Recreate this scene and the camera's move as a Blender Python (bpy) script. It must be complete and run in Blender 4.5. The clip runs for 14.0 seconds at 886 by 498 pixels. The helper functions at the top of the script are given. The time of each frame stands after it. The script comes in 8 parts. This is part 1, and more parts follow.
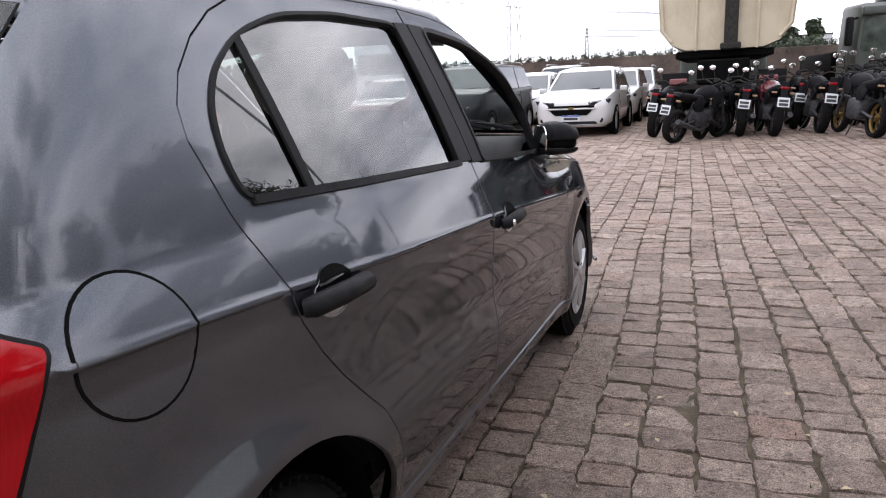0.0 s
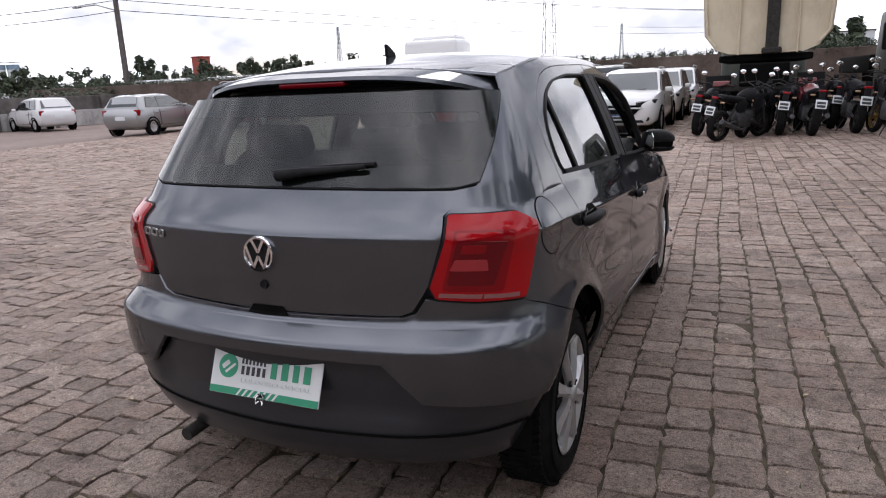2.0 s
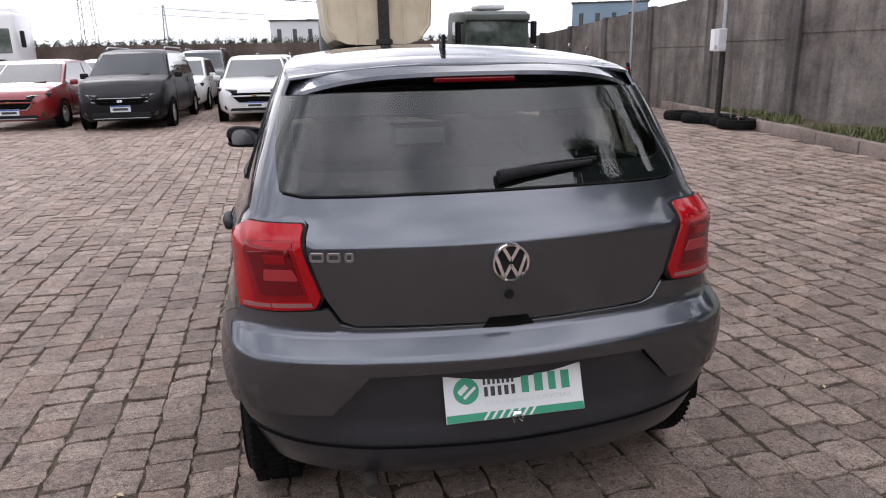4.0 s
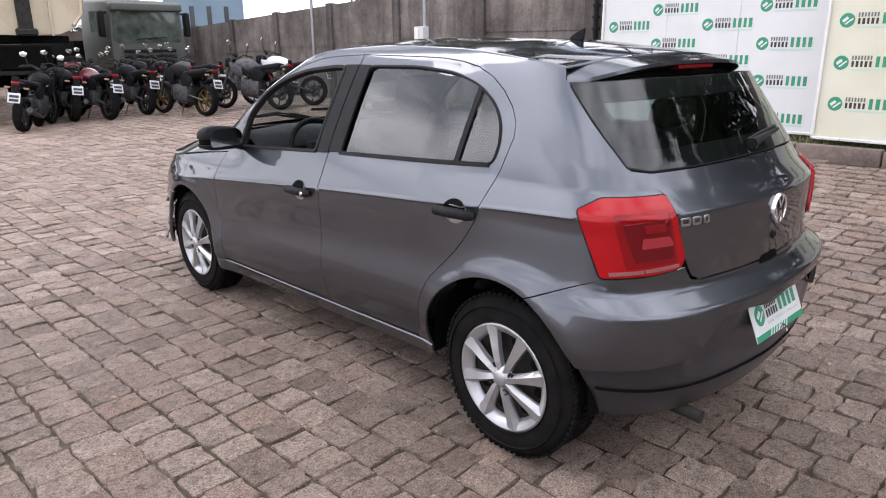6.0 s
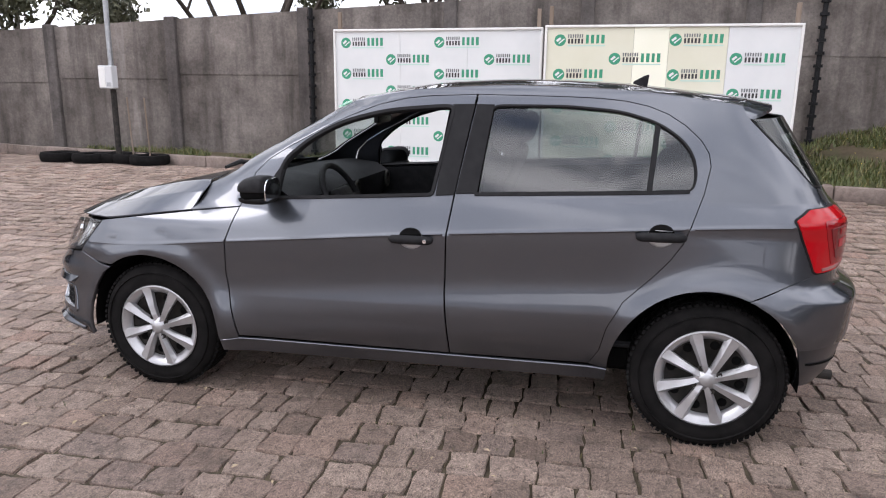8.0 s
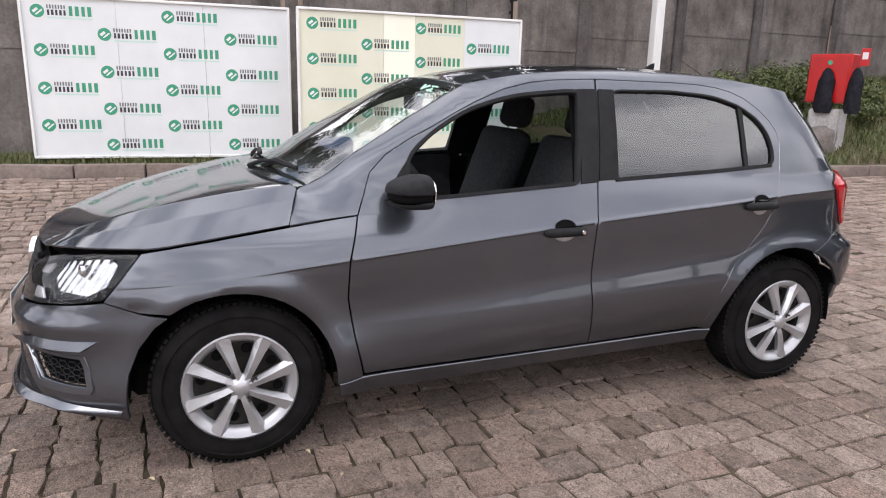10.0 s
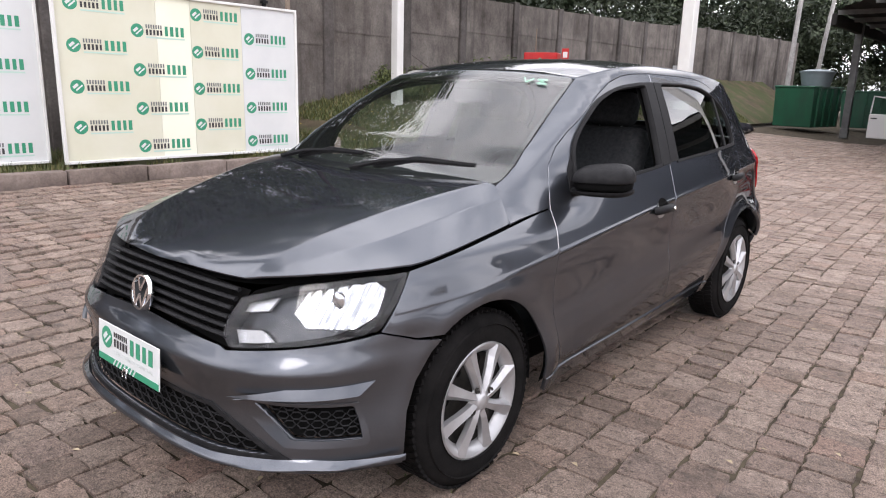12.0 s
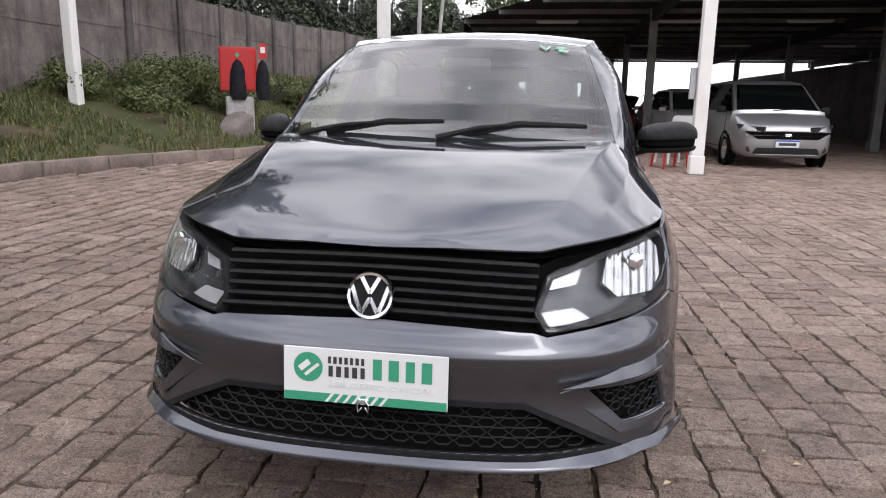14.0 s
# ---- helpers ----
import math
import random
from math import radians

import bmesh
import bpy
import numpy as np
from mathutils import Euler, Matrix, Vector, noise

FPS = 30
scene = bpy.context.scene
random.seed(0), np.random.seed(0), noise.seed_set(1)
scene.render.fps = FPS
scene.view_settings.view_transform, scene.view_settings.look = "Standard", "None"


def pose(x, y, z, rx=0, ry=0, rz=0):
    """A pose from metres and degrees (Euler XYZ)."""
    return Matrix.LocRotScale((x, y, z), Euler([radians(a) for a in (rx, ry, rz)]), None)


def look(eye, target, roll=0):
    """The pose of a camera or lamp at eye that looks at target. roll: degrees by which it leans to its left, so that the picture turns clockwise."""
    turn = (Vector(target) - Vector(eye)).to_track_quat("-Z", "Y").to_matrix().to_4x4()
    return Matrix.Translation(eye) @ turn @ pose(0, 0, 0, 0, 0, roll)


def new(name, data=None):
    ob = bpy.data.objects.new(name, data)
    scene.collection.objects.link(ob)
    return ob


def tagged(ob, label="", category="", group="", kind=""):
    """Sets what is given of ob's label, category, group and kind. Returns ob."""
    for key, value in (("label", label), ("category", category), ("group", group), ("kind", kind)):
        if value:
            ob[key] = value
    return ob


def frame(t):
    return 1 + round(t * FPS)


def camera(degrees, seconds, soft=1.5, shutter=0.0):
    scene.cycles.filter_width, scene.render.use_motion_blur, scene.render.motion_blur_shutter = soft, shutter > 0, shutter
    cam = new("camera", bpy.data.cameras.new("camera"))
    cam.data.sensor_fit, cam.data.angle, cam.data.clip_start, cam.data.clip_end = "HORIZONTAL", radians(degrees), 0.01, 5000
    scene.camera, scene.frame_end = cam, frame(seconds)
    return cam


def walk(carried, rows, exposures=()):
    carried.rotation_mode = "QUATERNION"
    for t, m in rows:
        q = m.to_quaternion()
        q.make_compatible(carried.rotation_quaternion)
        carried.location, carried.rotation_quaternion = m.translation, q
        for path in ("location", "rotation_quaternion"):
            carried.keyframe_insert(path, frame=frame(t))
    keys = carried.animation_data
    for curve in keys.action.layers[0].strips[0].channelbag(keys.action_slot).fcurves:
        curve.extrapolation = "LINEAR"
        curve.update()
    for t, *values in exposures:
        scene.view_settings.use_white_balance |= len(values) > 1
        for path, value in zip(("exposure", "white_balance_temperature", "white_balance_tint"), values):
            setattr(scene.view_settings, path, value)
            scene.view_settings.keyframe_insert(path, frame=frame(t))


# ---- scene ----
cam = camera(65.5, 14.0, 1.1)
PATH = [
    (0, (1.372, -1.964, 1.193), (0.644, -0.158, 0.735), -2.7),
    (0.5, (1.51, -2.424, 1.276), (0.683, -0.658, 0.832), -3.2),
    (1, (1.473, -2.832, 1.28), (0.645, -1.068, 0.828), -2.8),
    (1.5, (1.45, -3.126, 1.297), (0.618, -1.367, 0.836), -2.9),
    (2, (1.294, -3.365, 1.341), (0.488, -1.595, 0.874), -2.5),
    (2.2, (1.184, -3.453, 1.366), (0.466, -1.649, 0.889), -2.6),
    (4.3, (-0.811, -3.525, 1.426), (-0.278, -1.678, 0.875), -0.7),
    (4.5, (-0.991, -3.463, 1.424), (-0.352, -1.65, 0.871), -0.5),
    (5, (-1.478, -3.277, 1.439), (-0.557, -1.593, 0.877), -0.4),
    (5.5, (-2.004, -2.965, 1.459), (-0.856, -1.434, 0.878), -0.6),
    (6, (-2.443, -2.703, 1.438), (-1.127, -1.309, 0.867), -0.5),
    (6.5, (-2.837, -2.286, 1.442), (-1.303, -1.101, 0.948), -0.1),
    (7, (-3.176, -1.875, 1.449), (-1.508, -0.884, 0.967), 0.1),
    (7.5, (-3.379, -1.306, 1.435), (-1.571, -0.58, 0.985), 0.4),
    (8, (-3.509, -0.775, 1.406), (-1.608, -0.341, 0.96), 0.7),
    (8.2, (-3.561, -0.53, 1.422), (-1.635, -0.223, 0.979), 0.6),
    (10.3, (-3.064, 1.667, 1.35), (-1.305, 0.834, 0.892), 1.5),
    (10.5, (-3.014, 1.865, 1.347), (-1.303, 0.934, 0.894), 1.5),
    (11, (-2.677, 2.264, 1.342), (-1.1, 1.123, 0.882), 1.8),
    (11.5, (-2.371, 2.623, 1.338), (-0.942, 1.3, 0.883), 1.8),
    (12, (-2.043, 2.929, 1.311), (-0.779, 1.449, 0.853), 1.5),
    (12.5, (-1.651, 3.182, 1.275), (-0.593, 1.546, 0.823), 1.5),
    (13, (-1.21, 3.371, 1.192), (-0.426, 1.583, 0.755), 1.7),
    (13.5, (-0.798, 3.482, 1.131), (-0.237, 1.607, 0.719), 0.8),
    (14, (-0.425, 3.508, 1.123), (-0.108, 1.579, 0.701), 0.9),
]
walk(cam, [(t, look(eye, target, roll)) for t, eye, target, roll in PATH], [(t, v, k, 17) for t, v, k in ((0.0, -0.33, 6200), (0.5, -0.80, 6200), (1.5, -0.90, 6200), (2.0, -0.84, 6200), (4.5, -0.50, 6200), (6.0, -0.22, 6200), (7.5, -0.36, 6200), (8.2, -0.28, 6250), (10.5, -0.22, 6350), (11.5, -0.16, 6350), (12.5, -0.20, 6350), (13.2, -0.30, 6350), (14.0, -0.42, 6350))])

# ---- world and light ----
SUN_ELEV, SUN_ROT = 42, 333


def make_world():
    w = bpy.data.worlds.new("overcast")
    scene.world = w
    w.use_nodes = True
    nt = w.node_tree
    nt.nodes.clear()
    out = nt.nodes.new("ShaderNodeOutputWorld")
    bg = nt.nodes.new("ShaderNodeBackground")
    sky = nt.nodes.new("ShaderNodeTexSky")
    sky.sky_type, sky.sun_disc = "NISHITA", False
    sky.sun_elevation, sky.sun_rotation = radians(SUN_ELEV), radians(SUN_ROT)
    dim = nt.nodes.new("ShaderNodeMix")
    dim.data_type, dim.blend_type = "RGBA", "MULTIPLY"
    dim.inputs[0].default_value = 1.0
    dim.inputs[7].default_value = (0.09, 0.09, 0.09, 1)
    nt.links.new(sky.outputs[0], dim.inputs[6])
    tc = nt.nodes.new("ShaderNodeTexCoord")
    mp = nt.nodes.new("ShaderNodeMapping")
    mp.inputs["Scale"].default_value = (1.0, 1.0, 2.2)
    nt.links.new(tc.outputs["Generated"], mp.inputs[0])
    n1 = nt.nodes.new("ShaderNodeTexNoise")
    n1.inputs["Scale"].default_value, n1.inputs["Detail"].default_value, n1.inputs["Roughness"].default_value = 3.0, 7, 0.52
    nt.links.new(mp.outputs[0], n1.inputs[0])
    grey = nt.nodes.new("ShaderNodeValToRGB")
    grey.color_ramp.elements[0].position, grey.color_ramp.elements[0].color = 0.36, (0.56, 0.59, 0.64, 1)
    grey.color_ramp.elements[1].position, grey.color_ramp.elements[1].color = 0.60, (1.70, 1.70, 1.69, 1)
    nt.links.new(n1.outputs[0], grey.inputs[0])
    n2 = nt.nodes.new("ShaderNodeTexNoise")
    n2.inputs["Scale"].default_value, n2.inputs["Detail"].default_value = 1.7, 8
    nt.links.new(mp.outputs[0], n2.inputs[0])
    mask = nt.nodes.new("ShaderNodeValToRGB")
    mask.color_ramp.elements[0].position, mask.color_ramp.elements[1].position = 0.30, 0.42
    nt.links.new(n2.outputs[0], mask.inputs[0])
    mix = nt.nodes.new("ShaderNodeMix")
    mix.data_type = "RGBA"
    nt.links.new(mask.outputs[0], mix.inputs[0])
    nt.links.new(dim.outputs[2], mix.inputs[6])
    nt.links.new(grey.outputs[0], mix.inputs[7])
    # an overcast sky is brighter overhead than at the horizon
    sep = nt.nodes.new("ShaderNodeSeparateXYZ")
    nt.links.new(tc.outputs["Generated"], sep.inputs[0])
    lift = nt.nodes.new("ShaderNodeValToRGB")
    els = lift.color_ramp.elements
    els.new(0.35)
    for e, (p, v) in zip(els, ((0.0, 0.84), (0.30, 0.84), (1.0, 1.0))):
        e.position, e.color = p, (v, v, v, 1)
    nt.links.new(sep.outputs["Z"], lift.inputs[0])
    mul = nt.nodes.new("ShaderNodeMix")
    mul.data_type, mul.blend_type = "RGBA", "MULTIPLY"
    mul.inputs[0].default_value = 1.0
    nt.links.new(mix.outputs[2], mul.inputs[6])
    nt.links.new(lift.outputs[0], mul.inputs[7])
    nt.links.new(mul.outputs[2], bg.inputs[0])
    bg.inputs[1].default_value = 2.5
    nt.links.new(bg.outputs[0], out.inputs[0])


make_world()
sun = new("sun", bpy.data.lights.new("sun", "SUN"))
sun.data.energy, sun.data.angle, sun.data.color = 1.2, radians(22), (1.0, 0.96, 0.90)
_e, _r = radians(SUN_ELEV), radians(SUN_ROT)
_dir = Vector((math.cos(_e) * math.sin(_r), math.cos(_e) * math.cos(_r), math.sin(_e)))
sun.matrix_world = look(_dir * 50, (0, 0, 0))

# ---- materials ----
def nodes_of(name, rough=0.5, metal=0.0, color=(0.5, 0.5, 0.5)):
    m = bpy.data.materials.new(name)
    m.use_nodes = True
    b = m.node_tree.nodes["Principled BSDF"]
    b.inputs["Base Color"].default_value = (*color, 1)
    b.inputs["Roughness"].default_value = rough
    b.inputs["Metallic"].default_value = metal
    return m, m.node_tree, b


def ramp(nt, src, stops):
    r = nt.nodes.new("ShaderNodeValToRGB")
    els = r.color_ramp.elements
    while len(els) < len(stops):
        els.new(0.5)
    for e, (p, c) in zip(els, stops):
        e.position, e.color = p, (*c, 1)
    nt.links.new(src, r.inputs[0])
    return r.outputs[0]


def noise_tex(nt, scale, detail=4, rough=0.5, coord="Object", stretch=None):
    tc = nt.nodes.new("ShaderNodeTexCoord")
    n = nt.nodes.new("ShaderNodeTexNoise")
    n.inputs["Scale"].default_value, n.inputs["Detail"].default_value, n.inputs["Roughness"].default_value = scale, detail, rough
    src = tc.outputs[coord]
    if coord == "World":
        src = nt.nodes.new("ShaderNodeNewGeometry").outputs["Position"]
    if stretch:
        mp = nt.nodes.new("ShaderNodeMapping")
        mp.inputs["Scale"].default_value = stretch
        nt.links.new(src, mp.inputs[0])
        src = mp.outputs[0]
    nt.links.new(src, n.inputs[0])
    return n.outputs[0]


def world_noise(nt, scale, detail=4, rough=0.5, stretch=None):
    g = nt.nodes.new("ShaderNodeNewGeometry")
    n = nt.nodes.new("ShaderNodeTexNoise")
    n.inputs["Scale"].default_value, n.inputs["Detail"].default_value, n.inputs["Roughness"].default_value = scale, detail, rough
    src = g.outputs["Position"]
    if stretch:
        mp = nt.nodes.new("ShaderNodeMapping")
        mp.inputs["Scale"].default_value = stretch
        nt.links.new(src, mp.inputs[0])
        src = mp.outputs[0]
    nt.links.new(src, n.inputs[0])
    return n.outputs[0]


def mixc(nt, fac, a, b, mode="MIX"):
    m = nt.nodes.new("ShaderNodeMix")
    m.data_type, m.blend_type = "RGBA", mode
    for i, v in ((0, fac), (6, a), (7, b)):
        if isinstance(v, (int, float)):
            m.inputs[i].default_value = v
        elif isinstance(v, tuple):
            m.inputs[i].default_value = (*v, 1)
        else:
            nt.links.new(v, m.inputs[i])
    return m.outputs[2]


def bump(nt, b, src, strength=0.3, dist=0.01):
    n = nt.nodes.new("ShaderNodeBump")
    n.inputs["Strength"].default_value, n.inputs["Distance"].default_value = strength, dist
    nt.links.new(src, n.inputs["Height"])
    nt.links.new(n.outputs[0], b.inputs["Normal"])


def speckled(name, c1, c2, scale=8, rough=0.7, metal=0.0, bump_s=0.0, bump_scale=60, stretch=None, r2=None, fine=None):
    """A surface whose colour drifts between c1 and c2, with a finer grain and relief."""
    m, nt, b = nodes_of(name, rough, metal)
    big = world_noise(nt, scale, 5, 0.6, stretch)
    col = ramp(nt, big, [(0.3, c1), (0.7, c2)])
    if fine:
        g = world_noise(nt, fine, 3, 0.6)
        col = mixc(nt, 0.5, col, ramp(nt, g, [(0.3, (0.35, 0.35, 0.35)), (0.7, (0.65, 0.65, 0.65))]), "OVERLAY")
    nt.links.new(col, b.inputs["Base Color"])
    if r2 is not None:
        rr = nt.nodes.new("ShaderNodeMapRange")
        rr.inputs[3].default_value, rr.inputs[4].default_value = rough, r2
        nt.links.new(big, rr.inputs[0])
        nt.links.new(rr.outputs[0], b.inputs["Roughness"])
    if rough >= 0.5 and metal == 0.0:
        b.inputs["Specular IOR Level"].default_value = 0.22 if max(c2) > 0.06 else 0.07
    if bump_s:
        bump(nt, b, world_noise(nt, bump_scale, 4, 0.6), bump_s, 0.004)
    return m


def paint(name, color, metal=0.0, rough=0.35, flake=0.0, coat=1.0, dust=0.0, ior=1.5):
    """Car paint: a base under a clear coat, with fine flakes and a trace of dust."""
    m, nt, b = nodes_of(name, rough, metal, color)
    b.inputs["Coat Weight"].default_value = coat
    b.inputs["Coat Roughness"].default_value = 0.04
    b.inputs["Coat IOR"].default_value = ior
    tc = nt.nodes.new("ShaderNodeTexCoord")
    v = nt.nodes.new("ShaderNodeTexVoronoi")
    v.inputs["Scale"].default_value = 900
    nt.links.new(tc.outputs["Object"], v.inputs[0])
    lo, hi = tuple(c * (1 - flake) for c in color), tuple(min(1, c * (1 + flake)) for c in color)
    col = ramp(nt, v.outputs["Distance"], [(0.2, lo), (0.8, hi)])
    if dust:
        d = noise_tex(nt, 5.0, 6, 0.6)
        col = mixc(nt, ramp(nt, d, [(0.5, (0, 0, 0)), (0.75, (dust, dust, dust))]), col, (0.35, 0.32, 0.29))
        rr = nt.nodes.new("ShaderNodeMapRange")
        rr.inputs[3].default_value, rr.inputs[4].default_value = 0.03, 0.10
        nt.links.new(d, rr.inputs[0])
        nt.links.new(rr.outputs[0], b.inputs["Coat Roughness"])
    nt.links.new(col, b.inputs["Base Color"])
    return m


def glass(name, tint=(0.8, 0.85, 0.82), clear=0.75, rough=0.0, dust=0.0, gloss=0.10, power=3.6):
    """Thin automotive glass: light passes tinted, and the surface mirrors by its Fresnel gloss."""
    m = bpy.data.materials.new(name)
    m.use_nodes = True
    nt = m.node_tree
    nt.nodes.clear()
    out = nt.nodes.new("ShaderNodeOutputMaterial")
    tr = nt.nodes.new("ShaderNodeBsdfTransparent")
    tr.inputs[0].default_value = tuple(c * clear for c in tint) + (1,)
    gl = nt.nodes.new("ShaderNodeBsdfGlossy")
    gl.inputs["Roughness"].default_value = rough
    lw = nt.nodes.new("ShaderNodeLayerWeight")
    lw.inputs[0].default_value = 0.5
    pw = nt.nodes.new("ShaderNodeMath")
    pw.operation = "POWER"
    pw.inputs[1].default_value = power
    nt.links.new(lw.outputs["Facing"], pw.inputs[0])
    fr = nt.nodes.new("ShaderNodeMapRange")
    fr.inputs[3].default_value, fr.inputs[4].default_value = gloss, 0.95
    nt.links.new(pw.outputs[0], fr.inputs[0])
    mx = nt.nodes.new("ShaderNodeMixShader")
    nt.links.new(fr.outputs[0], mx.inputs[0])
    nt.links.new(tr.outputs[0], mx.inputs[1])
    nt.links.new(gl.outputs[0], mx.inputs[2])
    last = mx.outputs[0]
    if dust:
        df = nt.nodes.new("ShaderNodeBsdfDiffuse")
        df.inputs[0].default_value = (0.42, 0.43, 0.43, 1)
        dm = nt.nodes.new("ShaderNodeMixShader")
        dm.inputs[0].default_value = dust
        n = noise_tex(nt, 4.0, 5, 0.6)
        rr = nt.nodes.new("ShaderNodeMapRange")
        rr.inputs[3].default_value, rr.inputs[4].default_value = dust * 0.4, dust * 1.6
        nt.links.new(n, rr.inputs[0])
        nt.links.new(rr.outputs[0], dm.inputs[0])
        nt.links.new(last, dm.inputs[1])
        nt.links.new(df.outputs[0], dm.inputs[2])
        last = dm.outputs[0]
    nt.links.new(last, out.inputs[0])
    return m


def sett_mat(name, per_object):
    """Reddish-brown granite setts, each with its own tone, grain and dirt."""
    m, nt, b = nodes_of(name, 0.66)
    b.inputs["Specular IOR Level"].default_value = 0.42
    if per_object:
        rnd = nt.nodes.new("ShaderNodeObjectInfo").outputs["Random"]
    else:
        rnd = nt.nodes.new("ShaderNodeNewGeometry").outputs["Random Per Island"]
    tone = ramp(nt, rnd, [(0.0, (0.228, 0.168, 0.135)), (0.3, (0.312, 0.236, 0.194)), (0.62, (0.398, 0.309, 0.258)), (0.82, (0.335, 0.240, 0.192)), (0.94, (0.275, 0.212, 0.181)), (1.0, (0.325, 0.219, 0.175))])
    grain = world_noise(nt, 70, 5, 0.75)
    col = mixc(nt, 0.75, tone, ramp(nt, grain, [(0.3, (0.22, 0.22, 0.22)), (0.52, (0.50, 0.50, 0.50)), (0.74, (0.80, 0.79, 0.77))]), "OVERLAY")
    speck = world_noise(nt, 190, 2, 0.9)
    col = mixc(nt, 0.85, col, ramp(nt, speck, [(0.34, (0.12, 0.12, 0.12)), (0.5, (0.52, 0.52, 0.52)), (0.66, (0.90, 0.89, 0.87))]), "OVERLAY")
    patch = world_noise(nt, 0.55, 6, 0.6)
    col = mixc(nt, ramp(nt, patch, [(0.48, (0, 0, 0)), (0.70, (0.45, 0.45, 0.45))]), col, (0.165, 0.120, 0.098))
    mid = world_noise(nt, 14, 5, 0.7)
    col = mixc(nt, 0.65, col, ramp(nt, mid, [(0.34, (0.26, 0.26, 0.26)), (0.5, (0.5, 0.5, 0.5)), (0.68, (0.68, 0.67, 0.66))]), "OVERLAY")
    stain = world_noise(nt, 3.2, 5, 0.65)
    col = mixc(nt, ramp(nt, stain, [(0.60, (0, 0, 0)), (0.72, (0.8, 0.8, 0.8))]), col, (0.070, 0.052, 0.045))
    pit = world_noise(nt, 34, 6, 0.78)
    col = mixc(nt, ramp(nt, pit, [(0.55, (0, 0, 0)), (0.63, (0.85, 0.85, 0.85))]), col, (0.075, 0.053, 0.044))
    nt.links.new(col, b.inputs["Base Color"])
    bump(nt, b, world_noise(nt, 26, 9, 0.82), 1.0, 0.034)
    return m


M = {}
M["paint"] = paint("grey_metallic_paint", (0.094, 0.101, 0.116), 0.92, 0.33, 0.25, 1.0, 0.0, 1.50)
M["paint"].node_tree.nodes["Principled BSDF"].inputs["Specular Tint"].default_value = (0.10, 0.11, 0.12, 1)
M["trim"] = speckled("black_grained_plastic", (0.012, 0.012, 0.013), (0.022, 0.022, 0.023), 40, 0.5, bump_s=0.15, bump_scale=700)
M["gloss_black"] = speckled("satin_black_film", (0.013, 0.013, 0.014), (0.020, 0.020, 0.021), 12, 0.5)
# near-black for inner parts, and laid flat as painted shade in bowls and grooves
M["inner"] = speckled("dark_metal_and_shade", (0.003, 0.003, 0.003), (0.006, 0.006, 0.006), 6, 0.9)
M["rubber"] = speckled("tyre_rubber", (0.005, 0.005, 0.005), (0.013, 0.012, 0.012), 14, 0.85, bump_s=0.3, bump_scale=120)
M["silver"] = speckled("silver_wheel_cover", (0.37, 0.37, 0.38), (0.47, 0.47, 0.48), 10, 0.34, 0.65)
M["chrome"] = nodes_of("chrome", 0.08, 1.0, (0.82, 0.83, 0.85))[0]
M["steel"] = speckled("black_steel", (0.02, 0.02, 0.02), (0.05, 0.045, 0.04), 20, 0.6)
M["glass"] = glass("window_glass", (0.80, 0.88, 0.86), 0.88, 0.0, 0.01, 0.065, 3.8)
M["tint"] = glass("rear_window_glass", (0.80, 0.90, 0.87), 0.50, 0.0, 0.0, 0.105, 3.2)
M["rear_glass"] = glass("hatch_window_glass", (0.80, 0.90, 0.87), 0.60, 0.0, 0.0, 0.065, 4.2)
M["dark_glass"] = glass("dark_window_glass", (0.35, 0.4, 0.42), 0.45)
M["fabric"] = speckled("charcoal_seat_fabric", (0.025, 0.026, 0.028), (0.045, 0.046, 0.05), 60, 0.95, bump_s=0.4, bump_scale=500)
M["dash"] = speckled("dark_dash_plastic", (0.018, 0.018, 0.02), (0.03, 0.03, 0.032), 20, 0.6, bump_s=0.1, bump_scale=500)
M["headliner"] = speckled("light_grey_headliner", (0.36, 0.36, 0.35), (0.42, 0.42, 0.41), 20, 0.95)
M["white"] = speckled("white_plastic_sheet", (0.58, 0.60, 0.60), (0.66, 0.67, 0.665), 1.5, 0.45)
M["cream"] = speckled("sun_faded_cream_sheet", (0.60, 0.59, 0.46), (0.66, 0.655, 0.545), 1.2, 0.5)
M["green"] = nodes_of("green_print", 0.5, 0, (0.030, 0.26, 0.145))[0]
M["grey_print"] = nodes_of("grey_print", 0.5, 0, (0.55, 0.58, 0.57))[0]
M["dark_print"] = nodes_of("dark_print", 0.5, 0, (0.03, 0.03, 0.032))[0]
M["pale_green"] = nodes_of("pale_green_print", 0.5, 0, (0.45, 0.62, 0.55))[0]
M["sett"] = sett_mat("granite_sett", True)
M["setts"] = sett_mat("granite_setts", False)
M["joint"] = speckled("dirt_joint", (0.024, 0.018, 0.013), (0.100, 0.082, 0.055), 9, 0.95, bump_s=0.6, bump_scale=80, fine=60)
M["far_ground"] = speckled("far_paving", (0.16, 0.122, 0.106), (0.225, 0.175, 0.156), 0.4, 0.9, bump_s=0.3, bump_scale=20, fine=5)
M["lens"] = glass("clear_lamp_cover", (0.95, 0.96, 0.97), 0.95, 0.0, 0.0, 0.04, 5.0)
M["lamp_black"] = nodes_of("lamp_housing", 0.22, 0.7, (0.10, 0.102, 0.108))[0]


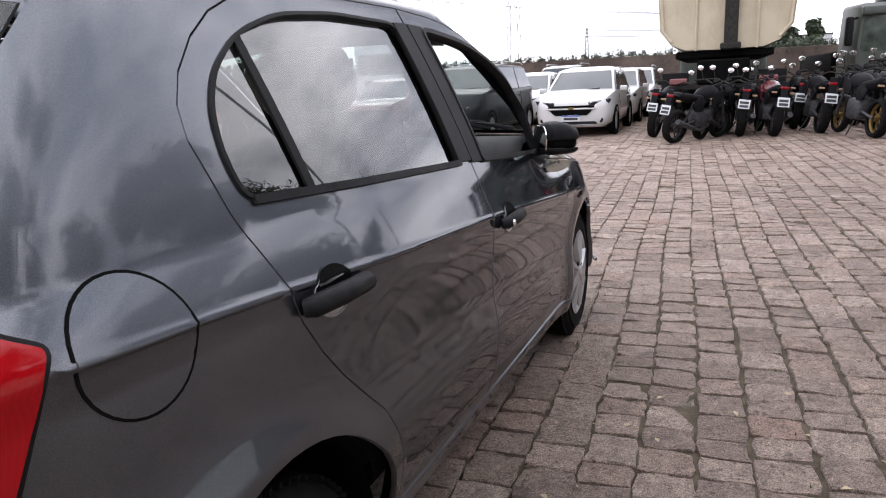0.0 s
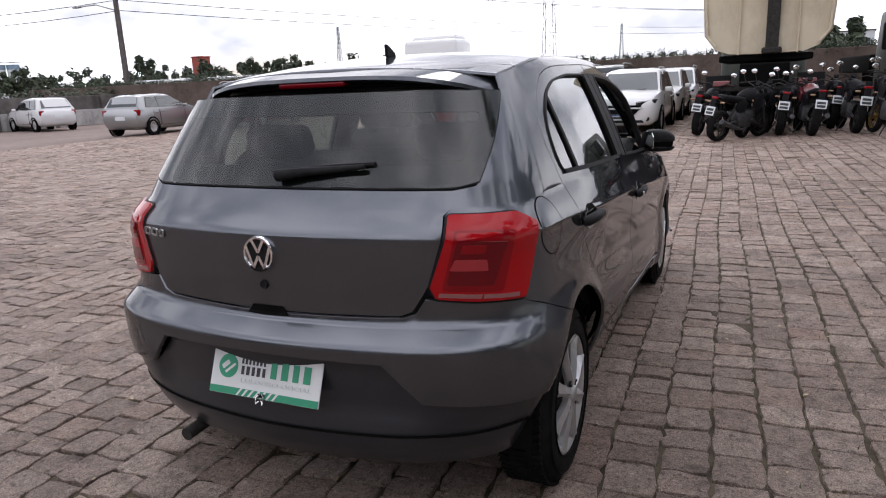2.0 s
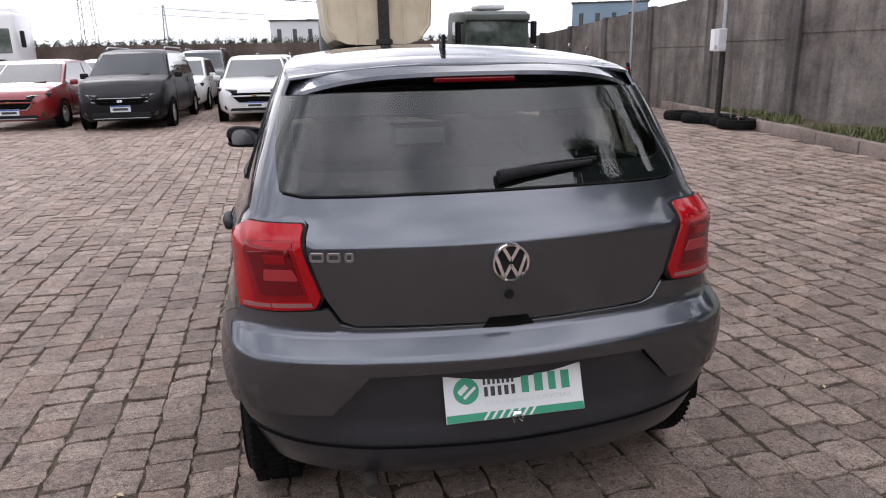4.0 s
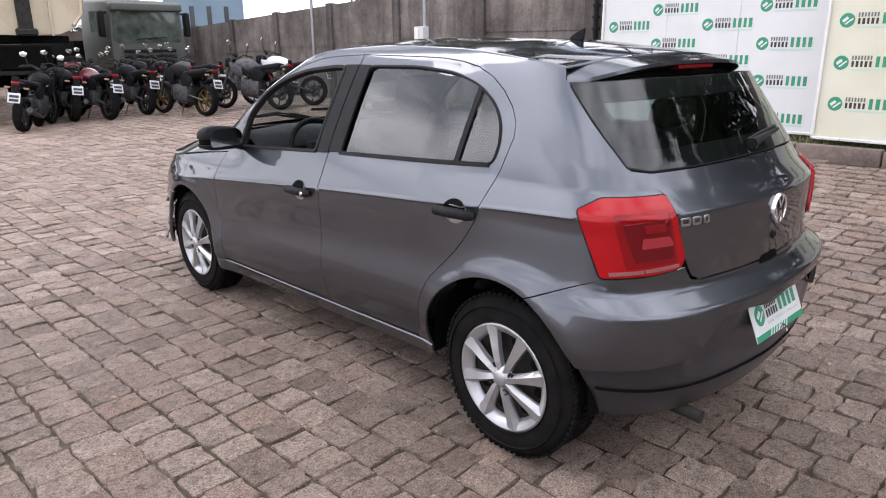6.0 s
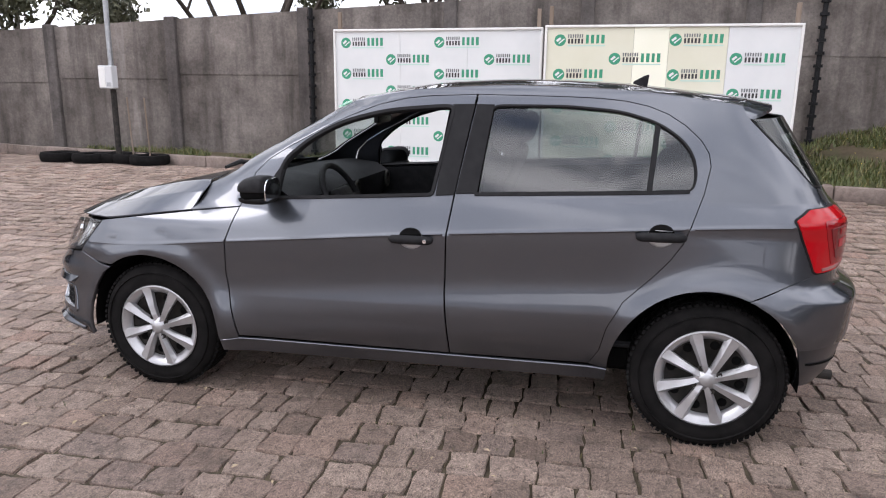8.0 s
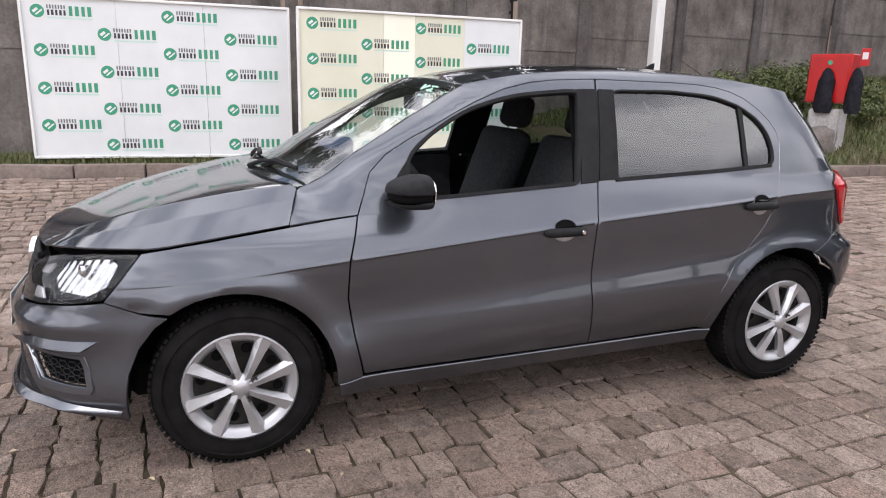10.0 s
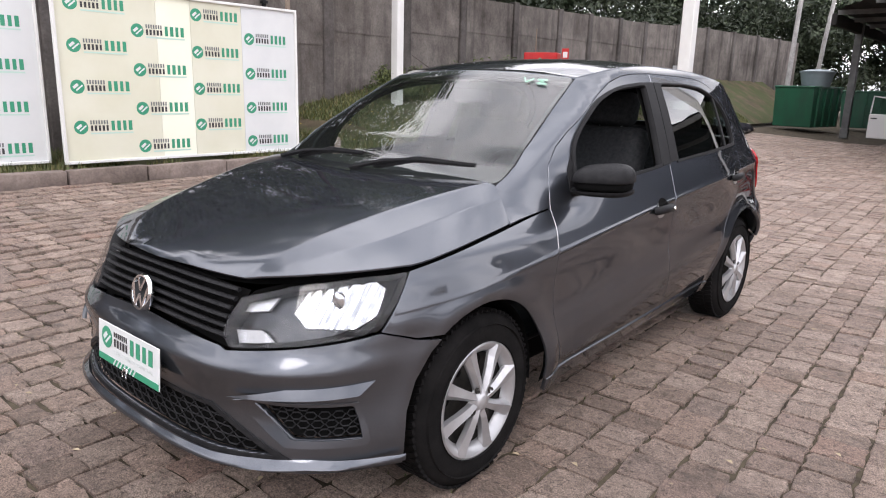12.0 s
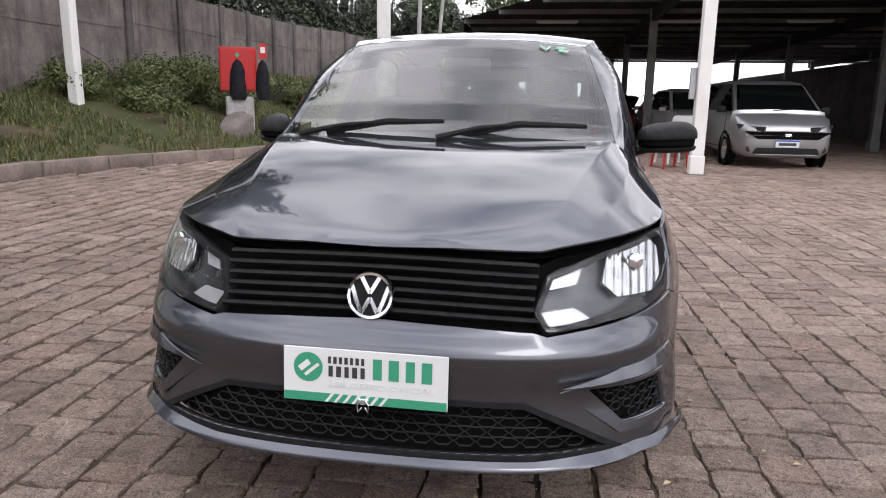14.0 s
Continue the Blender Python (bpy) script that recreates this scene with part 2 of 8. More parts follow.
def facet_mat():
    m, nt, b = nodes_of("faceted_chrome", 0.13, 0.95, (0.62, 0.63, 0.64))
    v = nt.nodes.new("ShaderNodeTexVoronoi")
    v.inputs["Scale"].default_value = 17
    tc = nt.nodes.new("ShaderNodeTexCoord")
    nt.links.new(tc.outputs["Object"], v.inputs[0])
    flute = nt.nodes.new("ShaderNodeTexWave")
    flute.inputs["Scale"].default_value = 14
    nt.links.new(tc.outputs["Object"], flute.inputs[0])
    both = nt.nodes.new("ShaderNodeMath")
    nt.links.new(v.outputs["Distance"], both.inputs[0])
    nt.links.new(flute.outputs["Fac"], both.inputs[1])
    bump(nt, b, both.outputs[0], 0.35, 0.01)
    return m


def lamp_red(name, color, rough=0.08):
    m, nt, b = nodes_of(name, rough, 0.0, color)
    b.inputs["Specular IOR Level"].default_value = 0.2
    b.inputs["Coat Weight"].default_value = 0.25
    b.inputs["Coat Roughness"].default_value = 0.05
    w = nt.nodes.new("ShaderNodeTexWave")
    w.inputs["Scale"].default_value = 130
    tc = nt.nodes.new("ShaderNodeTexCoord")
    nt.links.new(tc.outputs["Object"], w.inputs[0])
    col = ramp(nt, w.outputs["Color"], [(0.0, tuple(c * 0.94 for c in color)), (1.0, tuple(min(1, c * 1.05) for c in color))])
    nt.links.new(col, b.inputs["Base Color"])
    return m


M["facet"] = facet_mat()
M["lamp_silver"] = speckled("silvered_lamp_back", (0.60, 0.60, 0.61), (0.74, 0.74, 0.75), 30, 0.26, 0.6)
M["amber"] = lamp_red("amber_lamp", (0.30, 0.20, 0.12), 0.15)
M["red"] = lamp_red("red_lamp", (0.21, 0.003, 0.006))
M["red_dark"] = lamp_red("dark_red_lamp", (0.12, 0.003, 0.006))
M["red_light"] = lamp_red("bright_red_lamp", (0.33, 0.004, 0.007))
M["red_pale"] = lamp_red("pale_red_lamp", (0.30, 0.028, 0.033))
M["smoke"] = lamp_red("smoked_lamp", (0.25, 0.10, 0.10))
M["badge"] = nodes_of("worn_chrome", 0.3, 1.0, (0.36, 0.37, 0.38))[0]
# body paint made darker: the valance's shade is put into its colour
M["valance"] = paint("shade_darkened_paint", (0.032, 0.035, 0.042), 0.5, 0.4, 0.2, 0.5, 0.0)
M["chalk"] = nodes_of("chalk", 0.9, 0, (0.45, 0.72, 0.58))[0]


def concrete_mat(name, c1, c2, streak=True):
    m, nt, b = nodes_of(name, 0.9)
    col = ramp(nt, world_noise(nt, 0.9, 8, 0.65), [(0.3, c1), (0.7, c2)])
    fine = world_noise(nt, 26, 5, 0.65)
    col = mixc(nt, 0.55, col, ramp(nt, fine, [(0.3, (0.32, 0.32, 0.32)), (0.7, (0.66, 0.66, 0.66))]), "OVERLAY")
    if streak:
        st = world_noise(nt, 3.0, 6, 0.6, (1.0, 1.0, 0.10))
        col = mixc(nt, ramp(nt, st, [(0.50, (0, 0, 0)), (0.72, (0.75, 0.75, 0.75))]), col, tuple(c * 0.42 for c in c1))
        wh = world_noise(nt, 2.2, 6, 0.6, (1.0, 1.0, 0.16))
        col = mixc(nt, ramp(nt, wh, [(0.66, (0, 0, 0)), (0.80, (0.35, 0.35, 0.35))]), col, (0.42, 0.40, 0.38))
    nt.links.new(col, b.inputs["Base Color"])
    blotch = world_noise(nt, 2.6, 7, 0.7)
    col = mixc(nt, 0.6, col, ramp(nt, blotch, [(0.32, (0.26, 0.26, 0.26)), (0.5, (0.5, 0.5, 0.5)), (0.7, (0.70, 0.69, 0.68))]), "OVERLAY")
    nt.links.new(col, b.inputs["Base Color"])
    b.inputs["Specular IOR Level"].default_value = 0.2
    bump(nt, b, fine, 0.6, 0.010)
    return m


def leaf_mat(name, c1, c2, c3):
    m, nt, b = nodes_of(name, 0.6)
    rnd = nt.nodes.new("ShaderNodeNewGeometry").outputs["Random Per Island"]
    col = ramp(nt, rnd, [(0.0, c1), (0.5, c2), (1.0, c3)])
    nt.links.new(col, b.inputs["Base Color"])
    b.inputs["Subsurface Weight"].default_value = 0.0
    return m


def dirty(name, color, dirt, scale=1.5, rough=0.5, amount=0.6, metal=0.0):
    m, nt, b = nodes_of(name, rough, metal)
    n = world_noise(nt, scale, 8, 0.65, (1, 1, 0.5))
    col = mixc(nt, ramp(nt, n, [(0.42, (0, 0, 0)), (0.72, (amount,) * 3)]), color, dirt)
    nt.links.new(col, b.inputs["Base Color"])
    return m


M["wall"] = concrete_mat("stained_concrete_wall", (0.080, 0.069, 0.062), (0.225, 0.200, 0.183))
M["wall_post"] = concrete_mat("dark_concrete_post", (0.075, 0.066, 0.062), (0.135, 0.122, 0.115))
M["kerb"] = concrete_mat("kerb_stone", (0.15, 0.118, 0.102), (0.27, 0.222, 0.198), False)
M["grey_concrete"] = concrete_mat("pale_concrete", (0.30, 0.29, 0.28), (0.42, 0.41, 0.40))
M["earth"] = speckled("earth_bank", (0.045, 0.035, 0.022), (0.11, 0.085, 0.055), 2.5, 0.95, bump_s=0.6, bump_scale=30, fine=40)
_nt = M["earth"].node_tree
_pb = _nt.nodes["Principled BSDF"]
_moss = mixc(_nt, ramp(_nt, world_noise(_nt, 1.1, 7, 0.65), [(0.40, (0.0, 0.0, 0.0)), (0.55, (0.9, 0.9, 0.9))]), _pb.inputs["Base Color"].links[0].from_socket, (0.046, 0.058, 0.020))
_nt.links.new(_moss, _pb.inputs["Base Color"])
M["earth_wall"] = speckled("brown_retaining_wall", (0.060, 0.044, 0.036), (0.135, 0.105, 0.088), 0.8, 0.95, bump_s=0.4, bump_scale=12, fine=8)
M["grass"] = leaf_mat("grass_blades", (0.040, 0.054, 0.012), (0.078, 0.098, 0.024), (0.17, 0.14, 0.055))
M["leaf"] = leaf_mat("green_leaves", (0.020, 0.042, 0.012), (0.045, 0.080, 0.022), (0.085, 0.115, 0.040))
M["shrub_leaf"] = leaf_mat("shrub_leaves", (0.030, 0.046, 0.012), (0.070, 0.092, 0.024), (0.13, 0.145, 0.045))
M["leaf_dark"] = leaf_mat("dark_leaves", (0.016, 0.026, 0.012), (0.030, 0.045, 0.020), (0.055, 0.070, 0.035))
M["leaf_dry"] = leaf_mat("olive_leaves", (0.050, 0.056, 0.030), (0.085, 0.088, 0.048), (0.14, 0.135, 0.075))
M["bark"] = speckled("bark", (0.04, 0.032, 0.026), (0.10, 0.082, 0.068), 8, 0.95, bump_s=0.7, bump_scale=30, stretch=(1, 1, 0.2))
M["white_post"] = dirty("white_painted_post", (0.70, 0.70, 0.68), (0.45, 0.43, 0.40), 3, 0.55, 0.4)
M["galv"] = speckled("galvanised_steel", (0.30, 0.31, 0.32), (0.42, 0.43, 0.44), 14, 0.45, 0.7)
M["red_box"] = dirty("red_enamel", (0.42, 0.008, 0.008), (0.25, 0.008, 0.008), 6, 0.35, 0.4)
M["white_car"] = paint("white_car_paint", (0.60, 0.60, 0.60), 0.0, 0.4)
M["silver_car"] = paint("silver_car_paint", (0.29, 0.295, 0.30), 0.7, 0.35, 0.1)
M["black_car"] = paint("black_car_paint", (0.004, 0.0042, 0.006), 0.0, 0.4, 0.0, 0.25)
M["black_car"].node_tree.nodes["Principled BSDF"].inputs["Specular IOR Level"].default_value = 0.15
M["red_car"] = paint("red_car_paint", (0.20, 0.010, 0.012), 0.1, 0.35)
M["green_car"] = paint("dark_green_car_paint", (0.020, 0.032, 0.026), 0.4, 0.35)
M["cream_tip"] = dirty("dirty_cream_steel", (0.56, 0.49, 0.36), (0.26, 0.19, 0.12), 1.1, 0.6, 0.75)
M["truck_grey"] = dirty("dull_green_grey_paint", (0.085, 0.098, 0.088), (0.05, 0.048, 0.042), 2, 0.5, 0.5)
M["plate"] = nodes_of("plate_white", 0.5, 0, (0.62, 0.64, 0.66))[0]
M["plate_blue"] = nodes_of("plate_blue", 0.5, 0, (0.03, 0.08, 0.35))[0]
M["bike_black"] = speckled("black_bike_plastic", (0.006, 0.006, 0.007), (0.014, 0.014, 0.016), 20, 0.5)
M["bike_red"] = paint("red_bike_paint", (0.24, 0.012, 0.02), 0.0, 0.35)
M["bike_wine"] = paint("wine_red_bike_paint", (0.10, 0.006, 0.012), 0.0, 0.35)
M["bike_grey"] = speckled("grey_engine_metal", (0.025, 0.025, 0.027), (0.10, 0.10, 0.105), 18, 0.5, 0.6)
M["gold"] = speckled("gold_wheel_rim", (0.16, 0.10, 0.03), (0.22, 0.14, 0.04), 20, 0.4, 0.7)
M["roof_under"] = speckled("dark_roof_sheet", (0.018, 0.017, 0.017), (0.035, 0.033, 0.032), 1.0, 0.7)
M["beam"] = speckled("grey_steel_beam", (0.10, 0.10, 0.10), (0.17, 0.17, 0.165), 3, 0.6)
M["dumpster"] = dirty("green_dumpster", (0.012, 0.085, 0.045), (0.02, 0.04, 0.03), 2, 0.5, 0.6)
M["tank"] = speckled("grey_blue_plastic_tank", (0.16, 0.20, 0.22), (0.22, 0.26, 0.28), 3, 0.55)
M["orange"] = nodes_of("orange_board", 0.6, 0, (0.70, 0.22, 0.02))[0]
M["jacket"] = speckled("dark_cloth", (0.010, 0.010, 0.013), (0.025, 0.025, 0.030), 12, 0.95)
M["boulder"] = concrete_mat("rough_stone", (0.12, 0.105, 0.095), (0.22, 0.195, 0.18), False)
M["far_white"] = speckled("far_white_cladding", (0.50, 0.51, 0.52), (0.60, 0.61, 0.62), 0.2, 0.7)
M["far_blue"] = speckled("far_blue_cladding", (0.16, 0.22, 0.28), (0.20, 0.27, 0.33), 0.2, 0.6)
M["far_red"] = speckled("far_red_brick", (0.26, 0.06, 0.045), (0.34, 0.09, 0.07), 0.5, 0.8)
M["far_orange"] = speckled("far_orange_wall", (0.42, 0.17, 0.09), (0.5, 0.22, 0.12), 0.3, 0.8)
M["window_dark"] = nodes_of("far_window", 0.15, 0, (0.03, 0.035, 0.04))[0]
M["cable"] = nodes_of("cable_black", 0.7, 0, (0.015, 0.015, 0.015))[0]
M["wood"] = speckled("old_wood", (0.16, 0.12, 0.09), (0.26, 0.21, 0.17), 10, 0.85, stretch=(1, 1, 0.1))
M["leaf_litter"] = nodes_of("dry_leaf", 0.8, 0, (0.45, 0.36, 0.24))[0]
M["yellow"] = nodes_of("yellow_flower", 0.7, 0, (0.75, 0.58, 0.03))[0]


# ---- mesh helpers ----
from mathutils.geometry import delaunay_2d_cdt


def mesh_object(name, verts, faces, material, parent=None, label="", smooth=False):
    me = bpy.data.meshes.new(name)
    me.from_pydata([tuple(v) for v in verts], [], faces)
    me.materials.append(material)
    me.polygons.foreach_set("use_smooth", [smooth] * len(me.polygons))
    me.update()
    ob = new(name, me)
    ob.parent = parent
    if label:
        tagged(ob, label)
    return ob


def part(name, bm, material, parent=None, label="", smooth=None):
    """Links a bmesh as one mesh object under a thing or a part. smooth: shade edges under that many degrees smoothly."""
    me = bpy.data.meshes.new(name)
    bmesh.ops.recalc_face_normals(bm, faces=bm.faces)
    if smooth:
        for f in bm.faces:
            f.smooth = True
        for e in bm.edges:
            if len(e.link_faces) == 2 and e.calc_face_angle(0) > radians(smooth):
                e.smooth = False
    bm.to_mesh(me)
    bm.free()
    me.materials.append(material)
    ob = new(name, me)
    ob.parent = parent
    if label:
        tagged(ob, label)
    return ob


def thing(name, label, category, m=None, group="", kind=""):
    ob = new(name)
    if m is not None:
        ob.matrix_basis = m
    return tagged(ob, label, category, group, kind)


def add_box(bm, c, s, bevel=0.0, m=None, seg=1):
    r = bmesh.ops.create_cube(bm, size=1, matrix=Matrix.Translation(c) @ Matrix.Diagonal((*s, 1)))
    vs = r["verts"]
    if bevel:
        es = list({e for v in vs for e in v.link_edges})
        b = bmesh.ops.bevel(bm, geom=es, offset=bevel, segments=seg, affect="EDGES", profile=0.5)
        vs = list({v for f in b["faces"] for v in f.verts} | {v for v in vs if v.is_valid})
    if m is not None:
        bmesh.ops.transform(bm, matrix=m, verts=vs)
    return vs


def box(c, s, bevel=0.0, m=None, seg=1):
    bm = bmesh.new()
    add_box(bm, c, s, bevel, m, seg)
    return bm


def add_tube(bm, pts, radius, n=8, closed=False, caps=True, flat=1.0):
    """A tube along points; radius may be one number or one per point."""
    pts = [Vector(p) for p in pts]
    rings = []
    up = Vector((0, 0, 1))
    for i, p in enumerate(pts):
        a = pts[i - 1] if i or closed else p
        b = pts[(i + 1) % len(pts)] if i + 1 < len(pts) or closed else p
        d = (b - a).normalized()
        side = d.cross(up)
        if side.length < 0.05:
            side = d.cross(Vector((0, 1, 0)))
        side.normalize()
        top = side.cross(d)
        r = radius[i] if isinstance(radius, (list, tuple)) else radius
        rings.append([bm.verts.new(p + side * math.cos(2 * math.pi * k / n) * r + top * math.sin(2 * math.pi * k / n) * r * flat) for k in range(n)])
    m = len(rings)
    for i in range(m if closed else m - 1):
        for k in range(n):
            bm.faces.new((rings[i][k], rings[i][(k + 1) % n], rings[(i + 1) % m][(k + 1) % n], rings[(i + 1) % m][k]))
    if caps and not closed:
        bm.faces.new(rings[0])
        bm.faces.new(rings[-1][::-1])


def tube(pts, radius, n=8, closed=False, flat=1.0):
    bm = bmesh.new()
    add_tube(bm, pts, radius, n, closed, True, flat)
    return bm


def add_lathe(bm, profile, n=32, m=None, a0=0.0, a1=2 * math.pi):
    """Turns (radius, height) pairs round the z axis."""
    full = abs(a1 - a0 - 2 * math.pi) < 1e-6
    cols = []
    for k in range(n if full else n + 1):
        a = a0 + (a1 - a0) * k / n
        cols.append([bm.verts.new((r * math.cos(a), r * math.sin(a), h)) for r, h in profile])
    vs = [v for c in cols for v in c]
    for k in range(n):
        p, q = cols[k], cols[(k + 1) % len(cols)]
        for i in range(len(profile) - 1):
            bm.faces.new((p[i], q[i], q[i + 1], p[i + 1]))
    if m is not None:
        bmesh.ops.transform(bm, matrix=m, verts=vs)
    return vs


def lathe(profile, n=32, m=None):
    bm = bmesh.new()
    add_lathe(bm, profile, n, m)
    return bm


def add_prism(bm, outline, depth, m=None):
    """A flat outline in (x, y), given thickness along z from 0 to depth."""
    lo = [bm.verts.new((x, y, 0)) for x, y in outline]
    hi = [bm.verts.new((x, y, depth)) for x, y in outline]
    n = len(outline)
    for i in range(n):
        bm.faces.new((lo[i], lo[(i + 1) % n], hi[(i + 1) % n], hi[i]))
    bm.faces.new(lo[::-1])
    bm.faces.new(hi)
    if m is not None:
        bmesh.ops.transform(bm, matrix=m, verts=lo + hi)
    return lo + hi


def prism(outline, depth, m=None, bevel=0.0):
    bm = bmesh.new()
    add_prism(bm, outline, depth, m)
    if bevel:
        bmesh.ops.bevel(bm, geom=list(bm.edges), offset=bevel, segments=2, affect="EDGES", profile=0.5)
    return bm


def inside(poly, x, y):
    c, n = False, len(poly)
    j = n - 1
    for i in range(n):
        xi, yi = poly[i]
        xj, yj = poly[j]
        if (yi > y) != (yj > y) and x < (xj - xi) * (y - yi) / (yj - yi) + xi:
            c = not c
        j = i
    return c


def resample(poly, step, closed=True):
    out = []
    n = len(poly)
    for i in range(n if closed else n - 1):
        a, b = poly[i], poly[(i + 1) % n]
        k = max(1, math.ceil(math.hypot(b[0] - a[0], b[1] - a[1]) / step))
        out += [(a[0] + (b[0] - a[0]) * j / k, a[1] + (b[1] - a[1]) * j / k) for j in range(k)]
    return out if closed else out + [poly[-1]]


def rounded(poly, r, seg=4):
    """Rounds the corners of an outline with radius r, or by a list of radii."""
    out, n = [], len(poly)
    for i in range(n):
        p, a, b = Vector(poly[i]), Vector(poly[i - 1]), Vector(poly[(i + 1) % n])
        rr = r[i] if isinstance(r, (list, tuple)) else r
        if rr <= 0:
            out.append(tuple(p))
            continue
        da, db = (a - p), (b - p)
        d = min(rr, da.length * 0.45, db.length * 0.45)
        s, e = p + da.normalized() * d, p + db.normalized() * d
        for k in range(seg + 1):
            t = k / seg
            out.append(tuple(s * (1 - t) ** 2 + p * 2 * t * (1 - t) + e * t * t))
    return out


def shrink(poly, d):
    """Moves an outline inwards by d (negative: outwards)."""
    n = len(poly)
    area = sum(poly[i - 1][0] * poly[i][1] - poly[i][0] * poly[i - 1][1] for i in range(n))
    s = 1 if area > 0 else -1
    out = []
    for i in range(n):
        p, a, b = Vector(poly[i]), Vector(poly[i - 1]), Vector(poly[(i + 1) % n])
        u, v = (p - a), (b - p)
        if u.length < 1e-7 or v.length < 1e-7:
            out.append(tuple(p))
            continue
        u.normalize(), v.normalize()
        nu, nv = Vector((-u.y, u.x)) * s, Vector((-v.y, v.x)) * s
        k = (nu + nv)
        k = k / max(0.35, k.length_squared) * 2 if k.length > 1e-6 else nu
        out.append(tuple(p + k * d))
    return out


def resample_open(line, step):
    """Points at even steps along an open line."""
    out = []
    for (a, b), (c, d) in zip(line, line[1:]):
        n = max(1, int(math.hypot(c - a, d - b) / step))
        out += [(a + (c - a) * i / n, b + (d - b) * i / n) for i in range(n)]
    return out + [line[-1]]


def panel(name, outline, point, material, parent=None, holes=(), step=0.035, depth=0.012, lift=0.0, label="", centre=None, back=False, lines=()):
    """A skin over an outline in the plane (u, v), laid on the surface point(u, v), with its edges folded inwards."""
    loops = [resample(outline, step)] + [resample(h, step) for h in holes]
    verts, edges = [], []
    for lp in loops:
        o = len(verts)
        verts += lp
        edges += [(o + i, o + (i + 1) % len(lp)) for i in range(len(lp))]
    us, vs = [p[0] for p in outline], [p[1] for p in outline]
    border = np.array(verts)
    # extra rows of points along creases, so that they stay crisp
    for ln in lines:
        last = None
        for u, v in resample_open(ln, step):
            if inside(outline, u, v) and not any(inside(h, u, v) for h in holes) and ((border - (u, v)) ** 2).sum(1).min() > (0.2 * step) ** 2:
                verts.append((u, v))
                if last is not None:
                    edges.append((last, len(verts) - 1))
                last = len(verts) - 1
            else:
                last = None
    border = np.array(verts)
    ys = np.arange(min(vs) + step / 2, max(vs), step)
    for r, v in enumerate(ys):
        for u in np.arange(min(us) + (step / 2 if r % 2 else 0.3 * step), max(us), step):
            if inside(outline, u, v) and not any(inside(h, u, v) for h in holes) and ((border - (u, v)) ** 2).sum(1).min() > (0.45 * step) ** 2:
                verts.append((float(u), float(v)))
    co, _, fs, *_ = delaunay_2d_cdt([Vector(p) for p in verts], edges, [], 0, 1e-6)
    keep = []
    for f in fs:
        cu, cv = sum(co[i].x for i in f) / 3, sum(co[i].y for i in f) / 3
        (ax, ay), (bx, by), (cx, cy) = (co[i] for i in f)
        if abs((bx - ax) * (cy - ay) - (cx - ax) * (by - ay)) < step * step * 2e-3:
            continue
        if inside(outline, cu, cv) and not any(inside(h, cu, cv) for h in holes):
            keep.append(tuple(f))
    e = 0.002
    pos, nor = [], []
    for c in co:
        p = Vector(point(c.x, c.y))
        du = Vector(point(c.x + e, c.y)) - Vector(point(c.x - e, c.y))
        dv = Vector(point(c.x, c.y + e)) - Vector(point(c.x, c.y - e))
        n = du.cross(dv)
        n = n.normalized() if n.length > 1e-12 else Vector((0, 0, 1))
        if n.dot(p - (centre(p) if centre else Vector((0, 0.6 * p.y, 0.5)))) < 0:
            n = -n
        pos.append(p + n * lift)
        nor.append(n)
    used = sorted({i for f in keep for i in f})
    ix = {i: k for k, i in enumerate(used)}
    P, N = [pos[i] for i in used], [nor[i] for i in used]
    F = []
    for f in keep:
        a, b, c = (ix[i] for i in f)
        F.append((a, b, c) if (P[b] - P[a]).cross(P[c] - P[a]).dot(N[a] + N[b] + N[c]) >= 0 else (a, c, b))
    count = {}
    for f in F:
        for a, b in zip(f, f[1:] + f[:1]):
            count[(a, b)] = count.get((a, b), 0) + 1
    rim = [(a, b) for a, b in count if (b, a) not in count]
    low, nf = {}, len(F)
    V = list(P)
    if depth:
        for a, b in rim:
            for i in (a, b):
                if i not in low:
                    low[i] = len(V)
                    V.append(P[i] - N[i] * depth)
        F += [(b, a, low[a], low[b]) for a, b in rim]
        if back:
            o = len(V)
            V += [P[i] - N[i] * depth for i in range(len(P))]
            F += [tuple(o + i for i in f[::-1]) for f in F[:nf]]
    me = bpy.data.meshes.new(name)
    me.from_pydata(V, [], F)
    me.materials.append(material)
    me.polygons.foreach_set("use_smooth", [True] * len(F))
    loops_n = []
    for k, f in enumerate(F):
        if k < nf:
            loops_n += [N[i] for i in f]
        elif len(f) == 4:
            a, b = f[0], f[1]
            fn = (V[f[1]] - V[f[0]]).cross(V[f[3]] - V[f[0]])
            fn = fn.normalized() if fn.length > 1e-12 else N[a]
            loops_n += [(N[a] + fn).normalized(), (N[b] + fn).normalized(), fn, fn]
        else:
            loops_n += [-N[0]] * 3
    if not back:
        me.normals_split_custom_set(loops_n)
    me.update()
    ob = new(name, me)
    ob.parent = parent
    if label:
        tagged(ob, label)
    return ob


def text_mesh(txt, size, depth=0.0015, bold=False):
    """Letters of the built-in font as a mesh, starting at the origin in the plane (x, y)."""
    cu = bpy.data.curves.new("letters", "FONT")
    cu.body, cu.size, cu.extrude, cu.resolution_u = txt, size, depth, 2
    if bold:
        cu.offset = size * 0.018
    ob = new("letters", cu)
    dg = bpy.context.evaluated_depsgraph_get()
    me = bpy.data.meshes.new_from_object(ob.evaluated_get(dg))
    bpy.data.objects.remove(ob)
    me.materials.clear()
    return me


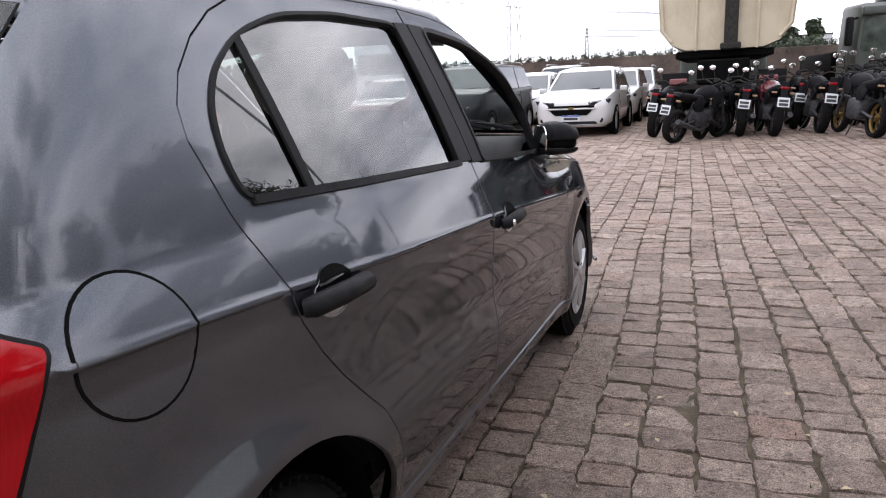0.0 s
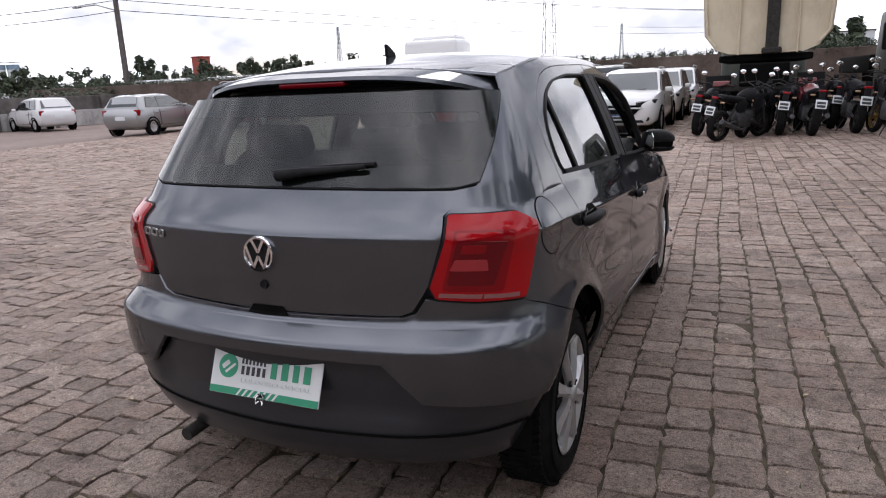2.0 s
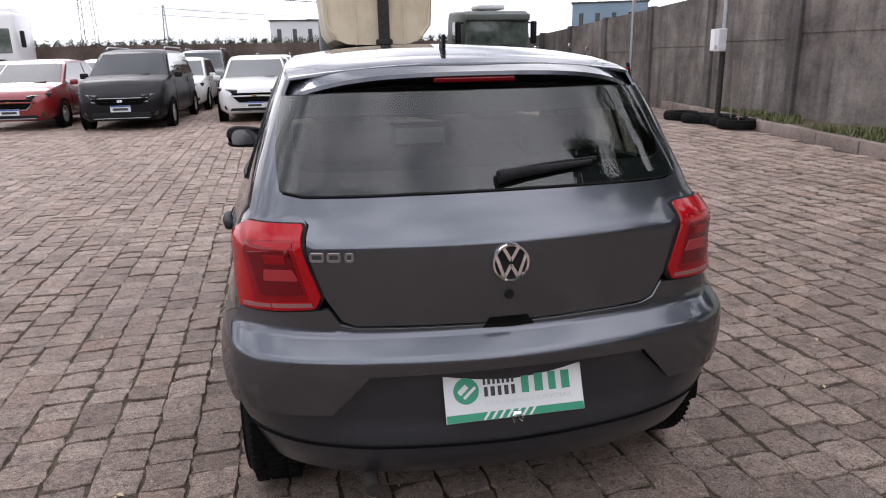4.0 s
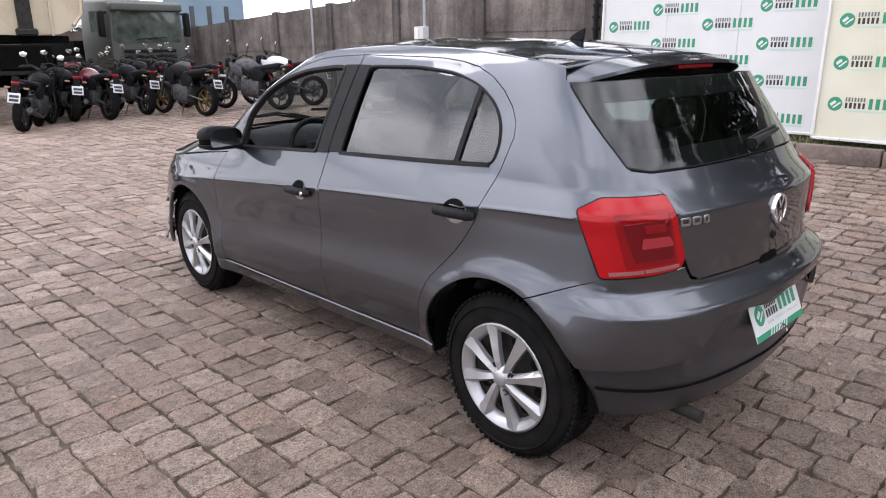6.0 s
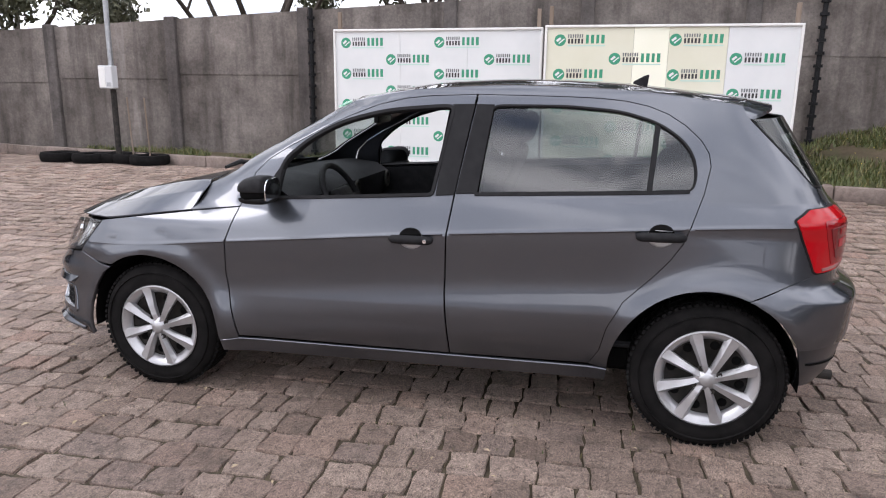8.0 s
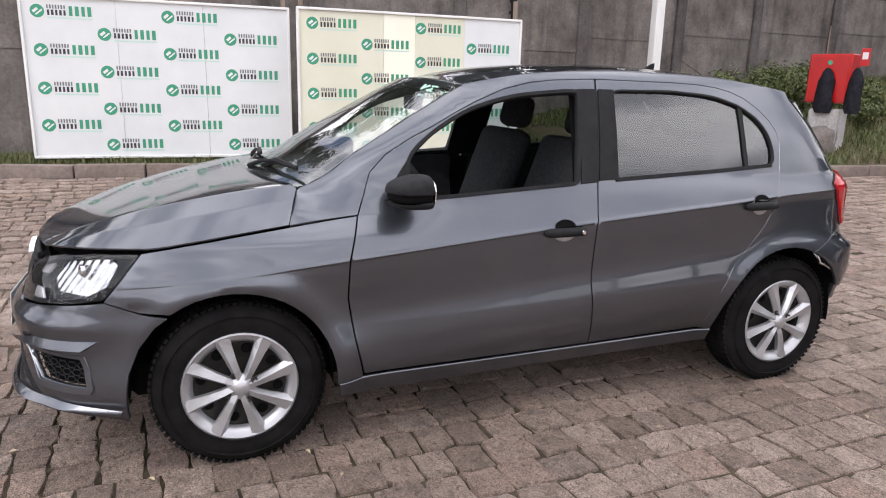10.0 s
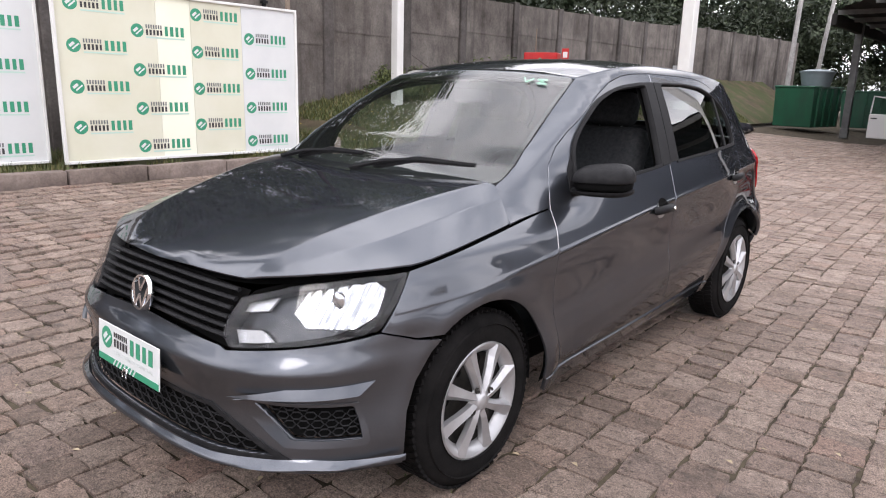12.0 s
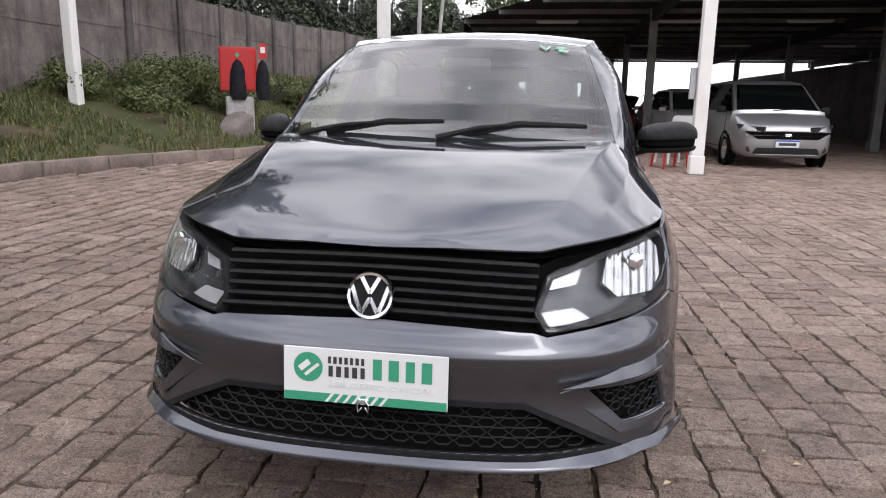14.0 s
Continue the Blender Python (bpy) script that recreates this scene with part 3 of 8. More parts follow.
def word_bars(name, n, width, height, m, material, parent):
    """A printed word as n plain bars, at the pose m."""
    bm = bmesh.new()
    w = width / n
    for k in range(n):
        add_box(bm, (w * (k + 0.5), height / 2, 0.0004), (w * (0.62 if k % 2 else 0.54), height, 0.0008), 0, m)
    return part(name, bm, material, parent)


def letters(name, txt, width, height, m, material, parent, label="", bold=False):
    """Writing fitted into width by height, at the pose m."""
    me = text_mesh(txt, 1.0, 0.001 / max(height, 0.01), bold)
    xs, ys = [v.co.x for v in me.vertices], [v.co.y for v in me.vertices]
    x0, x1, y0, y1 = min(xs), max(xs), min(ys), max(ys)
    sc = Matrix.Diagonal((width / (x1 - x0), height / (y1 - y0), height, 1)) @ Matrix.Translation((-x0, -y0, 0))
    me.transform(m @ sc)
    me.materials.append(material)
    ob = new(name, me)
    ob.parent = parent
    if label:
        tagged(ob, label)
    return ob


# ---- the grey hatchback: its skin as one smooth surface ----
def lerp_table(tab, v):
    """Smooth interpolation (monotone-ish cubic) through (v, value) pairs."""
    if v <= tab[0][0]:
        return tab[0][1]
    if v >= tab[-1][0]:
        return tab[-1][1]
    for i in range(len(tab) - 1):
        (a, fa), (b, fb) = tab[i], tab[i + 1]
        if v <= b:
            h = b - a
            s = (fb - fa) / h
            s0 = (fa - tab[i - 1][1]) / (a - tab[i - 1][0]) if i else s
            s1 = (tab[i + 2][1] - fb) / (tab[i + 2][0] - b) if i + 2 < len(tab) else s
            m0 = 0 if s0 * s <= 0 else 2 * s0 * s / (s0 + s)
            m1 = 0 if s1 * s <= 0 else 2 * s1 * s / (s1 + s)
            t = (v - a) / h
            return (fa * (2 * t**3 - 3 * t * t + 1) + h * m0 * (t**3 - 2 * t * t + t) + fb * (3 * t * t - 2 * t**3) + h * m1 * (t**3 - t * t))


HALF = [(-0.66, 0.72), (-0.60, 0.745), (-0.50, 0.788), (-0.40, 0.812), (-0.36, 0.813), (-0.2, 0.794), (-0.03, 0.8040), (-0.005, 0.8052), (0.0, 0.8085), (0.012, 0.803), (0.12, 0.764), (0.2, 0.735), (0.4, 0.655), (0.55, 0.592), (0.585, 0.572), (0.60, 0.555), (0.64, 0.48)]
NOSE = [(0.15, 1.93), (0.22, 1.985), (0.25, 2.015), (0.30, 2.012), (0.42, 2.0), (0.50, 2.015), (0.538, 2.020), (0.548, 2.016), (0.602, 1.974), (0.67, 1.957), (0.76, 1.928), (0.85, 1.915), (0.95, 2.1), (1.5, 2.1)]
TAIL = [(0.15, 1.70), (0.22, 1.78), (0.32, 1.845), (0.45, 1.865), (0.60, 1.877), (0.634, 1.880), (0.643, 1.875), (0.70, 1.797), (0.80, 1.803), (0.90, 1.807), (0.935, 1.806), (0.949, 1.796), (1.0, 1.735), (1.2, 1.60), (1.36, 1.50), (1.5, 1.42)]
Y0 = -0.1


def crease(y):
    return lerp_table([(-1.9, 0.938), (-1.5, 0.922), (-1.1, 0.900), (-0.17, 0.834), (0.83, 0.743), (1.3, 0.700), (2.1, 0.66)], y)


# the front pillars: where the door ends and the glass begins, by height
PILLAR = [(0.866, 0.806), (0.89, 0.80), (0.965, 0.770), (1.04, 0.742), (1.105, 0.677), (1.164, 0.578), (1.20, 0.507), (1.257, 0.40), (1.299, 0.311), (1.350, 0.181), (1.378, 0.08), (1.42, 0.0)]
SCREEN_Y = [(0.866, 1.041), (0.918, 1.021), (0.972, 1.003), (1.007, 0.935), (1.044, 0.868), (1.09, 0.803), (1.138, 0.721), (1.188, 0.634), (1.239, 0.549), (1.271, 0.489), (1.32, 0.40), (1.36, 0.318), (1.42, 0.24)]
SCREEN_X = [(0.866, 0.705), (0.918, 0.664), (0.972, 0.625), (1.007, 0.617), (1.044, 0.612), (1.09, 0.606), (1.138, 0.595), (1.188, 0.578), (1.239, 0.562), (1.271, 0.551), (1.32, 0.535), (1.36, 0.520), (1.42, 0.50)]
SHOULDER = [(0.88, 0.0), (0.97, 0.020), (1.03, 0.018), (1.106, 0.008), (1.164, 0.0), (1.5, 0.0)]


def wall_width(y, z):
    t = min(1, max(0, (z - 0.90) / 0.25))
    c = crease(y)
    w = lerp_table(HALF, z - c - (0.82 - c) * t * t * (3 - 2 * t))
    if y > 0.85:
        # the crease fades out over the front wheel
        k = min(1, (y - 0.85) / 0.35)
        arg = z - c - (0.82 - c) * t * t * (3 - 2 * t)
        w += k * (sum(lerp_table(HALF, arg + d) for d in (-0.06, -0.03, 0.0, 0.03, 0.06)) / 5 - w)
    if z > 0.80 and y > 0.4:
        a, b = min(1, (y - 0.4) / 0.6), min(1, (z - 0.80) / 0.22)
        w -= 0.095 * a * a * (3 - 2 * a) * b * b * (3 - 2 * b)
    if y < -0.75 and z > 0.68:
        # the shoulders draw in towards the tail
        a, b = min(1, (-0.75 - y) / 0.65), min(1, (z - 0.68) / 0.2) * (1 - 0.7 * min(1, max(0, (z - 1.05) / 0.3)))
        w -= 0.042 * a * a * (3 - 2 * a) * b
    return w


def plain_half(y, z):
    if 1.0 < z < 1.36:
        # windows and pillars: nearly straight from the sill to the roof's edge
        a, b, t = wall_width(y, 1.0), wall_width(y, 1.36), (z - 1.0) / 0.36
        w = a + (b - a) * t + 0.024 * t * (1 - t)
    else:
        w = wall_width(y, z)
    for yc in (1.2335, -1.2335):
        r = math.hypot(y - yc, z - 0.30)
        w += 0.013 * math.exp(-(((r - 0.37) / 0.055) ** 2)) if z < 0.85 else 0.0
    if -1.0 < y < 0.84 and z < 0.555:
        fold = 0.520 - 0.028 * y
        if z < fold:
            w -= 0.075 * min(0.09, fold - z) * min(1, (y + 1.0) / 0.15, (0.84 - y) / 0.15)
    # both ends are bowed, the nose with fuller corners than the tail
    if y > Y0:
        u, a, b = (y - Y0) / (lerp_table(NOSE, z) - Y0), 2.9 - 0.65 * min(1, max(0, (z - 0.60) / 0.18)), 9.4
    else:
        u, a, b = (Y0 - y) / (lerp_table(TAIL, z) + Y0), 1.65 + 0.65 * min(1, max(0, (z - 0.95) / 0.11)), 16.5
    return w * max(1e-6, 1 - u**b) ** (1 / a) if u < 1 else 0.0


def half_at(y, z):
    """Half width of the body's wall at y along the car and height z."""
    w = plain_half(y, z)
    if z < 0.866 or y < -0.1:
        return w
    f = min(1, (z - 0.866) / 0.04)
    seam = lerp_table(PILLAR, z)
    swell = lerp_table(SHOULDER, z)
    if y <= seam:
        k = max(0.0, 1 - (seam - y) / 0.30)
        return w + f * swell * k * k * (3 - 2 * k)
    k = min(1.15, (y - seam) / (lerp_table(SCREEN_Y, z) - seam))
    ws = plain_half(seam, z) + swell
    return w + f * (ws + (lerp_table(SCREEN_X, z) - ws) * (0.45 * k + 0.55 * k * k) - w)


def nose_at(x, z, tail=False):
    """How far the wall reaches ahead (or back) at the given x and height."""
    lo, hi = 0.0, lerp_table(TAIL if tail else NOSE, z)
    s = -1 if tail else 1
    for _ in range(26):
        mid = (lo + hi) / 2
        if half_at(s * mid, z) > abs(x):
            lo = mid
        else:
            hi = mid
    return s * lo


def arc(yc, zc, r, a0, a1, n=18):
    return [(yc + r * math.cos(radians(a0 + (a1 - a0) * i / n)), zc + r * math.sin(radians(a0 + (a1 - a0) * i / n))) for i in range(n + 1)]


def side(s):
    """The wall seen from the side: (y, z) to a place, on the right (1) or left (-1)."""
    return lambda y, z: (s * half_at(y, z), y, z)


def round_end(s):
    """The wall round the nose (1) or tail (-1): (angle * 0.9, z) to a place."""

    def at(u, z):
        ph = u / 0.9
        sx, cy = math.sin(ph), math.cos(ph)
        lo, hi = 0.1, 1.35
        for _ in range(22):
            r = (lo + hi) / 2
            if half_at(s * (0.9 + r * cy), z) > abs(r * sx):
                lo = r
            else:
                hi = r
        return (lo * sx, s * (0.9 + lo * cy), z)

    return at


NOSE_AT, TAIL_AT = round_end(1), round_end(-1)


def U(x, y, z):
    """A place at the nose or tail as (u, z)."""
    return (math.atan2(x, abs(y) - 0.9) * 0.9, z)


def UA(y, z):
    """A place on the wall, by y and z alone, as (u, z)."""
    return U(half_at(y, z), y, z)


def V(x, z):
    """A place on the tail, by x and height, as (u, z)."""
    return U(x, nose_at(x, z, True), z)


def N(x, z):
    """A place on the nose, by x and height, as (u, z)."""
    return U(x, nose_at(x, z), z)


def mirrored(pts):
    """An outline given for x > 0, closed over the middle by its mirror image."""
    return pts + [(-u, z) for u, z in reversed(pts) if u > 1e-6]


def flipped(pts):
    return [(-u, z) for u, z in pts]


F_DOOR = [(0.795, 0.305), (0.828, 0.45), (0.850, 0.60), (0.843, 0.742), (0.800, 0.890), (0.770, 0.965), (0.742, 1.041), (0.677, 1.105), (0.578, 1.164), (0.507, 1.200), (0.40, 1.257), (0.311, 1.299), (0.181, 1.350), (0.06, 1.378), (-0.05, 1.390), (-0.248, 1.398), (-0.19, 0.99), (-0.168, 0.82), (-0.163, 0.58), (-0.185, 0.305)]
R_DOOR = [(-0.252, 1.398), (-0.62, 1.393), (-0.76, 1.388), (-0.859, 1.378), (-0.945, 1.360), (-1.022, 1.330), (-1.09, 1.287), (-1.149, 1.233), (-1.180, 1.185), (-1.189, 1.135), (-1.168, 1.03), (-1.101, 0.844), (-1.06, 0.78), (-1.007, 0.717), (-0.890, 0.599), (-0.834, 0.489), (-0.810, 0.383), (-0.77, 0.312), (-0.185, 0.305), (-0.163, 0.58), (-0.168, 0.82), (-0.19, 0.99)]
F_WIN = rounded([(0.622, 0.938), (0.60, 1.095), (0.491, 1.190), (0.346, 1.270), (0.145, 1.325), (-0.094, 1.345), (-0.158, 1.345), (-0.098, 0.985)], [0.02, 0.05, 0.08, 0.1, 0.1, 0.03, 0.035, 0.02])
R_WIN = rounded([(-0.31, 1.352), (-0.275, 1.000), (-1.125, 1.042), (-1.137, 1.102), (-1.123, 1.172), (-1.079, 1.232), (-0.987, 1.294), (-0.841, 1.337), (-0.621, 1.354)], [0.05, 0.02, 0.03, 0.04, 0.04, 0.05, 0.06, 0.06, 0.05])
ROOF_EDGE = [(0.318, 1.360), (0.18, 1.388), (0.05, 1.408), (-0.1, 1.420), (-0.4, 1.432), (-0.8, 1.420), (-1.15, 1.385), (-1.30, 1.362)]
A_EDGE = [(0.989, 0.981), (0.927, 1.007), (0.862, 1.044), (0.803, 1.090), (0.721, 1.138), (0.634, 1.188), (0.549, 1.239), (0.489, 1.271), (0.40, 1.320), (0.318, 1.360)]
FRAME = ([(1.041, 0.868), (1.021, 0.918), (1.002, 0.970)] + A_EDGE + ROOF_EDGE[1:] + [(-1.315, 1.325), (-1.44, 1.20), (-1.578, 1.065), (-1.655, 1.0), (-1.672, 0.986), (-1.55, 0.974), (-1.505, 0.930), (-1.52, 0.88), (-1.578, 0.757), (-1.592, 0.743), (-1.50, 0.708)]
         + arc(-1.2135, 0.30, 0.370, 112, 2) + [(-0.845, 0.30)] + [(y, z) for y, z in R_DOOR[17:18]] + R_DOOR[16::-1] + F_DOOR[14:4:-1] + [(0.800, 0.894)])
FENDER = [(0.803, 0.888), (0.846, 0.742), (0.853, 0.60), (0.831, 0.45), (0.800, 0.305), (0.80, 0.292), (0.888, 0.275)] + arc(1.25, 0.30, 0.355, 182, 56) + [(1.545, 0.603), (1.650, 0.638), (1.586, 0.715), (1.526, 0.790), (1.484, 0.797), (1.387, 0.812), (1.232, 0.834), (1.043, 0.859)]
SILL = [(0.888, 0.278), (0.80, 0.293), (-0.765, 0.296), (-0.845, 0.293), (-0.84, 0.238), (0.88, 0.228)]


HOOD_X = [0.7 * k / 40 for k in range(41)]
HOOD_Y = [nose_at(x, 0.765) for x in HOOD_X]


def hood_edge(y):
    """Height of the hood's side edge."""
    return lerp_table([(0.9, 0.885), (1.041, 0.868), (1.232, 0.844), (1.387, 0.823), (1.484, 0.810), (1.55, 0.806), (1.60, 0.806), (1.65, 0.805), (1.74, 0.799), (1.79, 0.791), (1.83, 0.782), (1.86, 0.771), (1.89, 0.757), (1.95, 0.740)], y)


def ringed(pts, d):
    """A closed line at distance d outside an outline."""
    o = shrink(pts, -d)
    return o + o[:1]


def hood_ridge(y):
    return 0.40 + 0.215 * (1.85 - y) / 0.85


def hood_top(x, y):
    a = abs(x)
    front = float(np.interp(a, HOOD_X, HOOD_Y))
    s = 0.5 * (HOOD_Y[0] + front) - y
    zc = lerp_table([(-0.05, 0.74), (0.0, 0.770), (0.012, 0.786), (0.05, 0.801), (0.14, 0.828), (0.32, 0.880), (0.52, 0.930), (0.72, 0.970), (0.92, 0.996), (1.02, 1.003)], s)
    k = (a / hood_ridge(y)) ** 2
    return zc + 0.007 * min(1, max(0, (1.88 - y) / 0.25)) * k - 0.034 * k * math.exp(-max(0.0, front - y) / 0.06)


def hood_z(x, y):
    r, a, ze = hood_ridge(y), abs(x), hood_edge(y)
    top = hood_top(x, y)
    h = half_at(y, ze) - 0.004
    if h < r + 0.01:
        return top
    zr = hood_top(r, y)
    t = min(1.1, (a - r) / (h - r))
    fall = zr + (ze - zr) * (0.78 * t if t < 0.5 else 0.39 + 1.22 * (t - 0.5))
    k = min(1, max(0, (a - r + 0.006) / 0.012))
    return top + (fall - top) * k


def roof_z(x, y):
    ze = lerp_table(sorted(ROOF_EDGE), y)
    return ze + (0.036 - 0.010 * min(1, max(0, (y + 0.1) / 0.4))) * (1 - min(1, abs(x) / max(0.3, half_at(y, ze) - 0.006)) ** 2.4)


def edge_at(line, v):
    """A place along a side outline, at the share v of it."""
    k = v * (len(line) - 1)
    i = min(len(line) - 2, max(0, int(k)))
    t = k - i
    y, z = (line[i][j] + (line[i + 1][j] - line[i][j]) * t for j in (0, 1))
    return half_at(y, z), y, z


def windscreen_at(u, v):
    a, y, z = edge_at(A_EDGE, v)
    c = 1 - u * u
    return (u * (a - 0.004), y + c * (0.138 - 0.085 * v - 0.03 * math.sin(math.pi * v)), z + c * (0.002 + 0.026 * v) + 0.004 * c * math.sin(math.pi * v))


def valance_at(u, z):
    """The tail's lower skin, sunk behind the number plate."""
    x, y, _ = TAIL_AT(u, z)
    a, b = min(1, max(0, (0.50 - abs(u)) / 0.10)), min(1, max(0, (z - 0.36) / 0.10))
    return (x, y + 0.024 * a * a * (3 - 2 * a) * b * b * (3 - 2 * b), z)


def build_car():
    car = thing("car", "dark grey metallic five-door hatchback parked on granite setts", "car")
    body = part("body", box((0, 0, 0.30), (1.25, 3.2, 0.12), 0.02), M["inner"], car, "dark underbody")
    for s in (1, -1):
        sd = side(s)
        ys = np.linspace(-1.9, 1.9, 40)
        folds = [[(float(y), crease(y) + d) for y in ys] for d in (-0.020, -0.0065, -0.0025, 0.0015, 0.008, 0.018)]
        folds += [[(float(y), 0.520 - 0.028 * y + d) for y in ys] for d in (-0.006, 0.0, 0.006)]
        door = panel("front_door", shrink(F_DOOR, 0.0035), sd, M["paint"], car, [F_WIN], 0.020, lines=folds + [ringed(F_WIN, 0.012), ringed(F_WIN, 0.028)])
        rear = panel("rear_door", shrink(R_DOOR, 0.0035), sd, M["paint"], car, [R_WIN], 0.020, lines=folds + [ringed(R_WIN, 0.012), ringed(R_WIN, 0.028)])
        panel("side_frame", FRAME, sd, M["paint"], car, (), 0.024, lines=folds)
        panel("fender", FENDER, sd, M["paint"], car, (), 0.024, lines=folds)
        panel("sill", SILL, sd, M["paint"], car, (), 0.02, 0.016, 0.004)
        panel("sill_seal", [(0.82, 0.33), (-0.80, 0.335), (-0.80, 0.28), (0.82, 0.275)], sd, M["inner"], car, (), 0.02, 0.0, -0.03)
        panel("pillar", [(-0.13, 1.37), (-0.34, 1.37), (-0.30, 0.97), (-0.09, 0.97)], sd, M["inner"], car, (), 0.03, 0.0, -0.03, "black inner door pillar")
        # black window surrounds and pillar covers
        panel("window_trim", shrink(F_WIN, -0.005), sd, M["gloss_black"], door, [shrink(F_WIN, 0.008)], 0.012, 0.03, 0.010)
        panel("pillar_cover", [(-0.150, 1.352), (-0.243, 1.354), (-0.190, 0.99), (-0.112, 0.984)], sd, M["gloss_black"], door, (), 0.02, 0.008, 0.007)
        panel("mirror_sail", [(0.615, 0.945), (0.66, 0.940), (0.648, 1.02), (0.60, 1.085), (0.59, 1.05)], sd, M["trim"], door, (), 0.04, 0.004, 0.003)
        panel("window_trim", shrink(R_WIN, -0.003), sd, M["gloss_black"], rear, [shrink(R_WIN, 0.004)], 0.012, 0.018, 0.005)
        panel("belt_moulding", [(-0.275, 1.004), (-0.275, 0.990), (-1.112, 1.032), (-1.112, 1.046)], sd, M["trim"], rear, (), 0.012, 0.012, 0.0075)
        panel("pillar_cover", [(-0.252, 1.354), (-0.325, 1.353), (-0.285, 1.000), (-0.197, 0.995)], sd, M["gloss_black"], rear, (), 0.02, 0.008, 0.007)
        panel("window_divider", [(-0.974, 1.31), (-0.994, 1.29), (-0.972, 1.03), (-0.952, 1.03)], sd, M["gloss_black"], rear, (), 0.04, 0.006, 0.0)
        panel("window_glass", shrink(R_WIN, 0.004), sd, M["tint"], rear, (), 0.05, 0.0, -0.008)
        # inner trim of the doors, seen through the open window
        panel("door_lining", [(0.78, 0.36), (0.80, 0.88), (0.60, 0.95), (-0.10, 0.985), (-0.16, 0.36)], sd, M["dash"], door, (), 0.07, 0.0, -0.06)
        panel("door_lining", [(-0.20, 0.36), (-0.22, 0.985), (-1.10, 1.035), (-1.05, 0.80), (-0.80, 0.36)], sd, M["dash"], rear, (), 0.07, 0.0, -0.06)
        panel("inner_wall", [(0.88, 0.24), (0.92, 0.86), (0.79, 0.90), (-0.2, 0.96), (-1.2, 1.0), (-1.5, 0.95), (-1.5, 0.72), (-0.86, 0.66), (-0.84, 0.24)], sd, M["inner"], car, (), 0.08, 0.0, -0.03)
        # handles: a pull bar over a round bowl
        for host, y, z, lock in ((door, -0.02, 0.803, True), (rear, -1.015, 0.868, False)):
            at = lambda a, b, d: Vector(sd(y + a, z + b)) + Vector((s * d, 0, 0))
            bowl = [(y + 0.052 * math.cos(t), z + 0.004 + 0.042 * math.sin(t)) for t in np.linspace(0, 2 * math.pi, 20, endpoint=False)]
            # a flat disc: silver stands in for sky light in the body-coloured bowl
            panel("handle_bowl", bowl, sd, M["silver"], host, (), 0.01, 0.002, 0.0025)
            # the bowl's upper shade, laid on as a black half disc
            up = [(y + 0.049 * math.cos(t), z + 0.012 + 0.037 * math.sin(t)) for t in np.linspace(0, math.pi, 12)]
            panel("bowl_shade", up, sd, M["inner"], host, (), 0.008, 0.001, 0.004)
            h = part("handle", tube([at(-0.084, 0.0, 0.004), at(-0.076, 0.002, 0.017), at(0, 0.003, 0.022), at(0.076, 0.002, 0.017), at(0.084, 0.0, 0.004)], [0.014, 0.018, 0.019, 0.018, 0.014], 10), M["trim"], host, "black plastic pull handle", 50)
            if lock:
                part("lock", lathe([(0.0, 0.004), (0.008, 0.004), (0.0095, 0.0)], 14, Matrix.Translation(at(-0.066, 0.002, 0.035)) @ Matrix.Rotation(s * math.pi / 2, 4, "Y")), M["chrome"], h)
            # sky glint on the bowl's lower inside, drawn as a silver crescent
            crescent = [at(0.050 * math.cos(t), 0.004 + 0.041 * math.sin(t), 0.001) for t in np.linspace(math.pi * 1.12, math.pi * 1.88, 12)]
            part("bowl_lip", tube(crescent, [0.001] + [0.003] * 10 + [0.001], 6), M["silver"], host, "", 60)
        # wheel housings
        for yc, r in ((1.25, 0.352), (-1.2135, 0.366)):
            bm = bmesh.new()
            add_lathe(bm, [(0.0, 0.0), (r, 0.0), (r, 0.285)], 28, Matrix.Translation((s * 0.46, yc, 0.30)) @ Matrix.Rotation(s * math.pi / 2, 4, "Y"), (math.pi if s > 0 else 0) - math.pi / 2 - 0.1, (math.pi if s > 0 else 0) + math.pi / 2 + 0.1)
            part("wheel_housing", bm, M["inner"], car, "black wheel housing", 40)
    # nose
    hood_front = [(x, y) for x, y, z in (NOSE_AT(u, 0.765 + 0.045 * abs(u) / 0.75) for u in np.linspace(-0.745, 0.745, 41))]
    edge = [(half_at(y, hood_edge(y)) - 0.004, y) for y in np.linspace(1.512, 1.044, 13)]
    back = [(half_at(1.0, 0.965) - 0.002, 1.002), (0.5, 1.045), (0.3, 1.085), (0.0, 1.105), (-0.3, 1.085), (-0.5, 1.045), (-half_at(1.0, 0.965) + 0.002, 1.002)]
    front = [(x * 0.995, y - 0.004) for x, y in hood_front]
    hood = panel("hood", edge + back + [(-x, y) for x, y in reversed(edge)] + front, lambda x, y: (x, y, hood_z(x, y)), M["paint"], car, (), 0.04, 0.008, lines=[[(s * (hood_ridge(y) + d), float(y)) for y in np.linspace(1.0, 1.95, 24)] for s in (-1, 1) for d in (-0.008, 0.0, 0.008)] + [[(s * (0.5 * (hood_ridge(y) + half_at(y, hood_edge(y)) - 0.004) + d), float(y)) for y in np.linspace(1.02, 1.66, 16)] for s in (-1, 1) for d in (-0.004, 0.004)])
    tagged(hood, "grey hood, slightly ajar at its front edge")
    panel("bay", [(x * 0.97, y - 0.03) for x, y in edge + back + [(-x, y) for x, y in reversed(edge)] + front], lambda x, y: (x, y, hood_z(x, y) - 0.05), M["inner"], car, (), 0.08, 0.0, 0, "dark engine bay")
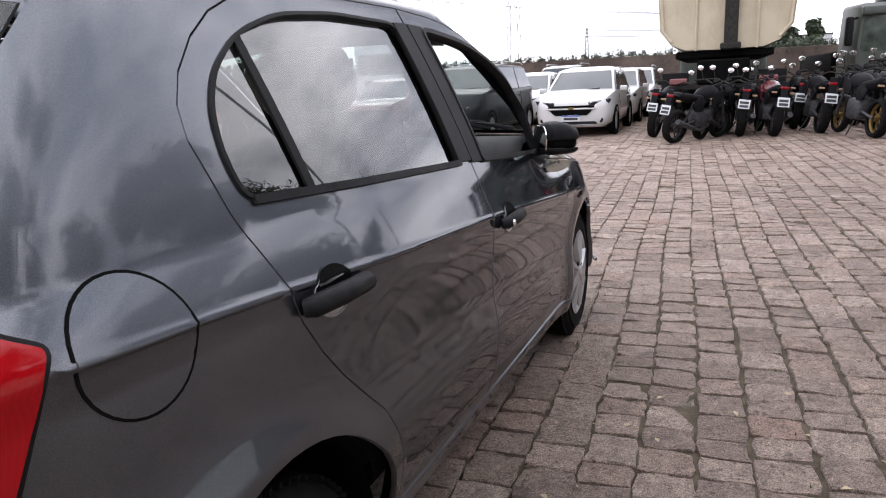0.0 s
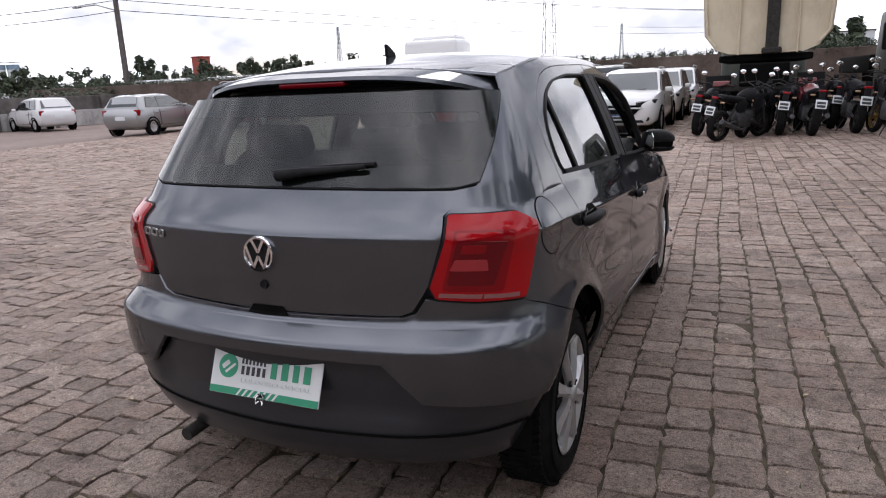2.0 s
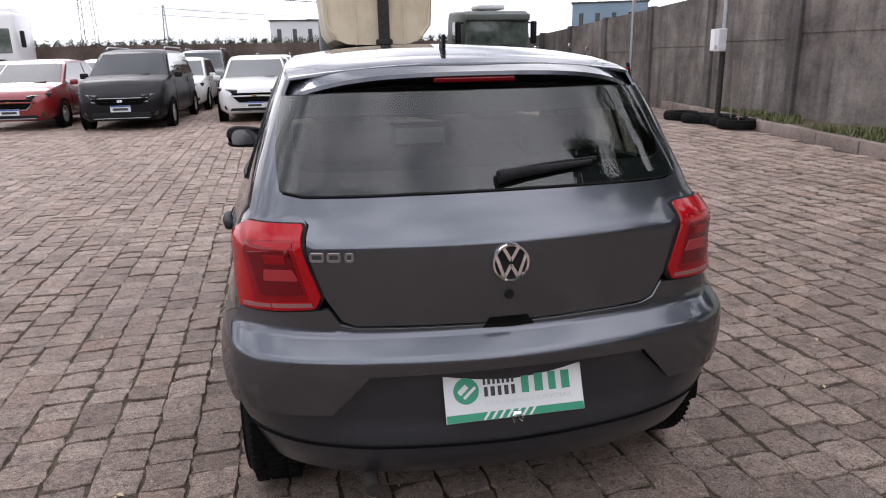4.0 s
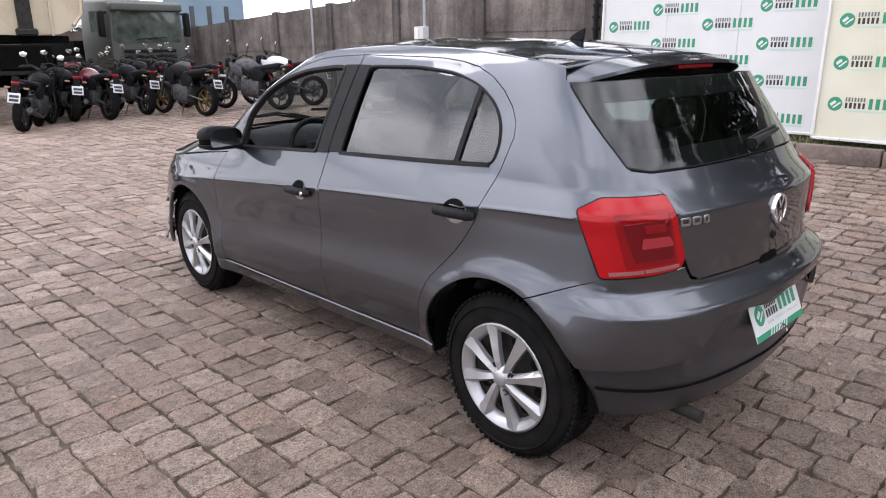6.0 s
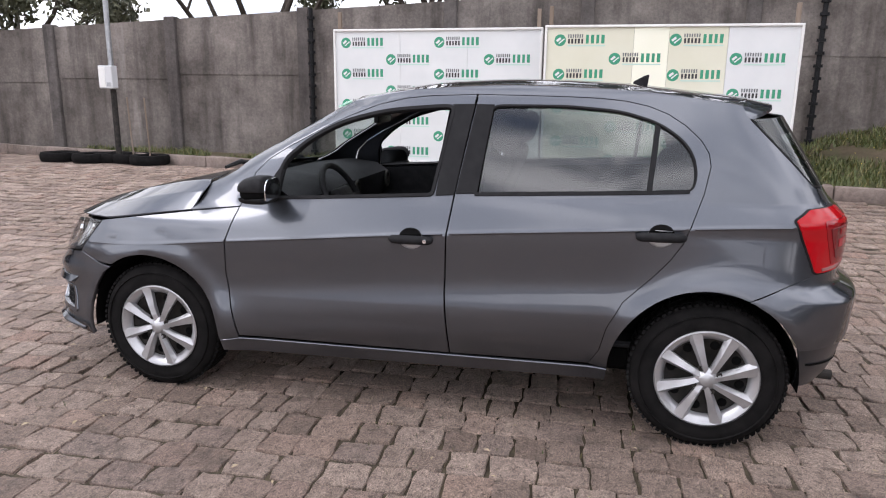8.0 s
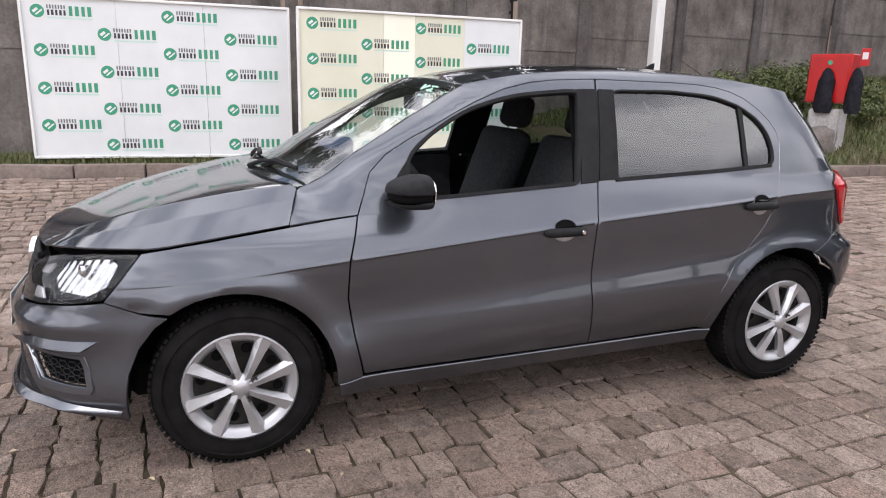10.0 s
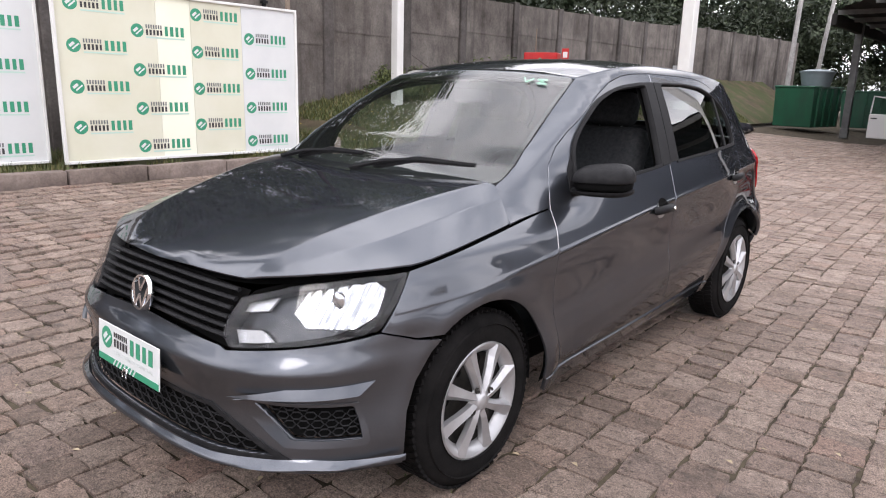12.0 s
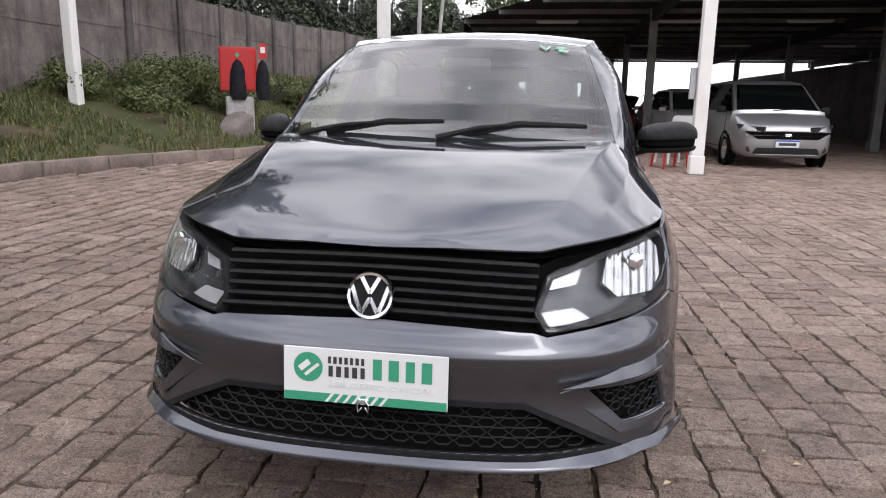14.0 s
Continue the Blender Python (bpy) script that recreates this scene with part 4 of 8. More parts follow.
    panel("cowl", [(0.575, 1.0), (0.575, 1.035), (0.3, 1.115), (0.0, 1.135), (-0.3, 1.115), (-0.575, 1.035), (-0.575, 1.0), (-0.3, 1.06), (0, 1.08), (0.3, 1.06)], lambda x, y: (x, y, 0.972 + 0.02 * (1.1 - y)), M["trim"], car, (), 0.05, 0.02, 0, "black plastic cowl below the windscreen")
    ws = rounded([(-1, 0), (1, 0), (1, 1), (-1, 1)], 0.05)
    ws_glass = panel("windscreen", shrink(ws, 0.003), windscreen_at, M["glass"], car, (), 0.05, 0.0, 0.001, "clear windscreen reflecting trees")
    ws_glass.visible_shadow = False
    panel("windscreen_border", ws, windscreen_at, M["gloss_black"], ws_glass, [[(-0.965, 0.07), (0.965, 0.07), (0.965, 0.955), (0.5, 0.945), (-0.5, 0.945), (-0.965, 0.955)]], 0.05, 0.0, -0.003)
    roof_out = [(half_at(y, z) - 0.006, y) for y, z in ROOF_EDGE]
    roof = panel("roof", roof_out + [(0.3, -1.36), (0, -1.375), (-0.3, -1.36)] + [(-x, y) for x, y in reversed(roof_out)] + [(-0.3, 0.355), (0, 0.370), (0.3, 0.355)], lambda x, y: (x, y, roof_z(x, y)), M["paint"], car, (), 0.06, 0.01, 0.003)
    panel("headliner", [(x * 0.96, y) for x, y in roof_out] + [(-x * 0.96, y) for x, y in reversed(roof_out)], lambda x, y: (x, y, roof_z(x, y) - 0.035), M["headliner"], car, (), 0.1, 0.0, 0, "light grey headliner")
    fin = [(0.035, 0), (0.03, 0.018), (-0.02, 0.045), (-0.04, 0.05), (-0.035, 0.0)]
    part("antenna", prism(fin, 0.014, Matrix.Translation((-0.007, -0.93, roof_z(0, -0.93))) @ Matrix(((0, 0, 1, 0), (1, 0, 0, 0), (0, 1, 0, 0), (0, 0, 0, 1))), 0.005), M["trim"], car, "black shark-fin antenna")
    # grille, emblem, bumper
    gr = mirrored([(0, 0.764), N(0.20, 0.760), N(0.410, 0.746), N(0.380, 0.640), N(0.412, 0.592), N(0.217, 0.604), (0, 0.612)])
    grille = panel("grille", gr, NOSE_AT, M["inner"], car, (), 0.05, 0.0, -0.04, "black grille with horizontal bars")
    for z, w in ((0.742, 0.395), (0.717, 0.390), (0.692, 0.382), (0.667, 0.376), (0.642, 0.372), (0.618, 0.385)):
        um = math.atan2(w, 1.0) * 0.9
        bm = bmesh.new()
        add_tube(bm, [Vector(NOSE_AT(u, z + 0.008 - 0.016 * (u / 0.36) ** 2)) + Vector((0, -0.012, 0)) for u in np.linspace(-um, um, 17)], 0.010, 6, flat=0.7)
        part("grille_bar", bm, M["trim"], grille, "", 60)
    bump_out = mirrored([(0, 0.608), N(0.217, 0.600), N(0.390, 0.590), N(0.420, 0.582), N(0.680, 0.619), UA(1.652, 0.633), UA(1.545, 0.596), UA(1.460, 0.580), UA(1.501, 0.551), UA(1.557, 0.4775), UA(1.593, 0.392), UA(1.605, 0.30), UA(1.60, 0.228), N(0.70, 0.245), N(0.55, 0.256), (0, 0.252)])
    low_gr = mirrored([(0, 0.418), N(0.372, 0.408), N(0.483, 0.356), N(0.575, 0.304), N(0.40, 0.294), (0, 0.291)])
    fog = rounded([N(0.520, 0.454), N(0.712, 0.440), N(0.735, 0.342), N(0.615, 0.354)], 0.008)
    bumper = panel("front_bumper", bump_out, NOSE_AT, M["paint"], car, [low_gr, fog, flipped(fog)], 0.030, 0.02, lines=[[(-0.72, z), (0.72, z)] for z in (0.534, 0.541, 0.549, 0.556)])
    mesh_back = panel("lower_grille", shrink(low_gr, -0.004), NOSE_AT, M["inner"], bumper, (), 0.05, 0.0, -0.03, "black honeycomb lower grille")
    bm = bmesh.new()
    for r in range(6):
        for c in range(-13, 14):
            u, z = (c + 0.5 * (r % 2)) * 0.042, 0.296 + r * 0.024
            if inside(shrink(low_gr, 0.008), u, z):
                ring = [Vector(NOSE_AT(u + 0.0195 * math.cos(t), z + 0.0130 * math.sin(t))) - Vector((0, 0.012, 0)) for t in np.linspace(0, 2 * math.pi, 6, endpoint=False)]
                add_tube(bm, ring, 0.0028, 4, True)
    part("honeycomb", bm, M["gloss_black"], mesh_back)
    panel("grille_frame", shrink(low_gr, -0.014), NOSE_AT, M["trim"], mesh_back, [low_gr], 0.03, 0.01, 0.004)
    def lip_at(u, z):
        """The lower lip: a ledge that leans out towards its foot."""
        k = min(1, max(0, (0.296 - z) / 0.026))
        return Vector(NOSE_AT(u, z)) + Vector((math.sin(u / 0.9), math.cos(u / 0.9), 0)) * (0.003 + 0.028 * k)

    panel("lip", mirrored([(0, 0.284), N(0.40, 0.285), N(0.52, 0.292), N(0.65, 0.296), N(0.744, 0.282), UA(1.60, 0.276), UA(1.60, 0.258), N(0.744, 0.264), N(0.65, 0.276), N(0.52, 0.270), N(0.40, 0.264), (0, 0.263)]), lip_at, M["paint"], bumper, (), 0.012, 0.014, 0.0, "grey lower lip")
    for f in (fog, flipped(fog)):
        fg = panel("fog_grille", f, NOSE_AT, M["inner"], bumper, (), 0.03, 0.0, -0.03, "black fog lamp blank")
        bm = bmesh.new()
        sg = 1 if f[0][0] > 0 else -1
        for r in range(5):
            for c in range(10):
                u, z = sg * (0.40 + (c + 0.5 * (r % 2)) * 0.030), 0.340 + r * 0.025
                if inside(shrink(f, 0.006), u, z):
                    ring = [Vector(NOSE_AT(u + 0.0135 * math.cos(t), z + 0.0115 * math.sin(t))) - Vector((0, 0.014, 0)) for t in np.linspace(0, 2 * math.pi, 6, endpoint=False)]
                    add_tube(bm, ring, 0.0028, 4, True)
        part("honeycomb", bm, M["gloss_black"], fg)
        sgn = (lambda p: p) if f is fog else flipped
        panel("fog_frame", sgn([N(0.455, 0.448), N(0.52, 0.464), N(0.718, 0.449), N(0.744, 0.338), N(0.742, 0.322), N(0.605, 0.333)]), lambda u, z: Vector(NOSE_AT(u, z)) + Vector((0, 0.012, 0)) * max(0.0, (0.40 - z) / 0.08), M["paint"], fg, [f], 0.02, 0.012, 0.004)
        panel("bumper_fin", sgn([N(0.453, 0.467), N(0.60, 0.500), N(0.738, 0.504), N(0.722, 0.472), N(0.59, 0.472)]), lambda u, z: Vector(NOSE_AT(u, z)) + Vector((0.010 * (1 if u > 0 else -1), 0.018, 0)) * max(0.0, (0.506 - z) / 0.038), M["paint"], bumper, (), 0.02, 0.016, 0.004, "raised grey fin above the fog blank")
    # headlights
    hl = [N(0.418, 0.722), N(0.547, 0.764), N(0.660, 0.785), UA(1.532, 0.789), UA(1.592, 0.715), UA(1.654, 0.644), N(0.68, 0.626), N(0.420, 0.590), N(0.386, 0.636)]
    for sgn in (1, -1):
        o = rounded(hl, 0.012) if sgn > 0 else flipped(rounded(hl, 0.012))
        lamp = panel("headlight", o, NOSE_AT, M["lens"], car, (), 0.035, 0.0, 0.002, "clear headlight with chrome reflector")
        lamp.visible_shadow = False
        panel("housing", o, NOSE_AT, M["lamp_black"], lamp, (), 0.05, 0.0, -0.055)
        panel("rim", o, NOSE_AT, M["trim"], lamp, [shrink(o, 0.012)], 0.03, 0.05, -0.006)
        panel("lamp_tub", shrink(o, -0.026), NOSE_AT, M["inner"], lamp, (), 0.05, 0.0, -0.062)
        f = (lambda p: p) if sgn > 0 else flipped
        refl = f([N(0.560, 0.752), N(0.672, 0.770), N(0.698, 0.748), N(0.708, 0.680), N(0.683, 0.648), N(0.588, 0.650), N(0.548, 0.686)])
        panel("reflector", refl, lambda u, z: Vector(NOSE_AT(u, z)) + Vector((0, -0.034 - 0.022 * math.cos((u - sgn * N(0.634, 0.72)[0]) * 11) * math.cos((z - 0.715) * 16), 0)), M["facet"], lamp, (), 0.02, 0.012, 0)
        panel("bezel", f([N(0.690, 0.780), UA(1.540, 0.784), UA(1.598, 0.715), UA(1.652, 0.650), N(0.705, 0.640), N(0.722, 0.690), N(0.716, 0.752)]), NOSE_AT, M["trim"], lamp, (), 0.03, 0.02, -0.028, "black outer bezel")
        panel("indicator", f([N(0.422, 0.722), N(0.512, 0.745), N(0.494, 0.700), N(0.414, 0.688)]), NOSE_AT, M["lamp_silver"], lamp, (), 0.03, 0.01, -0.03, "clear indicator with chrome back")
        panel("marker", f([N(0.410, 0.634), N(0.491, 0.645), N(0.534, 0.619), N(0.432, 0.602)]), NOSE_AT, M["lamp_silver"], lamp, (), 0.03, 0.01, -0.03)
        p = Vector(NOSE_AT(sgn * N(0.634, 0.725)[0], 0.725)) + Vector((0, -0.034, 0))
        part("bulb", lathe([(0.020, -0.010), (0.021, 0.002), (0.013, 0.006), (0.0, 0.008)], 18, look(p, p + Vector((sgn * -0.3, -1, 0)))), M["chrome"], lamp, "", 50)
    # tail: hatch, glass, lamps, bumper
    glass_out = mirrored([(0, 1.325), V(0.40, 1.325), UA(-1.330, 1.315), UA(-1.453, 1.19), UA(-1.574, 1.066), V(0.54, 1.054), V(0.25, 1.057), (0, 1.057)])
    hatch_out = mirrored([(0, 1.053), V(0.25, 1.053), V(0.54, 1.050), UA(-1.580, 1.060), UA(-1.672, 0.988), V(0.500, 0.800), V(0.484, 0.772), V(0.455, 0.728), V(0.42, 0.714), (0, 0.708)])
    hatch = panel("hatch", hatch_out, TAIL_AT, M["paint"], car, lines=[[(-0.6, z), (0.6, z)] for z in (0.925, 0.933, 0.941, 0.949, 0.957)])
    frit = panel("rear_window_border", glass_out, TAIL_AT, M["gloss_black"], hatch, [rounded(shrink(glass_out, 0.062), 0.05)], 0.04, 0.006, 0.001)
    rg = panel("rear_window", shrink(glass_out, 0.003), TAIL_AT, M["rear_glass"], hatch, (), 0.05, 0.0, 0.004, "tinted rear window")
    rg.visible_shadow = False
    bm = bmesh.new()
    secs = []
    for i in range(41):
        k = -1 + i / 20
        x, e = 0.568 * k, 1 - abs(k) ** 5
        y0, tip, low = -1.146 - 0.02 * (1 - k * k), -1.300 - 0.165 * e, 1.308 + 0.058 * (1 - abs(k) ** 4) + 0.010 * (1 - k * k)
        zt = roof_z(x, y0) + 0.004
        rise = [(y0, zt - 0.02), (y0, zt)] + [(y0 + (tip - y0) * t, zt + (low - zt) * (0.45 * t + 0.55 * t * t)) for t in (0.25, 0.5, 0.75, 1.0)]
        under = [(tip - 0.002, low - 0.012), (tip + 0.012, low - 0.019), (tip + 0.06 + 0.03 * e, low - 0.030 - 0.012 * e), (tip + 0.10 + 0.04 * e, low - 0.03 - 0.016 * e)]
        secs.append([bm.verts.new((x, y, z)) for y, z in rise + under])
    for a, b in zip(secs, secs[1:]):
        for k in range(len(a) - 1):
            bm.faces.new((a[k], b[k], b[k + 1], a[k + 1]))
    bm.faces.new(secs[0]), bm.faces.new(secs[-1][::-1])
    sp = part("spoiler", bm, M["paint"], hatch, "grey roof spoiler", 35)
    part("brake_light", box((-0.01, -1.444, 1.352), (0.25, 0.05, 0.016), 0.004), M["red_dark"], sp, "dark red brake light")
    part("under_spoiler", box((0, -1.36, 1.330), (0.98, 0.05, 0.03), 0.01), M["gloss_black"], sp)
    tl = [UA(-1.497, 0.945), UA(-1.548, 0.980), UA(-1.670, 0.985), V(0.507, 0.800), V(0.522, 0.768), V(0.62, 0.757), UA(-1.585, 0.750)]
    top_out, top_in, low_in, low_out = UA(-1.510, 0.975), UA(-1.668, 0.983), V(0.520, 0.772), UA(-1.585, 0.752)

    def on_lamp(a, b):
        """A place on the lamp: a from its outer to its inner edge, b from top to bottom."""
        p, q = [(o[0] + (i[0] - o[0]) * a, o[1] + (i[1] - o[1]) * a) for o, i in ((top_out, top_in), (low_out, low_in))]
        return (p[0] + (q[0] - p[0]) * b, p[1] + (q[1] - p[1]) * b)

    def lamp_field(a0, a1, b0, b1, a2=None, a3=None):
        return [on_lamp(a0, b0), on_lamp(a1, b0), on_lamp(a1 if a3 is None else a3, b1), on_lamp(a0 if a2 is None else a2, b1)]

    for sgn in (1, -1):
        f = (lambda p: p) if sgn > 0 else flipped
        o = f(rounded(tl, 0.010))
        lamp = panel("tail_light", o, TAIL_AT, M["red_light"], car, (), 0.025, 0.03, 0.012, "red tail light with a darker inner field")
        panel("lamp_window", rounded(f(lamp_field(0.27, 0.97, 0.17, 0.90, 0.30, 0.95)), 0.010), TAIL_AT, M["red"], lamp, (), 0.025, 0.003, 0.014)
        panel("lamp_core", rounded(f(lamp_field(0.36, 0.93, 0.25, 0.82, 0.42, 0.92)), 0.008), TAIL_AT, M["red_dark"], lamp, (), 0.025, 0.003, 0.0165)
        panel("lamp_bar", rounded(f(lamp_field(0.60, 0.86, 0.30, 0.41)), 0.004), TAIL_AT, M["red"], lamp, (), 0.025, 0.003, 0.019)
        panel("lamp_band", rounded(f(lamp_field(0.56, 0.90, 0.49, 0.63, 0.52, 0.93)), 0.005), TAIL_AT, M["red_pale"], lamp, (), 0.025, 0.003, 0.019)
        for a0, a1 in ((0.10, 0.50), (0.52, 0.97)):
            panel("reversing_strip", f(lamp_field(a0, a1, 0.935, 0.985)), TAIL_AT, M["smoke"], lamp, (), 0.03, 0.003, 0.0145)
        panel("lamp_gasket", shrink(o, -0.007), TAIL_AT, M["trim"], lamp, [shrink(o, 0.004)], 0.03, 0.02, 0.003)
    rb = mirrored([(0, 0.700), V(0.42, 0.706), V(0.462, 0.718), V(0.492, 0.762), V(0.524, 0.758), V(0.62, 0.748), UA(-1.588, 0.741), UA(-1.50, 0.704), UA(-1.356, 0.640), UA(-1.37, 0.635), UA(-1.426, 0.603), UA(-1.475, 0.562), UA(-1.534, 0.485), UA(-1.552, 0.455), V(0.50, 0.480), V(0.395, 0.597), (0, 0.603)])
    rbump = panel("rear_bumper", rb, TAIL_AT, M["paint"], car, (), 0.030, 0.02, lines=[[(-0.80, z), (0.80, z)] for z in (0.628, 0.636, 0.644, 0.652)])
    panel("valance", mirrored([(0, 0.599), V(0.392, 0.593), V(0.497, 0.476), UA(-1.553, 0.451), UA(-1.580, 0.353), UA(-1.583, 0.265), V(0.45, 0.24), (0, 0.238)]), valance_at, M["valance"], rbump, (), 0.04, 0.02, -0.012, "lower valance in body paint, darkened for shade")
    # the groove's shade, painted as a black strip standing just proud of the skin
    panel("bumper_groove", mirrored([(0, 0.362), V(0.40, 0.364), V(0.60, 0.372), UA(-1.600, 0.384), UA(-1.600, 0.376), V(0.60, 0.364), V(0.40, 0.356), (0, 0.354)]), valance_at, M["inner"], rbump, (), 0.02, 0.003, -0.008)
    panel("hatch_notch", mirrored([(0, 0.722), (0.055, 0.722), (0.075, 0.692), (0, 0.690)]), TAIL_AT, M["inner"], hatch, (), 0.03, 0.002, 0.0035)
    part("exhaust", tube([(-0.40, -1.60, 0.235), (-0.40, -1.80, 0.225)], 0.022, 12), M["steel"], car)
    # number-plate boards: printed cards held by a clip
    for nm, c, tilt, sy in (("front", (0, 2.036, 0.480), 4, 1), ("rear", (0.003, -1.852, 0.513), -22, -1)):
        rot = Matrix.Rotation(0 if sy < 0 else math.pi, 4, "Z") @ Matrix.Rotation(math.pi / 2, 4, "X")
        mm = Matrix.Translation(c) @ Matrix.Rotation(radians(tilt), 4, "X") @ rot
        pl = part("plate_card", box((0, 0, -0.002), (0.40, 0.132, 0.004), 0.0015, mm), M["white"], bumper if sy > 0 else rbump, "white printed card with green lettering")
        logo_disc(pl, mm @ Matrix.Translation((-0.138, 0.018, 0.0005)), 0.036)
        word_bars("lettering", 7, 0.095, 0.017, mm @ Matrix.Translation((-0.092, 0.030, 0.0008)), M["dark_print"], pl)
        word_bars("lettering", 5, 0.098, 0.026, mm @ Matrix.Translation((-0.092, -0.002, 0.0008)), M["dark_print"], pl)
        word_bars("lettering", 4, 0.158, 0.050, mm @ Matrix.Translation((0.012, -0.002, 0.0008)), M["green"], pl)
        letters("lettering", "LEILOEIRO OFICIAL", 0.255, 0.013, mm @ Matrix.Translation((-0.085, -0.026, 0.0008)), M["grey_print"], pl)
        part("band", box((0.0, -0.0545, 0.0008), (0.396, 0.021, 0.001), 0, mm), M["green"], pl)
        for k in range(7):
            part("stripe", prism([(-0.012, -0.0105), (-0.004, -0.0105), (0.012, 0.0105), (0.004, 0.0105)], 0.001, mm @ Matrix.Translation((-0.085 + 0.022 * k, -0.0545, 0.0012))), M["white"], pl)
        bm = bmesh.new()
        for q in (-1, 1):
            add_tube(bm, [mm @ Vector(p) for p in ((q * 0.004, -0.05, 0.006), (q * 0.014, -0.062, 0.010), (q * 0.012, -0.08, 0.010), (q * 0.004, -0.07, 0.006))], 0.0018, 5)
        add_box(bm, (0, -0.055, 0.004), (0.026, 0.012, 0.008), 0.002, mm)
        part("binder_clip", bm, M["chrome"], pl)
    # round emblems
    for c, yaw, tilt, host, r in (((0, 1.972, 0.665), 180, 12, grille, 0.058), ((0, -1.809, 0.882), 0, 2, hatch, 0.054)):
        mm = Matrix.Translation(c) @ Matrix.Rotation(radians(yaw), 4, "Z") @ Matrix.Rotation(math.pi / 2 - radians(tilt), 4, "X")
        e = part("emblem", lathe([(r * 0.8, 0.004), (r * 0.84, 0.010), (r * 0.95, 0.011), (r, 0.004), (r, -0.006)], 40, mm), M["chrome"], host, "round chrome emblem", 40)
        part("emblem_field", lathe([(0, 0.003), (r * 0.82, 0.003)], 32, mm), M["gloss_black"], e)
        for pts in ([(-0.40, 0.80), (0.0, 0.10), (0.40, 0.80)], [(-0.78, 0.40), (-0.36, -0.76), (0.0, -0.10), (0.36, -0.76), (0.78, 0.40)]):
            bm = bmesh.new()
            for a, b in zip(pts, pts[1:]):
                a, b = Vector(a) * r, Vector(b) * r
                d = (b - a).normalized()
                w = Vector((-d.y, d.x)) * r * 0.085
                add_prism(bm, [tuple(a - w), tuple(b - w), tuple(b + w), tuple(a + w)], 0.007, mm @ Matrix.Translation((0, 0, 0.003)))
            part("emblem_stroke", bm, M["chrome"], e)
    for x, w in ((-0.512, 0.019), (-0.468, 0.018), (-0.428, 0.012)):
        o = rounded([V(x - w, 0.925), V(x + w, 0.925), V(x + w, 0.899), V(x - w, 0.899)], 0.008)
        panel("model_badge", o, TAIL_AT, M["badge"], hatch, [shrink(o, 0.006)], 0.008, 0.005, 0.005, "small chrome badge mark")
    part("hatch_lock", lathe([(0.0, 0.004), (0.008, 0.004), (0.012, 0.006), (0.0145, 0.0)], 18, Matrix.Translation((0, -1.804, 0.788)) @ Matrix.Rotation(math.pi / 2, 4, "X")), M["trim"], hatch)
    # wipers
    for pts, host in ((((0.52, 1.05, 0.995), (0.20, 1.045, 1.045), (-0.02, 1.06, 1.05)), ws_glass), (((0.0, 1.11, 0.995), (-0.28, 1.03, 1.045), (-0.52, 0.98, 1.04)), ws_glass)):
        p = [Vector(v) for v in pts]
        w = part("wiper", tube([p[0], p[0] * 0.5 + p[1] * 0.5 + Vector((0, 0, 0.01)), p[1]], [0.012, 0.009, 0.006], 6), M["trim"], host)
        part("wiper_blade", tube([p[0] * 0.3 + p[1] * 0.7 - Vector((0, 0.02, 0.01)) + (p[0] - p[1]) * 0.4, p[1], p[2]], [0.007, 0.010, 0.006], 6, flat=1.4), M["trim"], w)
    p = [Vector(TAIL_AT(u, z)) + Vector((0, -0.022, 0.01)) for u, z in ((0.0, 1.085), (0.10, 1.095), (0.33, 1.110))]
    w = part("rear_wiper", tube(p, [0.020, 0.014, 0.007], 8), M["trim"], hatch, "black rear wiper", 60)
    part("wiper_blade", tube([Vector(TAIL_AT(u, z)) + Vector((0, -0.012, 0)) for u, z in ((0.02, 1.103), (0.18, 1.117), (0.36, 1.125))], 0.008, 6), M["trim"], w)
    # fuel flap on the right side
    ring = [(-1.392 + 0.083 * math.cos(t), 0.915 + 0.083 * math.sin(t)) for t in np.linspace(0, 2 * math.pi, 36, endpoint=False)]
    ff = panel("fuel_flap", ring, side(1), M["paint"], car, (), 0.014, 0.004, 0.0015, "round fuel flap", lines=[[(float(y), crease(y) + d) for y in np.linspace(-1.48, -1.32, 14)] for d in (-0.020, -0.0065, -0.0025, 0.0015, 0.008, 0.018)])
    panel("flap_gap", shrink(ring, -0.004), side(1), M["inner"], ff, [shrink(ring, 0.0005)], 0.03, 0.001, 0.0014)
    # mirrors: a domed cap over a recessed band and a lower tray
    for s in (1, -1):
        # the right one is folded back against the door
        place = Matrix.Translation((0.806, 0.560, 0.990)) @ Matrix.Rotation(radians(-62), 4, "Z") if s > 0 else Matrix.Translation((-0.846, 0.625, 0.990)) @ Matrix.Rotation(0.12, 4, "Z")

        def shell(wide, front, back, z0, z1, top, low):
            bm = bmesh.new()
            bmesh.ops.create_uvsphere(bm, u_segments=28, v_segments=16, radius=1)
            for v in bm.verts:
                x, y, z = v.co
                px, py = math.copysign(abs(x) ** 0.62, x), math.copysign(abs(y) ** (0.75 if y > 0 else 0.35), y)
                pz = abs(z) ** (top if z > 0 else low)
                zz = (z1 if z > 0 else z0) * pz
                v.co = (px * wide, py * (front if y > 0 else back), zz * (1 + 0.10 * px * s) + 0.006 * px * s - (0.016 * max(0.0, py) * pz if z > 0 else 0))
            bmesh.ops.transform(bm, matrix=place, verts=bm.verts)
            return bm
